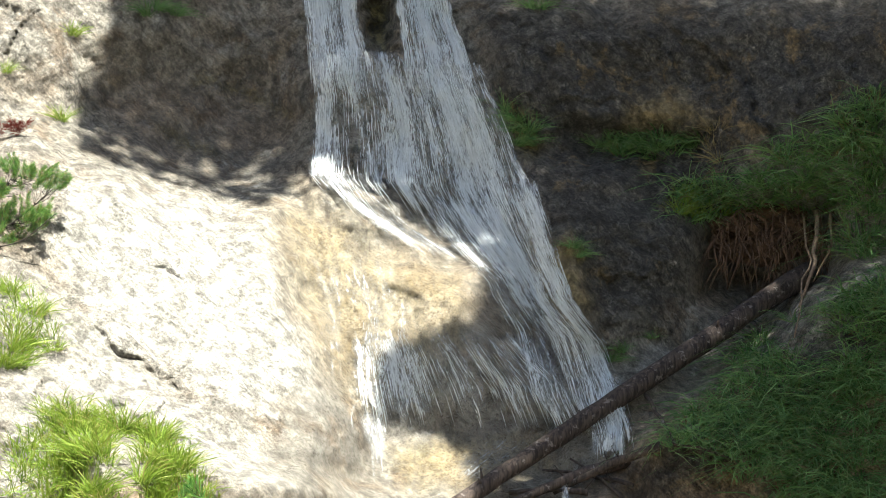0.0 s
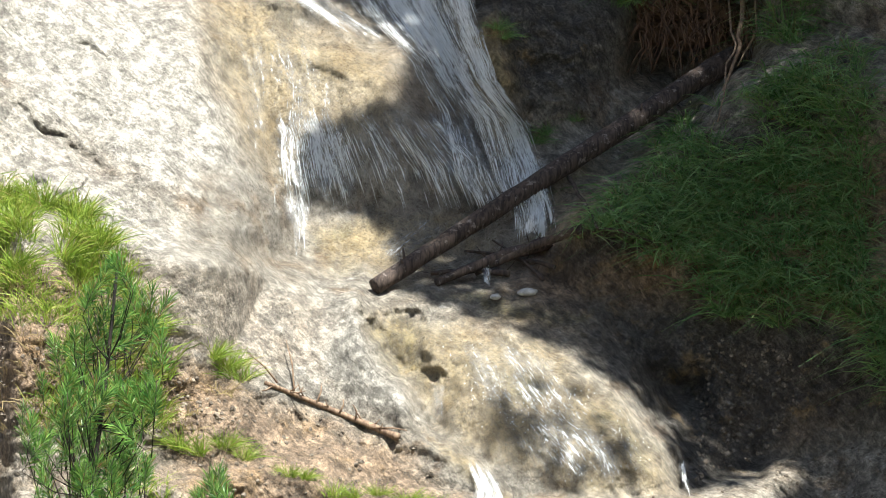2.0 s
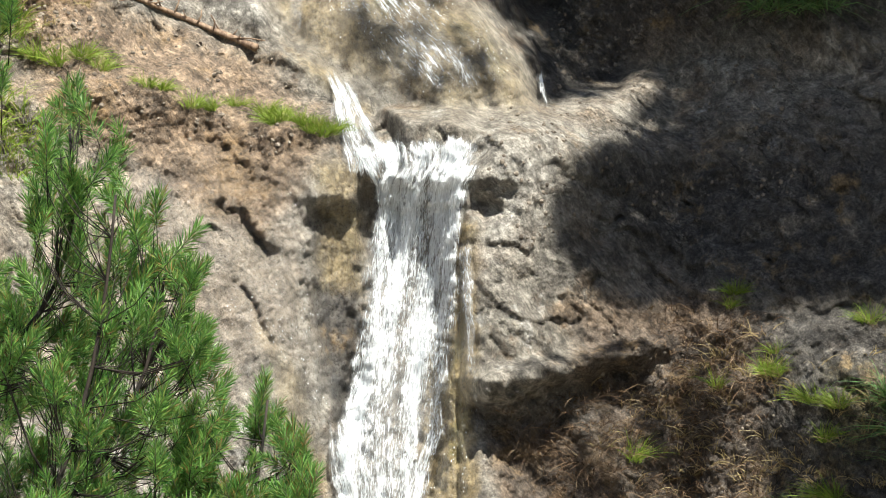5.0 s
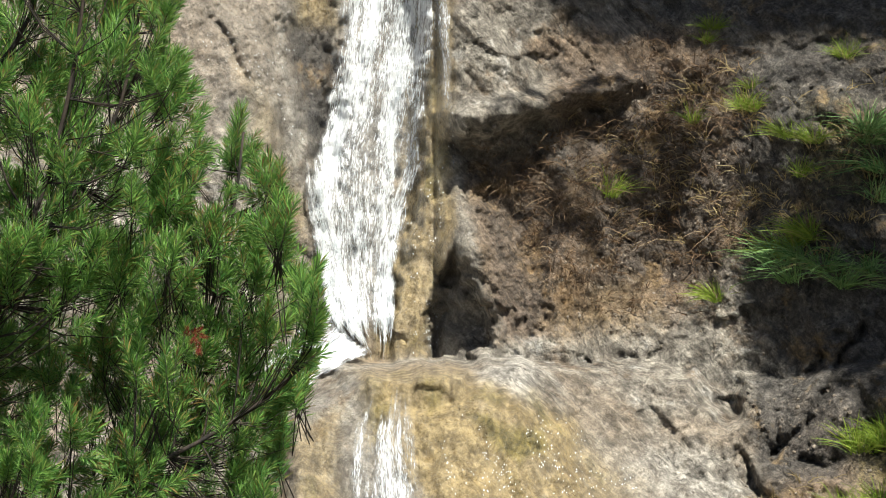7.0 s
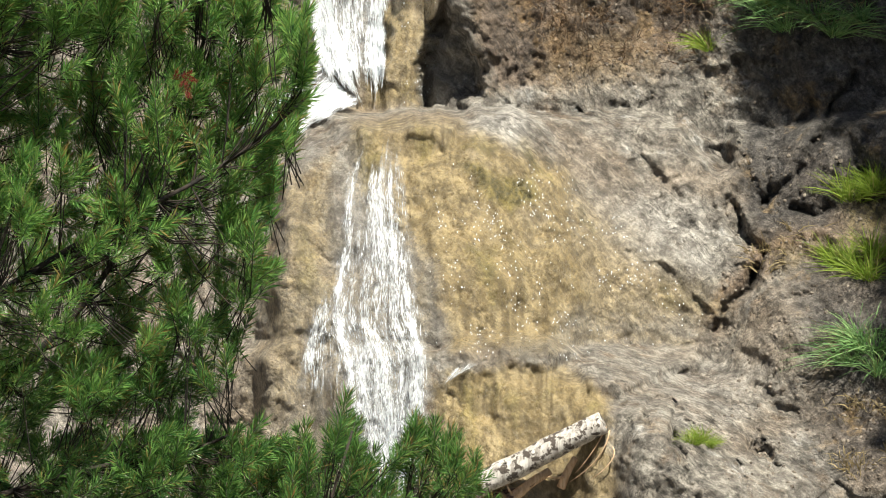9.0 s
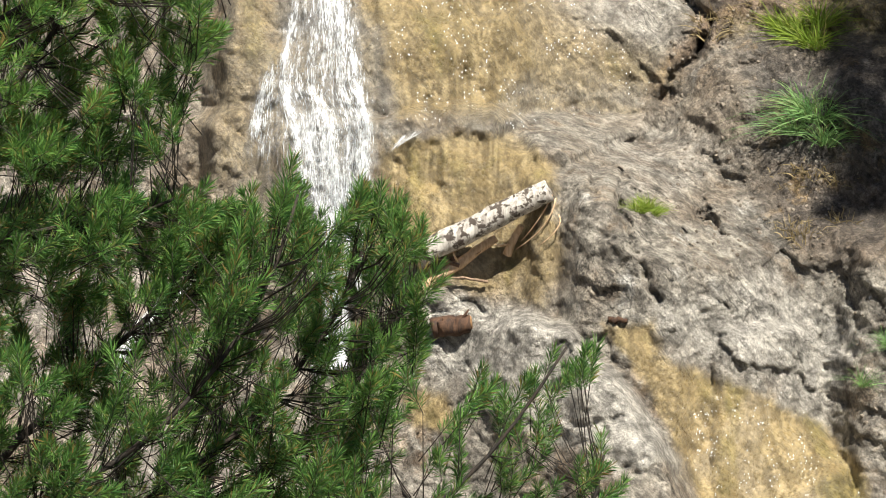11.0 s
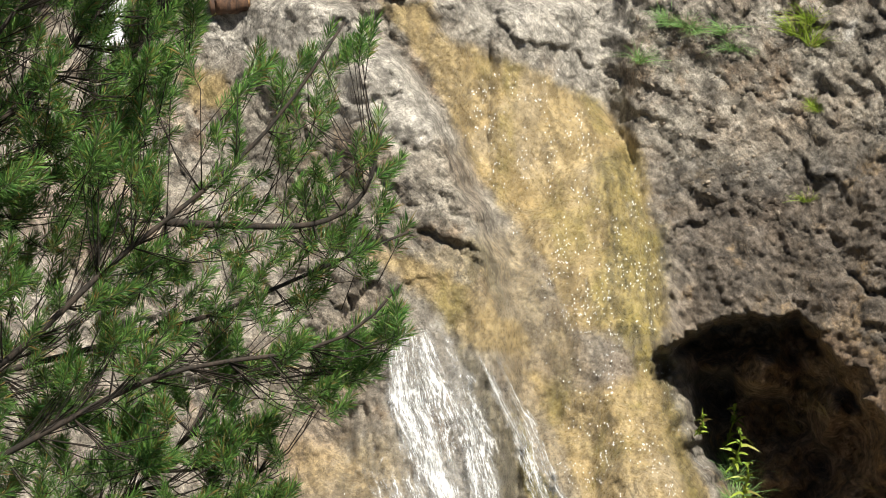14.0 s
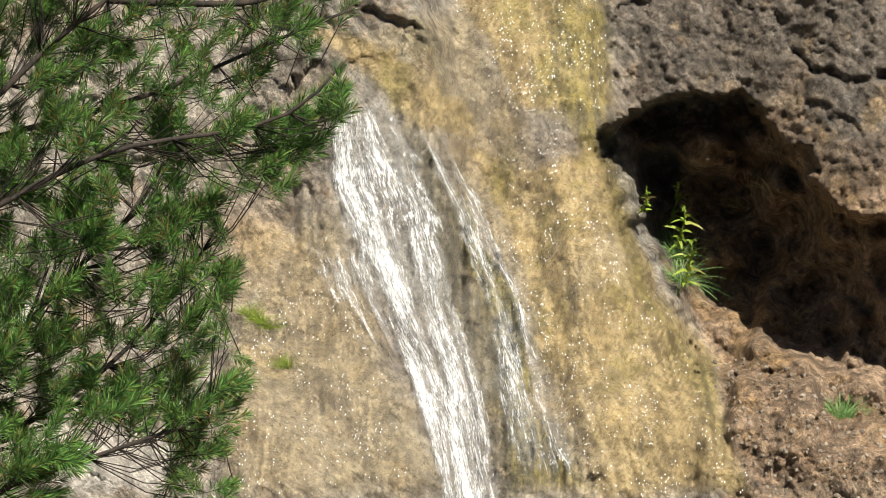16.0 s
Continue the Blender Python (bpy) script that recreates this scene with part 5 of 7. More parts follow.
def glints(label, areas, per, seed):
    """Small white quads on the wet rock that stand in for sun glints."""
    rnd = np.random.default_rng(seed)
    vs = []
    for outline in areas:
        p = np.array(outline)
        m = int((p[:, 0].max() - p[:, 0].min()) * (p[:, 1].max() - p[:, 1].min()) * per)
        x, z = rnd.uniform(p[:, 0].min(), p[:, 0].max(), m), rnd.uniform(p[:, 1].min(), p[:, 1].max(), m)
        ok = (zone(x, z, outline, 0.2) > rnd.uniform(0.2, 0.9, m)) & (fbm(x * 4, z * 2.5, 3) > rnd.uniform(-0.2, 0.6, m))
        x, z = x[ok], z[ok]
        r, w, h = face(x, z) - 0.006, rnd.uniform(0.003, 0.007, len(x)), rnd.uniform(0.004, 0.011, len(x))
        vs.append(np.stack([world_of(x, z + h, r), world_of(x - w, z, r - 0.004), world_of(x, z - h, r - 0.004), world_of(x + w, z, r - 0.003)], 1).reshape(-1, 3))
    v = np.concatenate(vs)
    return tagged(new("water_glints", mesh_of("water_glints", v, np.arange(len(v)).reshape(-1, 4), STRAND_GLINT, False)), label, "water", kind="stuff")


glints("white specks painted as sun glints on the wet ochre rock", (
    ((4.85, -6.68), (5.76, -6.45), (6.49, -7.03), (6.87, -8.82), (5.99, -8.85), (5.28, -7.47)),
    ((5.73, -7.87), (6.76, -7.84), (7.1, -9.94), (8.36, -12.2), (6.38, -12.27), (5.89, -9.97)),
    ((3.53, -10.3), (4.53, -10.4), (5.2, -12.3), (3.37, -12.31)),
    ((2.17, -2.44), (3.38, -2.53), (4.64, -3.82), (3.64, -4.23), (2.28, -4.14))), 420, 5)
glints("white specks painted as sun glints beside the upper falls", (
    ((0.58, 4.11), (1.59, 4.02), (2.71, 2.92), (2.1, 2.62), (1.09, 3.21)),
    ((-0.08, 0.88), (0.77, 1.08), (0.98, -0.47), (0.47, 0.18)),
    ((1.97, 1.19), (2.27, 1.19), (2.29, -1.82), (1.89, -2.02))), 300, 6)


# ---- tubes: trunks, branches, roots ----
def tube(points, radii, sides=8, knob=0.0, seed=0):
    p = [Vector(q) for q in points]
    verts, faces = [], []
    n = len(p)
    up = Vector((0.3, -0.9, 0.2))
    for i in range(n):
        d = (p[min(i + 1, n - 1)] - p[max(i - 1, 0)]).normalized()
        e = d.cross(up).normalized()
        f = e.cross(d)
        for k in range(sides):
            a = 2 * math.pi * k / sides
            w = radii[i] * (1 + knob * noise.noise(Vector((p[i].x * 6 + math.cos(a) * 1.4 + seed, p[i].z * 6 + math.sin(a) * 1.4, p[i].y * 4))))
            verts.append(p[i] + (e * math.cos(a) + f * math.sin(a)) * w)
    for i in range(n - 1):
        for k in range(sides):
            a, b = i * sides + k, i * sides + (k + 1) % sides
            faces.append((a, b, b + sides, a + sides))
    for base, rev in ((0, True), ((n - 1) * sides, False)):
        c = len(verts)
        verts.append(sum((verts[base + k] for k in range(sides)), Vector()) / sides)
        for k in range(sides):
            a, b = base + k, base + (k + 1) % sides
            faces.append((b, a, c, c) if rev else (a, b, c, c))
    return verts, faces


def solid(name, verts, faces, mats):
    me = bpy.data.meshes.new(name)
    me.from_pydata([tuple(v) for v in verts], [], [tuple(dict.fromkeys(f)) for f in faces])
    me.polygons.foreach_set("use_smooth", [True] * len(me.polygons))
    for m in mats if isinstance(mats, (list, tuple)) else [mats]:
        me.materials.append(m)
    me.update()
    return me


def joined(pieces):
    verts, faces = [], []
    for v, f in pieces:
        o = len(verts)
        verts += v
        faces += [tuple(i + o for i in q) for q in f]
    return verts, faces


def bent(a, b, n, bow, seed, wild=0.02):
    a, b = Vector(a), Vector(b)
    out = []
    for i in range(n):
        t = i / (n - 1)
        j = Vector((noise.noise(Vector((t * 4, seed, 1))), noise.noise(Vector((t * 4, seed, 5))), noise.noise(Vector((t * 4, seed, 9))))) * wild * math.sin(math.pi * min(1, t * 1.2))
        out.append(a.lerp(b, t) + Vector(bow) * math.sin(math.pi * t) + j)
    return out


def smooth_line(points, n):
    p = np.array([tuple(q) for q in points])
    d = np.concatenate([[0], np.cumsum(np.linalg.norm(np.diff(p, axis=0), axis=1))])
    s = np.linspace(0, d[-1], n)
    q = np.stack([np.interp(s, d, p[:, i]) for i in range(3)], 1)
    for _ in range(3):
        q[1:-1] = 0.25 * q[:-2] + 0.5 * q[1:-1] + 0.25 * q[2:]
    return q


def log(name, label, a, b, r0, r1, mat, stubs=5, knob=0.18, seed=1, bow=(0, 0, 0), category="log", n=26, sides=14, follow=None):
    ob = thing(name, label, category, at=a)
    a, b = Vector(a), Vector(b)
    pts = bent((0, 0, 0), b - a, n, bow, seed, 0.03)
    if follow:
        ends = np.array(follow)
        raw = [spot(*(ends[0] + (ends[1] - ends[0]) * i / (n - 1)), 0.03) - a for i in range(n)]
        pts = [Vector(q) for q in smooth_line(raw, n)]
    part("trunk", solid("trunk", *tube(pts, [r0 + (r1 - r0) * i / (n - 1) for i in range(n)], sides, knob, seed), mat), ob)
    rnd = random.Random(seed)
    for i in range(stubs):
        t = rnd.uniform(0.1, 0.95)
        q = pts[int(t * (n - 1))]
        d = Vector((rnd.uniform(-1, 1), rnd.uniform(-1, 0.1), rnd.uniform(-0.3, 1))).normalized()
        ln = rnd.uniform(0.06, 0.22)
        part("branch_stub", solid("branch_stub", *tube([q, q + d * ln * 0.6, q + d * ln + Vector((0, 0, 0.02))], [r1 * 0.28, r1 * 0.2, r1 * 0.08], 6), mat), ob)
    return ob


def at_pair(p, lift):
    return [spot(x, z, lift) for x, z in p]


trunk_a, trunk_b = spot(3.32, 6.48, 0.5), spot(0.09, 4.43, 0.2)
log("fallen_tree", "dark fallen tree trunk leaning from its root plate to the pool", trunk_a, trunk_b, 0.115, 0.078, DARK_LOG, 9, 0.15, 3)
drift = (
    ("driftwood dark branch wedged under the trunk", ((1.65, 4.83), (0.64, 4.47)), 0.07, 0.04),
    ("driftwood broken limb over the pool's outlet", ((1.95, 4.96), (0.99, 4.55)), 0.05, 0.025),
    ("thin dark driftwood stick", ((1.7, 4.61), (0.89, 4.75)), 0.025, 0.012),
    ("thin bent driftwood stick", ((1.6, 4.5), (1.14, 4.85)), 0.02, 0.01),
    ("short dark driftwood piece", ((1.3, 4.55), (0.59, 4.55)), 0.035, 0.02),
    ("brown crooked branch hanging from the bank", ((1.82, 5.41), (2.08, 4.96)), 0.022, 0.014),
    ("brown crooked branch lying in the grass", ((2.08, 4.96), (2.59, 4.83)), 0.016, 0.008),
)
for i, (label, p, r0, r1) in enumerate(drift):
    a, b = at_pair(p, 0.08 + 0.02 * (i % 3))
    log("driftwood", label, a, b, r0, r1, DARK_LOG, 3, 0.2, 11 + i, (0, 0, 0.03), "driftwood", 14, 8)

a, b = at_pair(((-0.88, 3.57), (0.31, 3.1)), 0.045)
bough = log("dead_branch", "bare dead branch with upright twigs lying on the bank", a, b, 0.018, 0.034, STICK, 9, 0.2, 21, (0, 0, 0.02), "branch", 18, 8, ((-0.88, 3.57), (0.31, 3.1)))
for x0, y0, x1, y1 in ((-0.62, 3.5, -0.7, 3.95), (-0.42, 3.4, -0.38, 3.57), (-0.22, 3.3, -0.18, 3.43), (-0.77, 3.57, -1.05, 3.84), (-0.07, 3.25, -0.09, 3.38), (0.09, 3.18, 0.39, 3.16)):
    p, q = spot(x0, y0, 0.07), spot(x1, y1, 0.13)
    part("twig", solid("twig", *tube([p - a, (p + q) / 2 - a + Vector((0.02, 0, 0.01)), q - a], [0.010, 0.008, 0.004], 5), STICK), bough)

a, b = at_pair(((3.73, -4.77), (2.53, -5.38)), 0.12)
log("white_log", "weathered white log with dark bark patches above the ledge", a, b, 0.085, 0.10, WHITE_LOG, 5, 0.14, 31)
planks = (
    (((3.26, -5.2), (2.33, -5.86)), 0.035, 0.05, SPLINT),
    (((3.49, -5.09), (3.36, -5.35)), 0.025, 0.04, SPLINT),
    (((3.09, -5.35), (2.58, -5.48)), 0.018, 0.012, ROOT),
    (((2.93, -5.45), (2.58, -5.36)), 0.016, 0.010, ROOT),
    (((3.19, -5.59), (2.83, -5.56)), 0.012, 0.008, STICK),
    (((3.14, -5.3), (2.73, -5.58)), 0.014, 0.012, ROOT),
)
for i, (p, r0, r1, mt) in enumerate(planks):
    a, b = at_pair(p, 0.10 - 0.01 * i)
    log("split_branch", "split pale wood beneath the white log", a, b, r0, r1, mt, 1, 0.3, 41 + i, (0, 0, 0.01), "branch", 12, 7)
loops = (((3.76, -4.81), (3.66, -5.04), (3.49, -5.22)), ((3.79, -4.84), (3.77, -5.09), (3.44, -5.3)), ((3.82, -4.99), (3.89, -5.09), (3.64, -5.27)))
for i, p in enumerate(loops):
    q = at_pair(p, 0.10)
    n = 9
    pts = [q[0] * (1 - t) ** 2 + q[1] * 2 * t * (1 - t) + q[2] * t * t for t in (k / (n - 1) for k in range(n))]
    ob = thing("root", "thin pale root curling beside the white log", "root", "loose roots", at=q[0])
    part("strand", solid("strand", *tube([k - q[0] for k in pts], [0.007 - 0.0005 * k for k in range(n)], 5), SPLINT), ob)

a, b = at_pair(((2.69, -6.01), (3.04, -5.96)), 0.07)
ob = log("cut_log", "short brown sawn log lying on pale rock", a, b, 0.078, 0.070, BROWN_LOG, 2, 0.25, 51, n=12)
d = (b - a).normalized()
part("sawn_end", solid("sawn_end", *tube([b - a + d * 0.002, b - a + d * 0.012], [0.062, 0.05], 14, 0.3, 51), CUT), ob, "orange-brown sawn end")
a, b = at_pair(((4.28, -5.91), (4.45, -5.92)), 0.03)
log("bark_piece", "small dark piece of bark on the wet ledge", a, b, 0.022, 0.018, BROWN_LOG, 0, 0.3, 52, category="bark", n=6, sides=8)


def stone(at, size, label, mat, seed):
    bm = bmesh.new()
    bmesh.ops.create_icosphere(bm, subdivisions=3, radius=1)
    for v in bm.verts:
        k = 1 + 0.35 * noise.noise(v.co * 1.3 + Vector((seed, 0, 0))) + 0.12 * noise.noise(v.co * 4 + Vector((seed, 3, 0)))
        v.co = Vector((v.co.x * size[0], v.co.y * size[1], v.co.z * size[2])) * k
    me = bpy.data.meshes.new("stone")
    bm.to_mesh(me), bm.free()
    me.polygons.foreach_set("use_smooth", [True] * len(me.polygons))
    me.materials.append(mat)
    ob = new("stone", me)
    ob.location = at
    return tagged(ob, label, "stone")


for i, ((x, z), size) in enumerate(zip(((1.46, 4.39), (1.17, 4.35)), ((0.09, 0.08, 0.045), (0.05, 0.05, 0.03)))):
    stone(spot(x, z, 0.04), size, "small pale stone lying below the driftwood", STONE, 60 + i)

# root plate of the fallen tree
(cx, cz), = ((2.89, 6.71),)
base = spot(cx, cz, 0.1)
plate = thing("root_plate", "upturned root plate with hanging reddish-brown roots", "root plate", at=base)
bm = bmesh.new()
bmesh.ops.create_icosphere(bm, subdivisions=4, radius=1)
for v in bm.verts:
    k = 1 + 0.35 * noise.fractal(v.co * 1.8, 1.0, 2.0, 4) + 0.08 * noise.noise(v.co * 9)
    v.co = Vector((v.co.x * 0.62, v.co.y * 0.4, v.co.z * 0.30)) * k + Vector((0, 0, 0.12))
me = bpy.data.meshes.new("earth")
bm.to_mesh(me), bm.free()
me.materials.append(EARTH)
part("earth", me, plate)
rnd = random.Random(5)
for i in range(110):
    x = rnd.uniform(-0.62, 0.72)
    p = Vector((x, -0.38 - 0.1 * rnd.random() + 0.25 * abs(x), rnd.uniform(-0.05, 0.38)))
    ln = rnd.uniform(0.25, 0.75) * (1.0 if x < 0.2 else 1.25)
    q = p + Vector((rnd.uniform(-0.22, 0.22), -0.05 - 0.1 * rnd.random(), -ln))
    pts = bent(p, q, 8, (rnd.uniform(-0.1, 0.1), -0.12, 0.05), i, 0.12)
    r0 = rnd.uniform(0.004, 0.013) * (2.0 if rnd.random() < 0.08 else 1)
    part("root", solid("root", *tube(pts, [r0 * (1 - 0.09 * k) for k in range(8)], 5), ROOT), plate)


for i, (p0, p1, w) in enumerate(((((3.38, 7.01),), ((3.21, 6.17),), 0.028), (((3.26, 6.99),), ((3.16, 5.9),), 0.014), (((3.51, 6.99),), ((3.34, 6.39),), 0.016), (((3.1, 6.97),), ((2.99, 6.5),), 0.012), (((2.85, 6.95),), ((2.79, 6.4),), 0.012))):
    p, q = spot(*p0[0], 0.5) - base, spot(*p1[0], 0.55) - base
    part("root", solid("root", *tube(bent(p, q, 12, (0.06, -0.05, 0.0), 70 + i, 0.14), [w * (1 - 0.05 * k) for k in range(12)], 6), STICK), plate, "thick pale hanging root")


# ---- grass ----
def blade_set(n, spread, length, width, droop, rnd, wide=50):
    """Grass blades that rise from a small patch, lean outwards and bend over."""
    verts, faces = [], []
    for _ in range(n):
        a, d = rnd.uniform(0, 2 * math.pi), spread * math.sqrt(rnd.random())
        root = Vector((math.cos(a) * d, math.sin(a) * d * 0.5, rnd.uniform(-0.03, 0.01)))
        b2 = a + rnd.gauss(0, 0.7)
        lean = radians(rnd.uniform(3, wide))
        aim = Vector((math.cos(b2) * math.sin(lean), math.sin(b2) * math.sin(lean) - 0.25, math.cos(lean))).normalized()
        ln = length * rnd.uniform(0.45, 1.2)
        side = aim.cross(Vector((rnd.uniform(-1, 1), rnd.uniform(-1, 0), 0.2))).normalized() * width * rnd.uniform(0.7, 1.3)
        bend = droop * rnd.uniform(0.5, 1.3)
        o = len(verts)
        for i, t in enumerate((0, 0.4, 0.75, 1.0)):
            p = root + aim * ln * t + Vector((aim.x, aim.y, -1.0)) * ln * bend * 0.6 * t * t
            w = side * (1 - 0.35 * t)
            if i < 3:
                verts += [p - w, p + w]
            else:
                verts.append(p)
        faces += [(o, o + 1, o + 3, o + 2), (o + 2, o + 3, o + 5, o + 4), (o + 4, o + 5, o + 6, o + 6)]
    return verts, faces


TUFTS = {}
for key, mt in (("lit", GRASS_LIT), ("long", GRASS_LONG), ("straw", STRAW)):
    TUFTS[key] = []
    for k in range(4):
        rnd = random.Random(100 + k)
        n, ln, dr = ((190, 0.27, 0.55) if key == "lit" else (190, 0.36, 0.95) if key == "long" else (50, 0.28, 0.6))
        TUFTS[key].append(solid("grass_tuft", *blade_set(n, 0.09, ln, 0.0026, dr, rnd, 62), mt))


def tuft(x, z, size, key, label, k=0, group="grass tufts on the rock"):
    ob = tagged(new("grass_tuft", TUFTS[key][k % 4]), label, "grass", group)
    ob.location = spot(x, z, 0.0)
    ob.scale = (size,) * 3
    ob.rotation_euler = (0, 0, k * 1.7)
    return ob


tufts = (
    (((-3.83, 5.78), (-3.68, 6.09), (-3.89, 6.28), (-3.92, 5.63)), 1.2, "lit", "bright green grass on the sunlit bank"),
    (((-2.7, 4.64), (-3.21, 4.88), (-2.91, 5.08), (-3.1, 4.53), (-2.56, 4.99), (-3.32, 5.17), (-2.4, 4.75), (-2.18, 4), (-1.88, 4.01), (-2.09, 4.3)), 1.4, "lit", "bright green grass on the sunlit bank"),
    (((-1.23, 3.69), (-1.35, 3.78), (-1.1, 3.59)), 1.1, "lit", "rounded yellow-green grass tuft on the bank"),
    (((-1.47, 2.93), (-1.22, 2.99), (-1.07, 2.89), (-1.62, 2.98)), 1.0, "lit", "yellow-green grass tuft below the dead branch"),
    (((-0.66, 2.74), (-0.51, 2.72), (-0.26, 2.57), (-0.08, 2.55), (0.14, 2.58)), 0.7, "lit", "low grass along the rock seam"),
    (((0.4, 2.5), (0.55, 2.46), (0.7, 2.43), (0.85, 2.41), (1, 2.36), (0.47, 2.43), (0.77, 2.36), (0.92, 2.33)), 0.8, "lit", "grass fringe hanging over the brown rock"),
    (((2.15, 7.01), (2.3, 6.96), (2.48, 6.94), (2.2, 7.11)), 1.0, "lit", "green grass on the root plate's rim"),
    (((1.42, 7.62), (1.6, 7.54), (1.96, 7.56), (2.06, 7.61), (1.83, 7.64), (2.3, 7.61)), 0.9, "long", "dark green grass on a narrow ledge"),
    (((-3.38, 8.56), (-3.99, 8.22), (-3.47, 7.81)), 0.8, "lit", "small grass tuft on the upper rock"),
    (((4.58, 0.95), (4.53, 0.82), (4.93, 0.43), (4.95, 0.23)), 0.7, "lit", "upright green grass tuft on the shaded slope"),
    (((4.88, 0.25), (4.41, 0.12), (5.28, 0), (5.48, -0.04), (5.38, -0.34), (3.66, -0.53), (4.64, -1.45), (5.77, 0.7)), 1.0, "lit", "thin green grass on the brown slope"),
    (((5.34, -0.94), (5.29, -1.04), (5.44, -0.89)), 1.3, "lit", "bright green grass tuft in the shade"),
    (((5.98, -0.04), (6.05, -0.54), (6.12, -0.29), (5.94, -1.19), (5.98, 0.06)), 1.3, "long", "green grass hanging at the slope's edge"),
    (((5.16, -1.12), (5.36, -1.07), (5.56, -1.17), (5.76, -1.31), (5.32, -1.27)), 1.3, "long", "dark green grass beside the boulders"),
    (((6.08, -2.7), (5.93, -2.76), (6.18, -2.65), (5.89, -3.36), (6.04, -3.45), (6.16, -3.25), (5.79, -3.31)), 1.3, "lit", "bright green grass on the boulder's shelf"),
    (((5.9, -4.2), (6.1, -4.1), (6.2, -4.3), (6, -4)), 1.3, "long", "green grass on the rock's shoulder"),
    (((4.61, -4.92), (4.53, -4.95), (4.68, -4.97)), 0.6, "lit", "small olive tuft in a rock hollow"),
    (((7.72, -4.69), (7.92, -4.53), (8.03, -4.78), (7.63, -4.84), (7.93, -4.93)), 1.3, "long", "dark green grass clump above the grey wall"),
    (((6.97, -6.11), (7.07, -6.16), (6.82, -6.07), (7.33, -6.15), (7.43, -6.3), (6.58, -6.43)), 0.6, "long", "olive tuft on the grey wall"),
    (((8.01, -6.13), (8.08, -6.02), (8.03, -5.38), (8.11, -6.22)), 0.9, "lit", "green tuft on the grey wall"),
    (((8.14, -7.61), (8.2, -6.81), (8.15, -6.77)), 0.5, "lit", "tiny tuft on the grey wall"),
    (((0.57, 7.95), (0.68, 7.85), (0.78, 7.75), (0.7, 7.63), (0.6, 7.75), (0.83, 7.63)), 0.9, "long", "dark grass hanging beside the curtain of water"),
    (((1.18, 6.72), (1.23, 6.64), (1.89, 5.91), (1.61, 5.79), (1.53, 5.71)), 0.6, "long", "small dark tuft in the wet shade"),
    (((2.45, 7.61), (2.52, 7.46), (2.48, 7.73)), 1.0, "straw", "grey dead grass stems above the root plate"),
    (((-2.61, 8.8), (-2.46, 8.76), (-2.71, 8.75), (0.86, 8.83)), 0.9, "long", "dark grass at the top of the face"),
    (((9.22, -11.44), (9.12, -11.45)), 0.7, "long", "grass tuft on the cave's floor"),
    (((3.69, -10.76), (3.79, -10.81), (3.58, -10.71), (3.95, -11.16)), 0.5, "lit", "small yellow-green tuft on wet rock"),
)
k = 0
for pts, size, key, label in tufts:
    for x, z in pts:
        k += 1
        tuft(x, z, size * (0.85 + 0.3 * ((k * 37) % 10) / 10), key, label, k)


def plant(x, z, size, label):
    """A leafy weed with a drooping stalk."""
    at = spot(x, z, 0.05)
    ob = thing("weed", label, "plant", "weeds in the cave", at=at)
    rnd = random.Random(int(x * 100))
    stalk = bent((0, 0, 0), (0.05 * size, -0.15, 0.45 * size), 7, (0.04, 0, 0), x, 0.05)
    part("stalk", solid("stalk", *tube(stalk, [0.006] * 7, 5), GRASS_LIT), ob)
    pieces = []
    for i in range(26):
        p = stalk[rnd.randrange(1, 7)]
        pieces.append(([q + p for q in blade_set(1, 0.0, 0.14 * size, 0.012, 1.3, rnd)[0]], blade_set(1, 0, 1, 1, 1, rnd)[1]))
    part("foliage", solid("foliage", *joined(pieces), GRASS_LIT), ob)


for (x, z), s in zip(((7.59, -10.42), (7.52, -10.07), (7.46, -9.82), (7.19, -9.73)), (1.0, 0.9, 0.8, 0.5)):
    plant(x, z, s, "green weed with narrow leaves growing in the cave")
for x, z in ((7.55, -10.1), (7.49, -9.97), (7.61, -10.32)):
    tuft(x, z, 0.9, "long", "long green grass drooping in the cave mouth", int(x * 70))
for x, z in ((8.22, -9.44), (8.18, -9.64), (8.41, -9.48), (8.76, -10.27), (8.86, -10.11), (8.65, -10.57)):
    tuft(x, z, 0.7, "straw", "thin straw-coloured stalks on the cave wall", int(x * 50))


def turf(label, areas, key_mat, spacing, length, droop, seed, width=0.0042, blades=13):
    """A grassed slope: many clumps of blades on the rock."""
    rnd = random.Random(seed)
    spots = []
    for pts in areas:
        p = np.array(pts)
        area = (p[:, 0].max() - p[:, 0].min()) * (p[:, 1].max() - p[:, 1].min())
        n = int(area / spacing ** 2)
        x = np.array([rnd.uniform(p[:, 0].min(), p[:, 0].max()) for _ in range(n)])
        z = np.array([rnd.uniform(p[:, 1].min(), p[:, 1].max()) for _ in range(n)])
        keep = zone(x, z, pts, 0.12) > np.array([rnd.random() for _ in range(n)]) * 0.9 + 0.05
        keep &= fbm(x * 1.6, z * 1.6, 3) > -0.42
        x, z = x[keep], z[keep]
        r = face(x, z)
        spots.append(world_of(x, z, r))
    spots = np.concatenate(spots)
    pieces = []
    for q in spots:
        v, f = blade_set(blades, 0.09, length * rnd.uniform(0.6, 1.2), width, droop, rnd, 55)
        pieces.append(([Vector(q) + u for u in v], f))
    v, f = joined(pieces)
    return tagged(new("grass", solid("grass", v, f, key_mat)), label, "grass", kind="stuff")


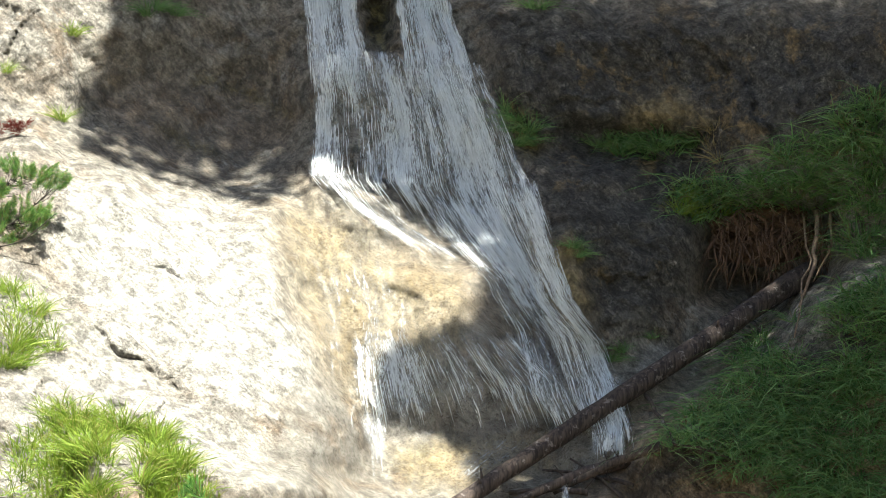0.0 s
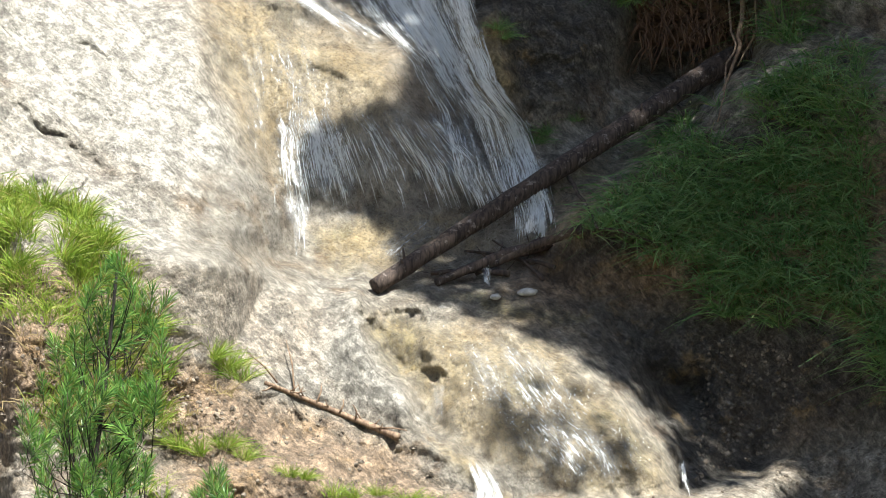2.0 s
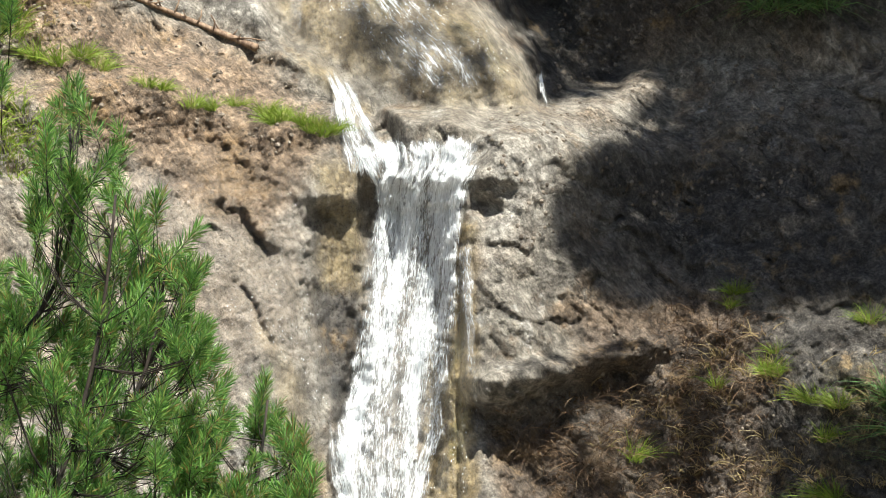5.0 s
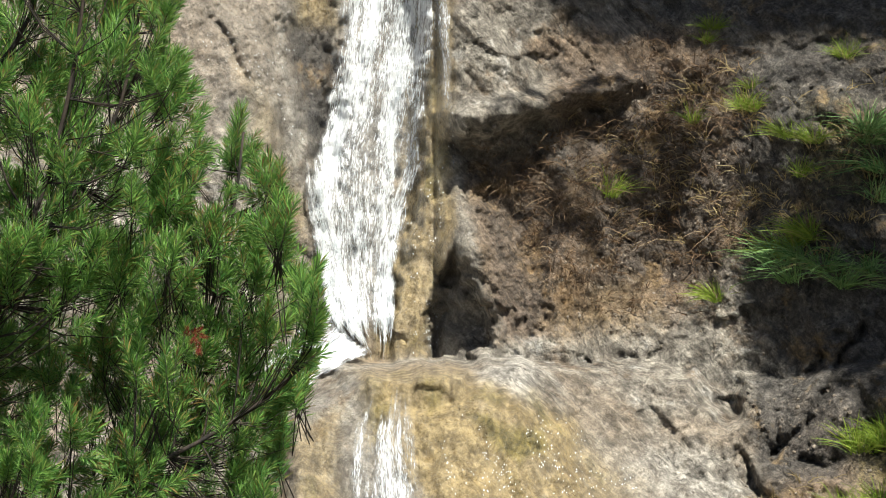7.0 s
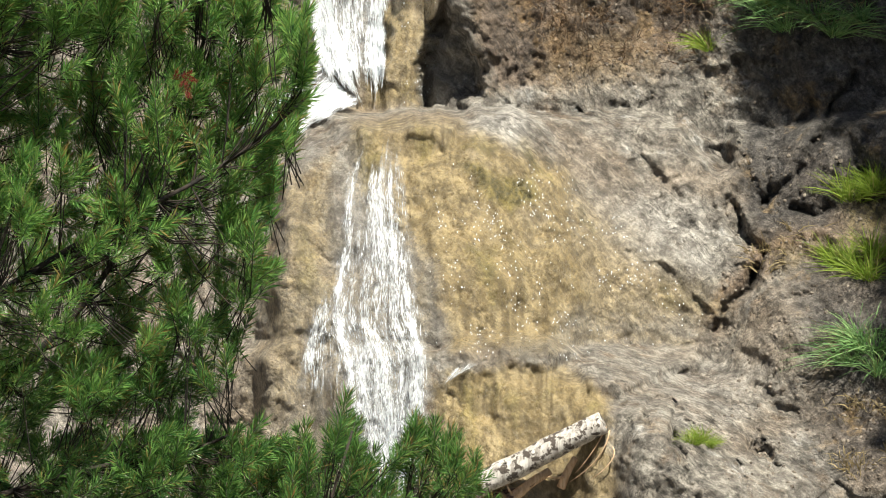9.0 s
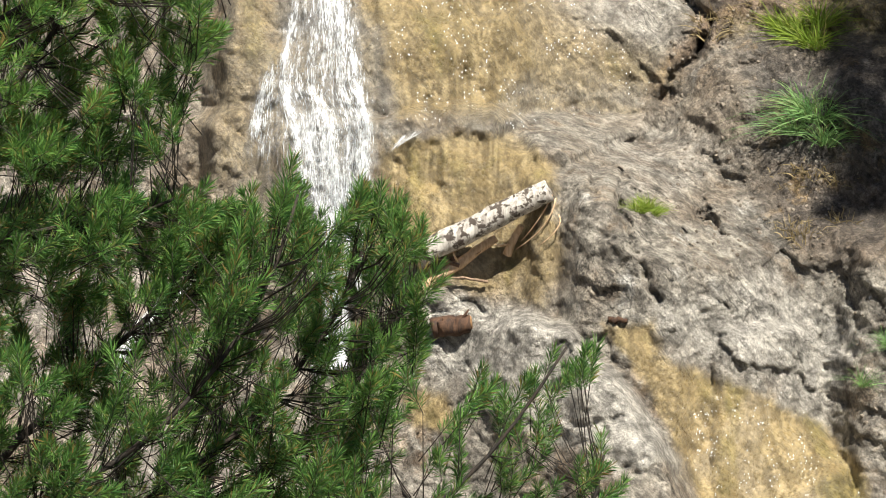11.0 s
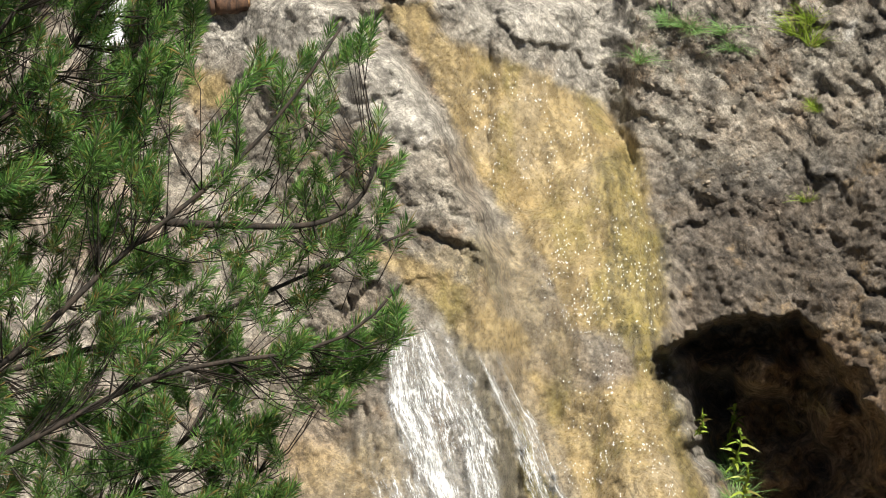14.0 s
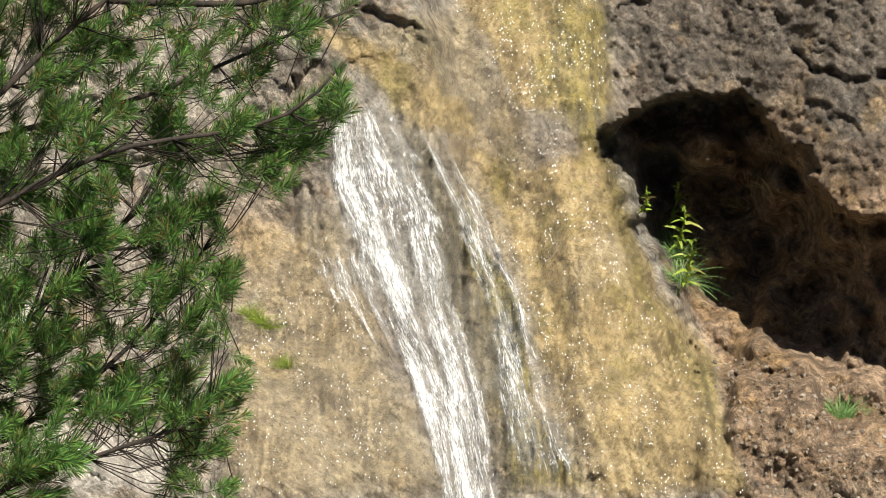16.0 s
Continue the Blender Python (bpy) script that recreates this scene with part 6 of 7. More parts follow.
turf("long dark green grass hanging down the shaded bank",
     (((1.85, 4.96), (2.56, 5.46), (2.86, 6.01), (3.12, 6.06), (3.22, 5.46), (3.68, 6.36), (4.53, 6.55), (4.51, 4.06), (3.16, 4.11), (2.91, 4.56), (2.56, 4.76)),
      ((2.08, 7.21), (2.8, 7.4), (3.42, 7.79), (4.03, 8.07), (4, 6.58), (3.55, 6.54), (3.56, 7.04), (2.85, 6.95), (2.13, 6.91)),
      ((4.12, 4.42), (5.46, 4.56), (5.45, 3.42), (4.82, 3.42)),
      ((1.32, 7.72), (2.14, 7.71), (2.09, 7.49), (1.42, 7.5))), GRASS_LONG, 0.078, 0.48, 1.7, 1, 0.0055, 22)
turf("bright sunlit grass on the near bank",
     (((-3.99, 6.38), (-3.68, 6.23), (-3.47, 5.79), (-3.97, 5.43)), ((-3.76, 5.04), (-3.06, 5.2), (-2.55, 5), (-2.04, 4.61), (-2.04, 4.41), (-3.94, 4.39)),
      ((-3.42, 5.27), (-2.61, 5.09), (-2.1, 4.7), (-2.39, 4.3), (-3.1, 4.48), (-3.4, 4.67)), ((-2.49, 4.29), (-1.73, 4.06), (-1.71, 3.1), (-2.96, 3.08)), ((-2.11, 2.87), (-1.66, 2.48), (-1.7, 1.88), (-2, 2.08)),
      ((-3.62, 5.36), (-2.56, 5.09), (-2.19, 4.55), (-2.63, 3.99), (-3.58, 4.17))), GRASS_LIT, 0.066, 0.25, 0.6, 2)
turf("sparse dry grass and weeds on the brown slope",
     (((3.28, 0.04), (4.98, 0.6), (5.18, -0.45), (4.99, -0.9), (4.29, -1), (3.54, -0.81)), ((4.98, 0.3), (6.11, 0.51), (6.13, -1.39), (5.29, -1.19)), ((5.04, -3.02), (5.88, -2.86), (5.89, -3.11), (5.09, -3.42)), ((-3.4, 4.67), (-2.29, 4.3), (-1.72, 3.51), (-0.96, 3.37), (-1.26, 3.11), (-3.35, 3.07)),
      ((5.5, -4.56), (6.41, -4.48), (6.39, -5.33), (5.88, -5.2))), STRAW, 0.16, 0.20, 0.9, 3)


DEAD = leaf_material("dead roots and stalks", (0.06, 0.036, 0.02), (0.28, 0.185, 0.11), (0.33, 0.25, 0.16), 0.8)
turf("dead roots and stalks hanging on the brown slope",
     (((2.48, -0.11), (3.78, 0.2), (4.68, 0.1), (4.94, -0.9), (4.5, -1.6), (3.54, -1.61), (2.94, -1.01)), ((3.78, 0.9), (4.93, 0.75), (4.98, -0.1), (3.88, 0.05))), DEAD, 0.085, 0.22, 1.7, 5, 0.0035, 9)


# ---- pines on the near bank ----
def shoot_template(seed, n=62, stem=0.10, needle=0.055):
    """A shoot of paired needles round a short stem that points along +z."""
    rnd = np.random.default_rng(seed)
    t = np.sort(rnd.uniform(0.05, 1.0, n))
    a = np.arange(n) * 2.39996 + rnd.uniform(-0.3, 0.3, n)
    open_angle = np.radians(rnd.uniform(36, 74, n)) * (1.05 - 0.60 * t)
    ln = needle * rnd.uniform(0.75, 1.15, n)
    root = np.stack([np.zeros(n), np.zeros(n), t * stem], 1)
    out = np.stack([np.cos(a) * np.sin(open_angle), np.sin(a) * np.sin(open_angle), np.cos(open_angle)], 1)
    side = np.cross(out, rnd.normal(size=(n, 3)))
    side /= np.linalg.norm(side, axis=1)[:, None]
    w = 0.0019
    tip = root + out * ln[:, None]
    mid = root + out * ln[:, None] * 0.5 + np.array([0, 0, 0.002])
    v = np.stack([root, mid + side * w, tip, mid - side * w], 1).reshape(-1, 3)
    f = np.arange(4 * n).reshape(n, 4)
    return v, f


SHOOTS = [shoot_template(k, 72 + 4 * (k % 5), 0.09 + 0.014 * (k % 4), 0.046 + 0.004 * (k % 4)) for k in range(8)]


def turn_to(d, twist):
    d = Vector(d).normalized()
    return np.array((d.to_track_quat("Z", "Y") @ Euler((0, 0, twist)).to_quaternion()).to_matrix())


def needles_mesh(name, places, mat):
    vs, fs, o = [], [], 0
    for i, (p, d, s) in enumerate(places):
        v, f = SHOOTS[i % 8]
        vs.append(v @ turn_to(d, i * 1.3).T * s + np.array(p))
        fs.append(f + o)
        o += len(v)
    v, f = np.concatenate(vs), np.concatenate(fs)
    return mesh_of(name, v, f, mat, False)


def pine(label, boughs, masses, trunk, dist, seed, thick=0.02, scale=1.0, wood=TWIG, backed=False):
    """A pine: a trunk, boughs, and shoots that fill the masses of foliage and hang on the nearest bough."""
    rnd = random.Random(seed)
    np_rnd = np.random.default_rng(seed)
    base = Vector(trunk[0])
    tree = thing("pine_tree", label, "pine tree", at=base)
    n = 22
    line = smooth_line([Vector(q) - base for q in trunk], n)
    r0, r1 = thick * 3.2, thick * 0.8
    part("trunk", solid("trunk", *tube(line, [r0 + (r1 - r0) * i / (n - 1) for i in range(n)], 10, 0.15, seed), wood), tree)
    lines, keep = [], []
    for k, pts in enumerate(boughs):
        r = dist + 0.25 * math.sin(k * 2.1)
        raw = [afar(x, z, r) - base for x, z in pts]
        near = line[np.argmin(np.linalg.norm(line - np.array(raw[0]), axis=1))]
        q = smooth_line([Vector(near)] + raw if np.linalg.norm(near - np.array(raw[0])) < 1.2 else raw, 18)
        lines.append(q)
        keep.append([])
    for pts, spacing, deep in masses:
        p = np.array(pts)
        lo, hi = p.min(0), p.max(0)
        m = int((hi[0] - lo[0]) * (hi[1] - lo[1]) / spacing ** 2)
        x, z = np_rnd.uniform(lo[0], hi[0], m), np_rnd.uniform(lo[1], hi[1], m)
        ok = (zone(x, z, pts, 0.08) > np_rnd.uniform(0.1, 0.9, m)) & (fbm(x * 3.0 + seed, z * 3.0, 3) > (-0.34 if hi[1] > -5.4 else -0.24))
        nc = max(1, int((hi[0] - lo[0]) * (hi[1] - lo[1]) / (0.31 * scale) ** 2))
        tips = np.stack([np_rnd.uniform(lo[0], hi[0], nc), np_rnd.uniform(lo[1], hi[1], nc), np_rnd.uniform(-deep, deep, nc)], 1)
        for xx, zz in zip(x[ok], z[ok]):
            tip = tips[np.argmin((tips[:, 0] - xx) ** 2 + (tips[:, 1] - zz) ** 2)]
            inner = backed and hi[1] > -8.2 and rnd.random() < 0.28
            fan = (xx - tip[0], zz - tip[1])
            if inner:
                far, fan = rnd.uniform(0.45, 1.1), (0, 0)
            else:
                xx, zz, far = xx - 0.24 * fan[0], zz - 0.24 * fan[1], tip[2] + 0.12 * rnd.uniform(-1, 1)
            q = np.array(afar(xx, zz, dist + far) - base)
            d = [np.linalg.norm(b - q, axis=1) for b in lines]
            k = int(np.argmin([e.min() for e in d]))
            i = max(0, int(np.argmin(d[k])) - rnd.randrange(1, 4))
            keep[k].append((q, lines[k][i], lines[k][min(i + 1, 17)] - lines[k][i], fan))
    for k, b in enumerate(lines):
        pieces = [tube(b, [thick * 0.42 * (1 - 0.8 * i / 17) + 0.002 for i in range(18)], 7, 0.12, k)]
        places = []
        for q, root, way, fan in keep[k]:
            d = q - root
            ln = np.linalg.norm(d)
            aim = 0.30 * d / (ln + 1e-6) + 0.35 * way / (np.linalg.norm(way) + 1e-6) + np.array([4.5 * fan[0], -0.35, 0.75 + 3.0 * fan[1]]) + np.array([rnd.uniform(-0.3, 0.3), rnd.uniform(-0.5, 0.2), rnd.uniform(-0.2, 0.3)])
            aim /= np.linalg.norm(aim)
            s = scale * rnd.uniform(0.75, 1.15)
            foot = q - aim * 0.05 * s
            mid = 0.5 * (root + foot) + np.array([0, 0, -0.10 * ln])
            if ln < 0.45 * scale:
                pieces.append(tube([root, mid, foot, q + aim * 0.08 * s], [0.0026, 0.0022, 0.0016, 0.001], 3))
            else:
                pieces.append(tube([foot - aim * 0.12, foot, q + aim * 0.08 * s], [0.0022, 0.002, 0.0012], 3))
            places.append((foot, aim, s))
        bough = part("bough", solid("bough", *pieces[0], wood), tree)
        if len(pieces) > 1:
            tagged(part("twig", solid("twig", *joined(pieces[1:]), wood), bough), kind="stuff")
        if places:
            part("needles", needles_mesh("needles", places, NEEDLES if boughs[k][-1][1] > -4.6 else NEEDLES_DARK), bough)
    return tree


pine_masses = (
    (((-2.23013, 4.82), (-2.11013, 4.52), (-2.03012, 4.37), (-1.83013, 4.13), (-1.77012, 3.88), (-1.97012, 3.72), (-1.82012, 3.45), (-1.88013, 2.98), (-2.12013, 2.37), (-2.91013, 2.16), (-3.17013, 2.95), (-2.89013, 3.71), (-2.55012, 4.06), (-2.41013, 4.41)), 0.115, 0.3),
    (((-1.42925, 2.76), (-1.27925, 2.71), (-1.15925, 2.36), (-0.89925, 2.27), (-0.72925, 1.92), (-0.51925, 1.52), (-0.31925, 1.32), (-0.13925, 1.12), (-0.15925, 0.57), (-2.88925, 0.55), (-2.89925, 1.3), (-2.15925, 1.3), (-1.85925, 1.06), (-1.68925, 1.31), (-1.64925, 1.81), (-1.64925, 2.11), (-1.52925, 2.41)), 0.095, 0.4),
    (((-2.47195, 0.57), (-0.0919483, 0.59), (-0.0119483, 0.09), (0.188052, -0.36), (0.268052, -0.01), (0.358052, 0.17), (0.588052, -0.16), (0.818052, -0.46), (0.838052, -0.96), (1.06805, -1.36), (1.11805, -1.96), (0.918052, -2.36), (0.778052, -2.66), (0.878052, -2.76), (0.678052, -3.17), (-2.46195, -3.16)), 0.080, 0.45),
    (((-2.39109, -3.16), (0.708914, -3.18), (0.758914, -3.68), (0.458914, -4.03), (0.508914, -4.28), (0.0489138, -4.63), (-0.651086, -4.62), (-2.40109, -4.6)), 0.095, 0.4),
    (((-2.40109, -4.8), (-1.15109, -4.47), (-0.651086, -4.03), (-0.301086, -4.03), (-0.201086, -4.73), (0.348914, -4.93), (0.558914, -4.73), (0.708914, -4.88), (0.758914, -5.08), (1.05891, -4.83), (1.15891, -5.08), (1.46891, -4.73), (1.61891, -5.08), (1.76891, -5.28), (2.17891, -4.68), (2.32891, -5.03), (2.57891, -5.28), (2.58891, -5.53), (-2.41109, -5.49)), 0.10, 0.35),
    (((-1.66475, -5.49), (-0.90475, -5), (-0.25475, -4.9), (0.60525, -5.05), (1.20525, -5.05), (1.46525, -4.8), (1.71525, -5.5), (2.06525, -4.79), (2.32525, -4.84), (2.32525, -5.24), (2.57525, -5.24), (2.71525, -5.69), (2.59525, -6.19), (2.59525, -6.69), (2.34525, -7.3), (2.14525, -7.9), (-1.68475, -7.87)), 0.095, 0.4),
    (((-0.612963, -7.75), (2.34704, -7.36), (2.19704, -7.76), (2.20704, -8.96), (-0.622963, -8.94)), 0.098, 0.4),
    (((2.30704, -8.01), (2.60704, -7.25), (3.10704, -6.45), (3.41704, -6.74), (3.61704, -6.19), (3.91704, -6.08), (4.22704, -6.23), (4.07704, -6.53), (3.87704, -6.79), (3.73704, -7.34), (3.01704, -7.75), (2.71704, -8.16), (2.35704, -8.16)), 0.15, 0.3),
    (((2.71704, -7.8), (3.32704, -7.75), (3.93704, -7.34), (4.29704, -7.03), (4.40704, -7.33), (4.25704, -7.73), (4.57704, -8.03), (4.36704, -8.23), (3.96704, -8.49), (3.76704, -8.95), (2.20704, -8.97), (2.30704, -8.16)), 0.135, 0.3),
    (((0.54225, -8.89), (4.21225, -8.91), (4.21225, -9.51), (3.59225, -9.79), (3.27225, -9.66), (2.34225, -9.61), (0.53225, -9.64)), 0.105, 0.35),
    (((4.10225, -8.86), (4.36225, -8.7), (4.47225, -8.43), (4.61225, -8.7), (4.36225, -9.11), (4.21225, -9.06)), 0.11, 0.15),
    (((0.53225, -9.59), (2.34225, -9.61), (2.65225, -9.56), (2.80225, -9.81), (3.38225, -9.86), (3.46225, -10.47), (3.30225, -10.77), (3.51225, -11.17), (3.54225, -11.67), (3.28225, -12.27), (2.85225, -11.77), (1.95225, -11.76), (1.59225, -11.15), (0.49225, -11.13)), 0.092, 0.35),
    (((0.48225, -11.43), (1.59225, -11.2), (1.95225, -11.76), (1.78225, -12.45), (0.45225, -12.42)), 0.095, 0.3),
    (((2.74225, -11.91), (3.11225, -11.97), (3.38225, -12.37), (2.85225, -12.56)), 0.098, 0.2),
)
pine_boughs = (
    ((-2.85013, 1.57), (-2.47013, 2.37), (-2.34013, 3.37), (-2.26013, 4.37), (-2.23013, 4.77)),
    ((-1.95109, -4.61), (-1.35109, -4.22), (-0.851086, -3.72), (-0.551086, -3.23), (-0.241086, -2.63), (0.00891379, -2.03), (0.0889138, -1.63), (0.258914, -1.13), (0.388914, -0.38), (0.418914, 0.07)),
    ((-2.12195, -2.26), (-1.43195, -0.77), (-1.13195, 0.23), (-0.981948, 1.23), (-0.941948, 1.88)),
    ((-2.62925, 0.01), (-1.64925, 0.61), (-1.26925, 1.51), (-1.35925, 2.51)),
    ((-2.02195, -1.56), (-1.23195, -0.77), (-0.631948, 0.24), (-0.491948, 1.23)),
    ((-1.95109, -3.81), (-0.891086, -3.12), (0.358914, -2.53), (1.08891, -1.88)),
    ((-2.06109, -5.5), (-0.661086, -5.12), (0.348914, -4.98), (0.558914, -4.78)),
    ((-1.22475, -7.18), (-0.15475, -6.2), (0.60525, -5.5), (1.08525, -4.9)),
    ((-1.23475, -7.88), (0.34525, -6.9), (1.21525, -5.8), (1.48525, -4.85)),
    ((-0.92475, -8.18), (0.85525, -7.1), (1.92525, -5.9), (2.19525, -4.89)),
    ((-0.41475, -8.19), (1.37525, -7.2), (2.33525, -6.19), (2.63525, -5.39)),
    ((0.757037, -9.35), (1.83704, -8.26), (2.30704, -7.96), (2.70704, -7.65), (3.16704, -7.3), (3.46704, -6.89), (3.71704, -6.49), (3.91704, -6.18)),
    ((2.30704, -7.96), (3.02704, -8), (3.74704, -7.99), (4.15704, -7.73), (4.26704, -7.13)),
    ((1.68704, -9.06), (2.72704, -8.81), (3.75704, -8.34), (4.52704, -8.03)),
    ((0.77225, -10.04), (2.34225, -9.21), (3.38225, -9.16), (4.21225, -9.01), (4.45225, -8.5)),
    ((0.95225, -11.54), (1.81225, -10.46), (2.49225, -9.96), (2.66225, -9.61)),
    ((0.94225, -12.03), (2.32225, -11.21), (3.01225, -10.47), (3.30225, -9.96)),
    ((1.04225, -12.33), (2.58225, -11.86), (3.49225, -11.57)),
)
trunk_line = ((-4.51013, 3.22), (-4.45012, 0.86)) + ((-3.28109, -3.5),) + ((-1.16296, -8.03),) + ((-0.22775, -12.3),)
trunk_pts = [afar(x, z, 12.4) for x, z in trunk_line][::-1]
foot = trunk_pts[0].copy()
trunk_pts = [Vector((foot.x + 0.25, foot.y - 0.2, 3.4))] + trunk_pts
pine("leaning green mountain pine with long needles on the near bank", pine_boughs, pine_masses, trunk_pts, 12.0, 3, 0.03, backed=True)

# red dead shoot in the pine
(rx, rz), = ((-0.0219483, -1.75),)
q = afar(rx, rz, 11.55)
dead = thing("dead_shoot", "cluster of rust-red dead needles caught in the pine", "dead needles", at=q)
part("needles", needles_mesh("dead", [((0.01 * k - 0.02, 0, 0.01 * (k % 3)), (math.sin(k), -0.5, math.cos(k)), 0.38) for k in range(5)], RED), dead)

(rx, rz), = ((-3.96, 7.66),)
fern = thing("dead_fern", "rust-red dead fern fronds on the upper bank", "fern", at=spot(rx, rz, 0.05))
part("frond", needles_mesh("frond", [((0.05 * k - 0.15, -0.02, 0.03 * (k % 3)), (math.sin(k * 1.7), -0.4, 0.4), 1.5) for k in range(8)], RED), fern)

# dwarf pine on the sunlit bank
shrub_pts = ((-4.3, 6.52), (-3.9, 6.63), (-3.65, 6.78), (-3.45, 6.99), (-3.33, 7.24), (-3.46, 7.39), (-3.71, 7.33), (-3.87, 7.48), (-4.12, 7.52), (-4.42, 7.36))
mid_r = float(face(np.array([-4.1]), np.array([7.0]))[0]) - 0.35
pine("rounded dark green dwarf pine on the sunlit bank", (((-4.35, 6.67), (-3.9, 6.88), (-3.55, 7.19)), ((-4.35, 6.77), (-4.01, 7.12), (-3.86, 7.38)), ((-4.3, 6.62), (-3.8, 6.73), (-3.5, 6.99))), ((shrub_pts, 0.045, 0.25),),
     [spot(*p, 0.1) for p in ((-4.45, 6.52), (-4.31, 6.87), (-4.21, 7.22))], mid_r, 9, 0.02, 1.0)


# ---- ground under the camera, gorge floor and the land beyond ----
def ground_height(x, y):
    bank = 8.4 * (1 - smooth(0.5, 20.0, y + 0.8 * np.sin(x * 0.15)))
    return bank + 0.15 * fbm(x * 0.3, y * 0.3, 4) * smooth(1.5, 5, np.hypot(x, y))


def soil_material():
    m = Nodes("forest floor")
    f, g = m.noise(3.0, 6, 0.7), m.noise(40.0, 4, 0.7)
    col = m.mix(m.ramp(f, 0.35, 0.65), (0.06, 0.045, 0.025), (0.10, 0.12, 0.035))
    m.set(Base_Color=m.mix(m.ramp(g, 0.3, 0.7), col, (0.16, 0.12, 0.07)), Roughness=0.95, Normal=m.bump(g, 0.8, 0.03))
    return m.mat


SX = steps_of(-30, 30, 0.6, -900, 900)
SY = steps_of(-12, 40, 0.6, -900, 900)
sx, sy = np.meshgrid(SX, SY)
ground = new("ground", mesh_of("ground", np.stack([sx, sy, ground_height(sx, sy) - 0.2], -1).reshape(-1, 3), quads(len(SY), len(SX)), soil_material()))
tagged(ground, "wooded gorge floor and near bank of dark soil", "ground", kind="structure")


# ---- unseen trees added beside the gorge to shade the upper fall ----
LEAVES = leaf_material("shade tree leaves", (0.035, 0.075, 0.015), (0.075, 0.13, 0.03), None, 0.55)


def shade_caster(label, foot, areas, near, far, seed):
    """An unseen tree, added so that its crown shades the outlined parts of the face."""
    rnd = np.random.default_rng(seed)
    pts = []
    for outline, per in areas:
        p = np.array(outline)
        lo, hi = p.min(0), p.max(0)
        m = int((hi[0] - lo[0]) * (hi[1] - lo[1]) * per)
        x, z = rnd.uniform(lo[0], hi[0], m), rnd.uniform(lo[1], hi[1], m)
        ok = zone(x, z, outline, 0.05) > rnd.uniform(0.2, 0.8, m)
        x, z = x[ok], z[ok]
        deep = 0.5 * rnd.uniform(-1, 1, len(x)) * (zone(x, z, outline, 0.8) > 0.95)
        pts.append(world_of(x, z, face(x, z) + deep) + np.array(SUN) * rnd.uniform(near, far, len(x))[:, None])
    pts = np.concatenate(pts)
    base = Vector(foot)
    tree = thing("shade_tree", label, "tree", "trees above the gorge", at=base)
    c = Vector(pts.mean(0))
    top = Vector((base.x * 0.5 + c.x * 0.5, base.y * 0.6 + c.y * 0.4, pts[:, 2].max() - 1.0))
    stem = [Vector(q) for q in smooth_line([Vector(), (top - base) * 0.45 + Vector((0.5, -0.4, 0.5)), top - base], 14)]
    part("trunk", solid("trunk", *tube(stem, [0.34 - 0.02 * i for i in range(14)], 10, 0.1, seed), TWIG), tree)
    for k in range(12):
        q = Vector(pts[rnd.integers(len(pts))]) - base
        s = stem[int(rnd.integers(6, 13))]
        part("limb", solid("limb", *tube(bent(s, q, 8, (0, 0, 0.6), k, 0.4), [0.12 - 0.013 * i for i in range(8)], 6), TWIG), tree)
    n = len(pts)
    a, b = rnd.normal(size=(n, 3)), rnd.normal(size=(n, 3))
    a /= np.linalg.norm(a, axis=1)[:, None]
    b -= a * np.sum(a * b, axis=1)[:, None]
    b /= np.linalg.norm(b, axis=1)[:, None]
    size = rnd.uniform(0.10, 0.19, n)[:, None]
    o = pts - np.array(base)
    v = np.stack([o - a * size, o + b * size * 0.6, o + a * size, o - b * size * 0.6], 1).reshape(-1, 3)
    part("crown", mesh_of("crown", v, np.arange(4 * n).reshape(n, 4), LEAVES, False), tree)
    return tree


SHADE_TOP = ((-2.99, 9.69), (-3.04, 8.44), (-3.27, 8.04), (-3.33, 7.57), (-2.48, 7.28), (-1.61, 7.11), (-1.15, 7.36), (-0.64, 7.2), (0.39, 6.57), (0.36, 6.15), (-0.07, 5.92), (-0.55, 5.67), (-0.6, 5.24)) + ((-0.39, 5.19), (0.12, 5.04), (0.33, 4.74), (0.23, 4.44), (0.44, 4.34), (1.15, 4.13), (1.86, 3.86), (2.31, 3.56), (2.66, 3.51), (8.08, 3.48)) + ((6.11, 5.33), (6.28, 9.56))
SHADE_SIDE = ((2.31, 3.66), (2.56, 3.21)) + ((2.53, 3.32), (2.76, 2.97), (2.86, 2.62), (3.16, 2.65), (4.06, 2.93), (3.66, 2.52), (3.36, 2.22), (3.16, 1.97)) + ((2.91, 1.6), (3.14, 1.25), (3.46, 0.95), (3.81, 0.85)) + ((4.78, 0.78), (5.37, 0.98), (6.11, 1.08), (9.66, 1.52)) + ((9.04, 3.77), (5.12, 4.07))
DAPPLE = ((1.29, 3.67), (1.9, 3.6), (2.35, 3.17), (2.53, 2.72), (1.9, 2.67), (1.6, 2.92), (1.09, 3.11))
shade_caster("unseen tree added to shade the top of the fall", (15, 27, 2.0), ((SHADE_TOP, 620),), 14, 20, 1)
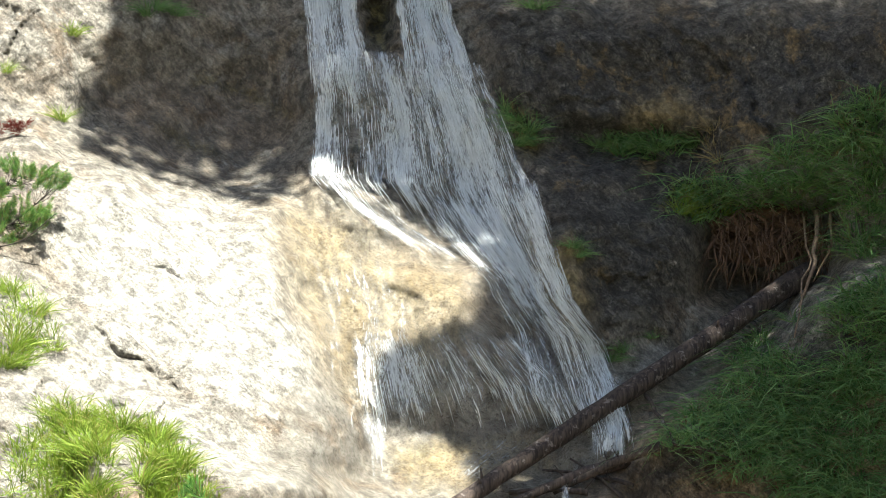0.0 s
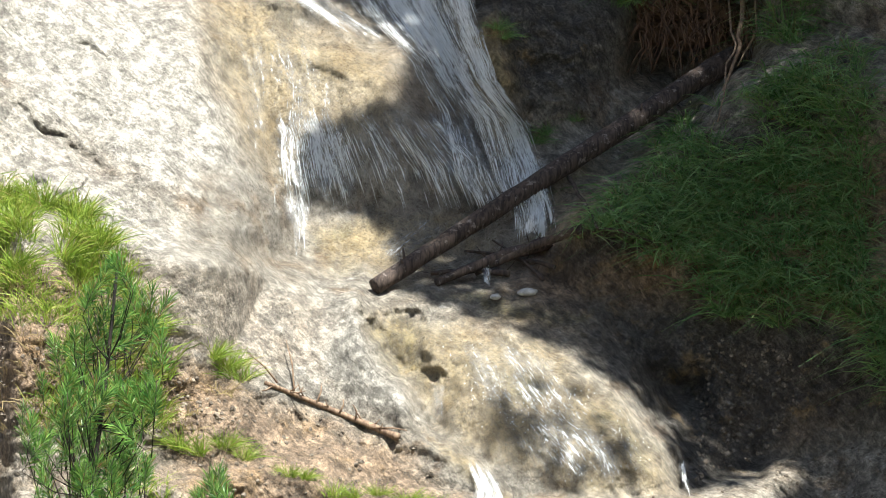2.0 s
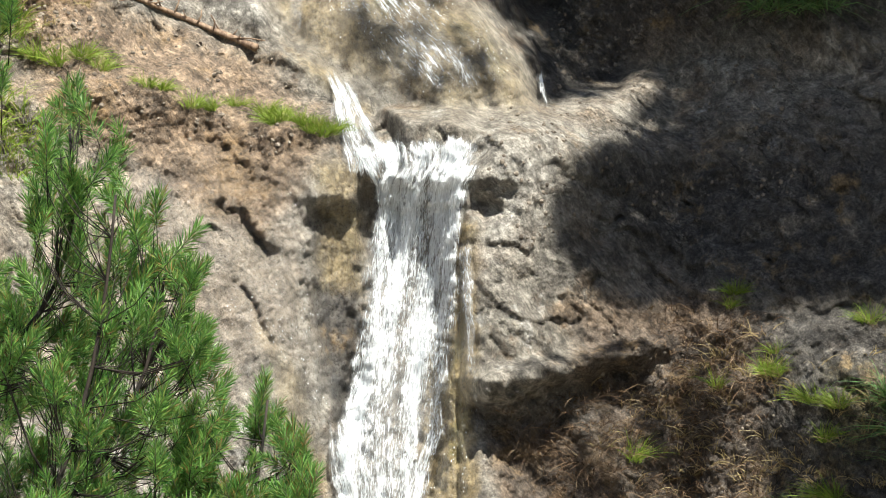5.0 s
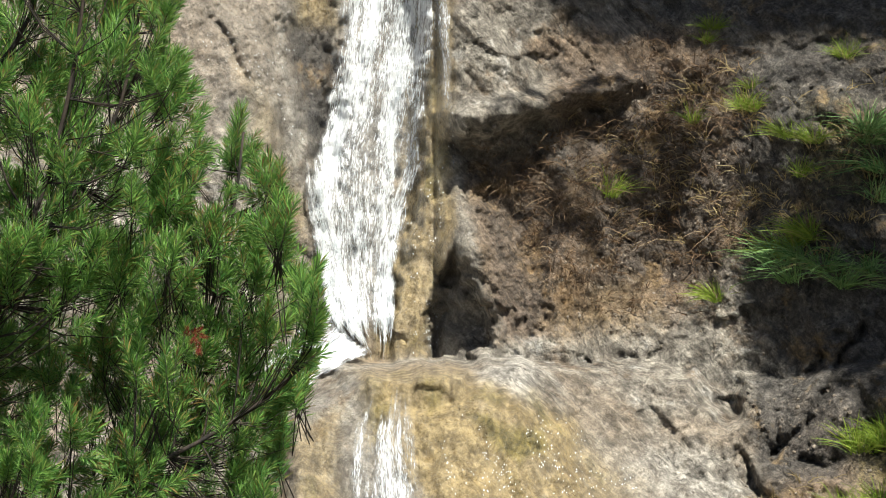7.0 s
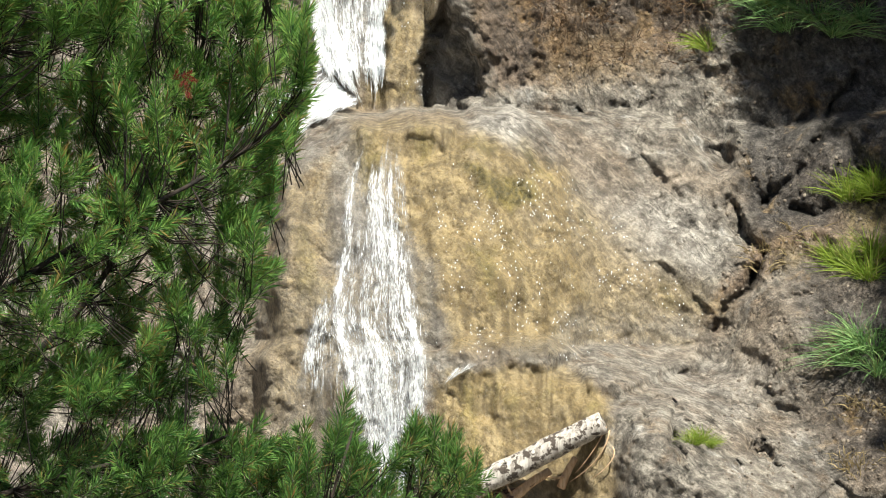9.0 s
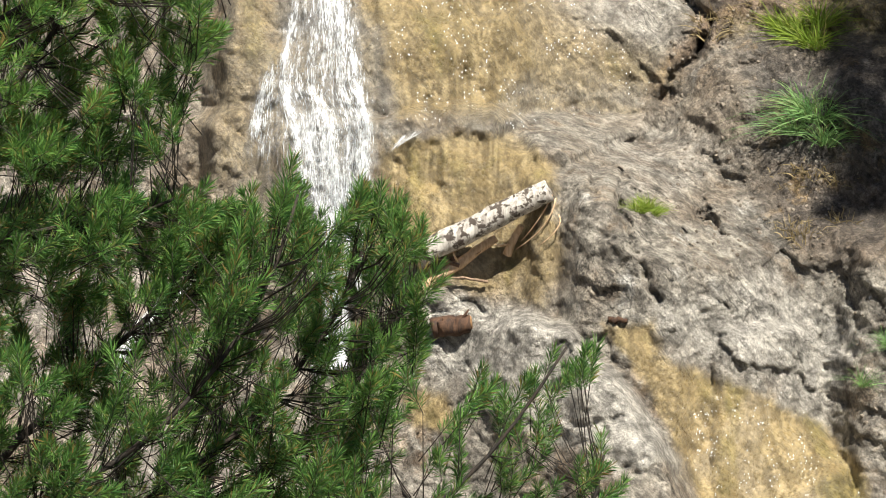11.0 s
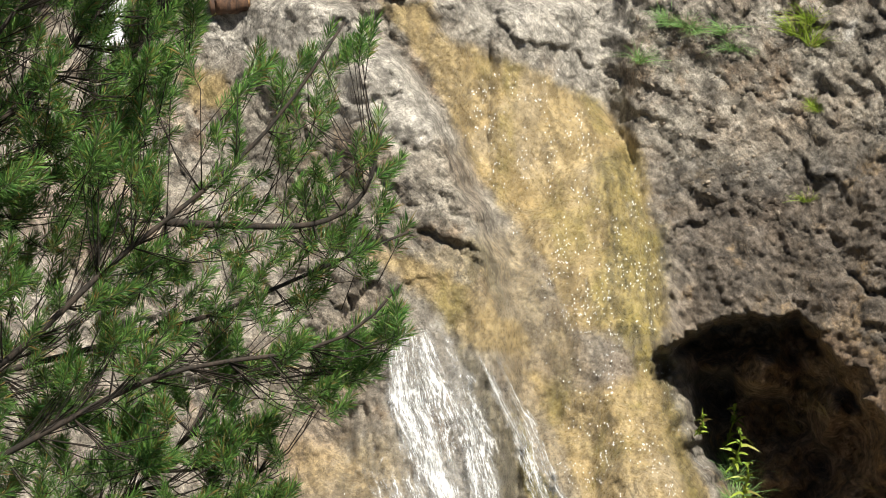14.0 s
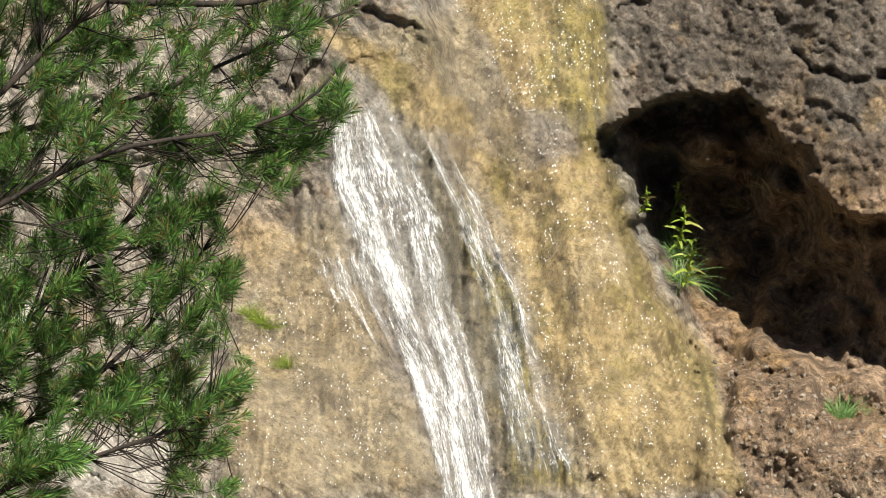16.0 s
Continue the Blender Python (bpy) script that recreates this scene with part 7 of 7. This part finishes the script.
SHADE_EDGES = ((((2.77, 1.49), (6.46, 1.5), (6.46, 0.66), (5.27, 0.85), (4.53, 1.0), (3.58, 0.72)), 200),
               (((2.46, -0.04), (3.28, 0.2), (4.03, 0.25), (4.44, -0.3), (4.19, -0.85), (3.39, -0.96), (2.79, -0.81)), 40),
               (((4.74, -0.25), (5.28, -0.34), (6.47, 0.06), (6.49, -2.23), (5.45, -1.99), (5.02, -1.5)), 90),
               (((6.04, -3.27), (7.58, -3.23), (7.65, -5.17), (6.63, -4.7), (6.33, -4.06)), 330),
               (((4.94, -1.3), (5.39, -1.14), (6.12, -0.94), (7.02, -0.93), (7.03, -2.22), (5.4, -2.04), (5.04, -1.7)), 130),
               (((4.92, -1.32), (5.46, -1.22), (6.19, -0.91), (7.09, -0.91), (7.11, -2.19), (5.87, -2.21), (5.12, -1.97)), 110),
               (((6.12, -4.99), (6.36, -4.53), (6.64, -4.03), (7.87, -3.64), (7.92, -4.88), (6.87, -4.82), (6.42, -5.03)), 300),
               (((5.3, -1.1), (5.7, -1.35), (5.95, -2.09), (6.16, -3.04), (7.21, -3.22), (7.17, -0.84)), 300),
               (((1.88, 5.11), (2.6, 5.96), (3.26, 6.35), (4.47, 6.88), (5.39, 7.01), (5.37, 6.17), (3.6, 5.5), (2.49, 4.81)), 320))
shade_caster("unseen tree added to shade the slope beside the fall", (17, 22, 1.5), ((SHADE_SIDE, 420), (DAPPLE, 70)) + SHADE_EDGES, 14, 20, 2)


# ---- rubble on the banks ----
def rubble(label, areas, n, lo, hi, seed):
    rnd = np.random.default_rng(seed)
    bm = bmesh.new()
    bmesh.ops.create_icosphere(bm, subdivisions=1, radius=1)
    bv = np.array([v.co[:] for v in bm.verts])
    bf = np.array([[v.index for v in f.verts] for f in bm.faces])
    bm.free()
    vs, fs, o = [], [], 0
    for outline in areas:
        p = np.array(outline)
        x, z = rnd.uniform(p[:, 0].min(), p[:, 0].max(), n), rnd.uniform(p[:, 1].min(), p[:, 1].max(), n)
        ok = zone(x, z, outline, 0.1) > rnd.uniform(0.2, 0.8, n)
        for q in world_of(x[ok], z[ok], face(x[ok], z[ok])):
            size = rnd.uniform(lo, hi) ** 1.0 * rnd.uniform(0.6, 1.3, 3)
            turn = np.array(Euler(rnd.uniform(0, 6.28, 3)).to_matrix())
            vs.append((bv * rnd.uniform(0.75, 1.2, (len(bv), 1)) * size) @ turn.T + q)
            fs.append(bf + o)
            o += len(bv)
    return tagged(new("rubble", mesh_of("rubble", np.concatenate(vs), np.concatenate(fs), RUBBLE, False)), label, "rubble", kind="stuff")


RUBBLE = wood_material("broken stone", (0.07, 0.055, 0.042), (0.26, 0.22, 0.175), None, 0, (14, 14, 14), 0.9)
rubble("small broken stones on the brown bank", (((-2.13, 3.77), (-0.77, 3.49), (0.39, 3.01), (1.05, 2.41), (0.4, 2.1), (-0.76, 2.29), (-2.11, 2.47)), ((2.31, 2.52), (3.86, 2.92), (5.11, 3.22), (5.11, 1.83), (2.61, 1.32)), ((-3.4, 4.67), (-1.88, 4.01), (-0.96, 3.11), (-3.35, 3.07)), ((3.06, 4.03), (4.11, 3.82), (3.61, 2.92), (2.91, 2.72))), 420, 0.008, 0.028, 1)
rubble("broken stones on the slopes beside the fall", (((3.18, 0.7), (4.93, 0.5), (5.3, -1.99), (3.29, -1.81)), ((4.78, -2.27), (6.17, -2.25), (6.22, -5.29), (4.81, -5.32)), ((5.7, -4.45), (8.06, -4.68), (8.2, -7.86), (6.81, -7.42)), ((7.87, -10.91), (9.57, -11.22), (9.62, -12.13), (8.36, -12.2))), 380, 0.006, 0.022, 2)
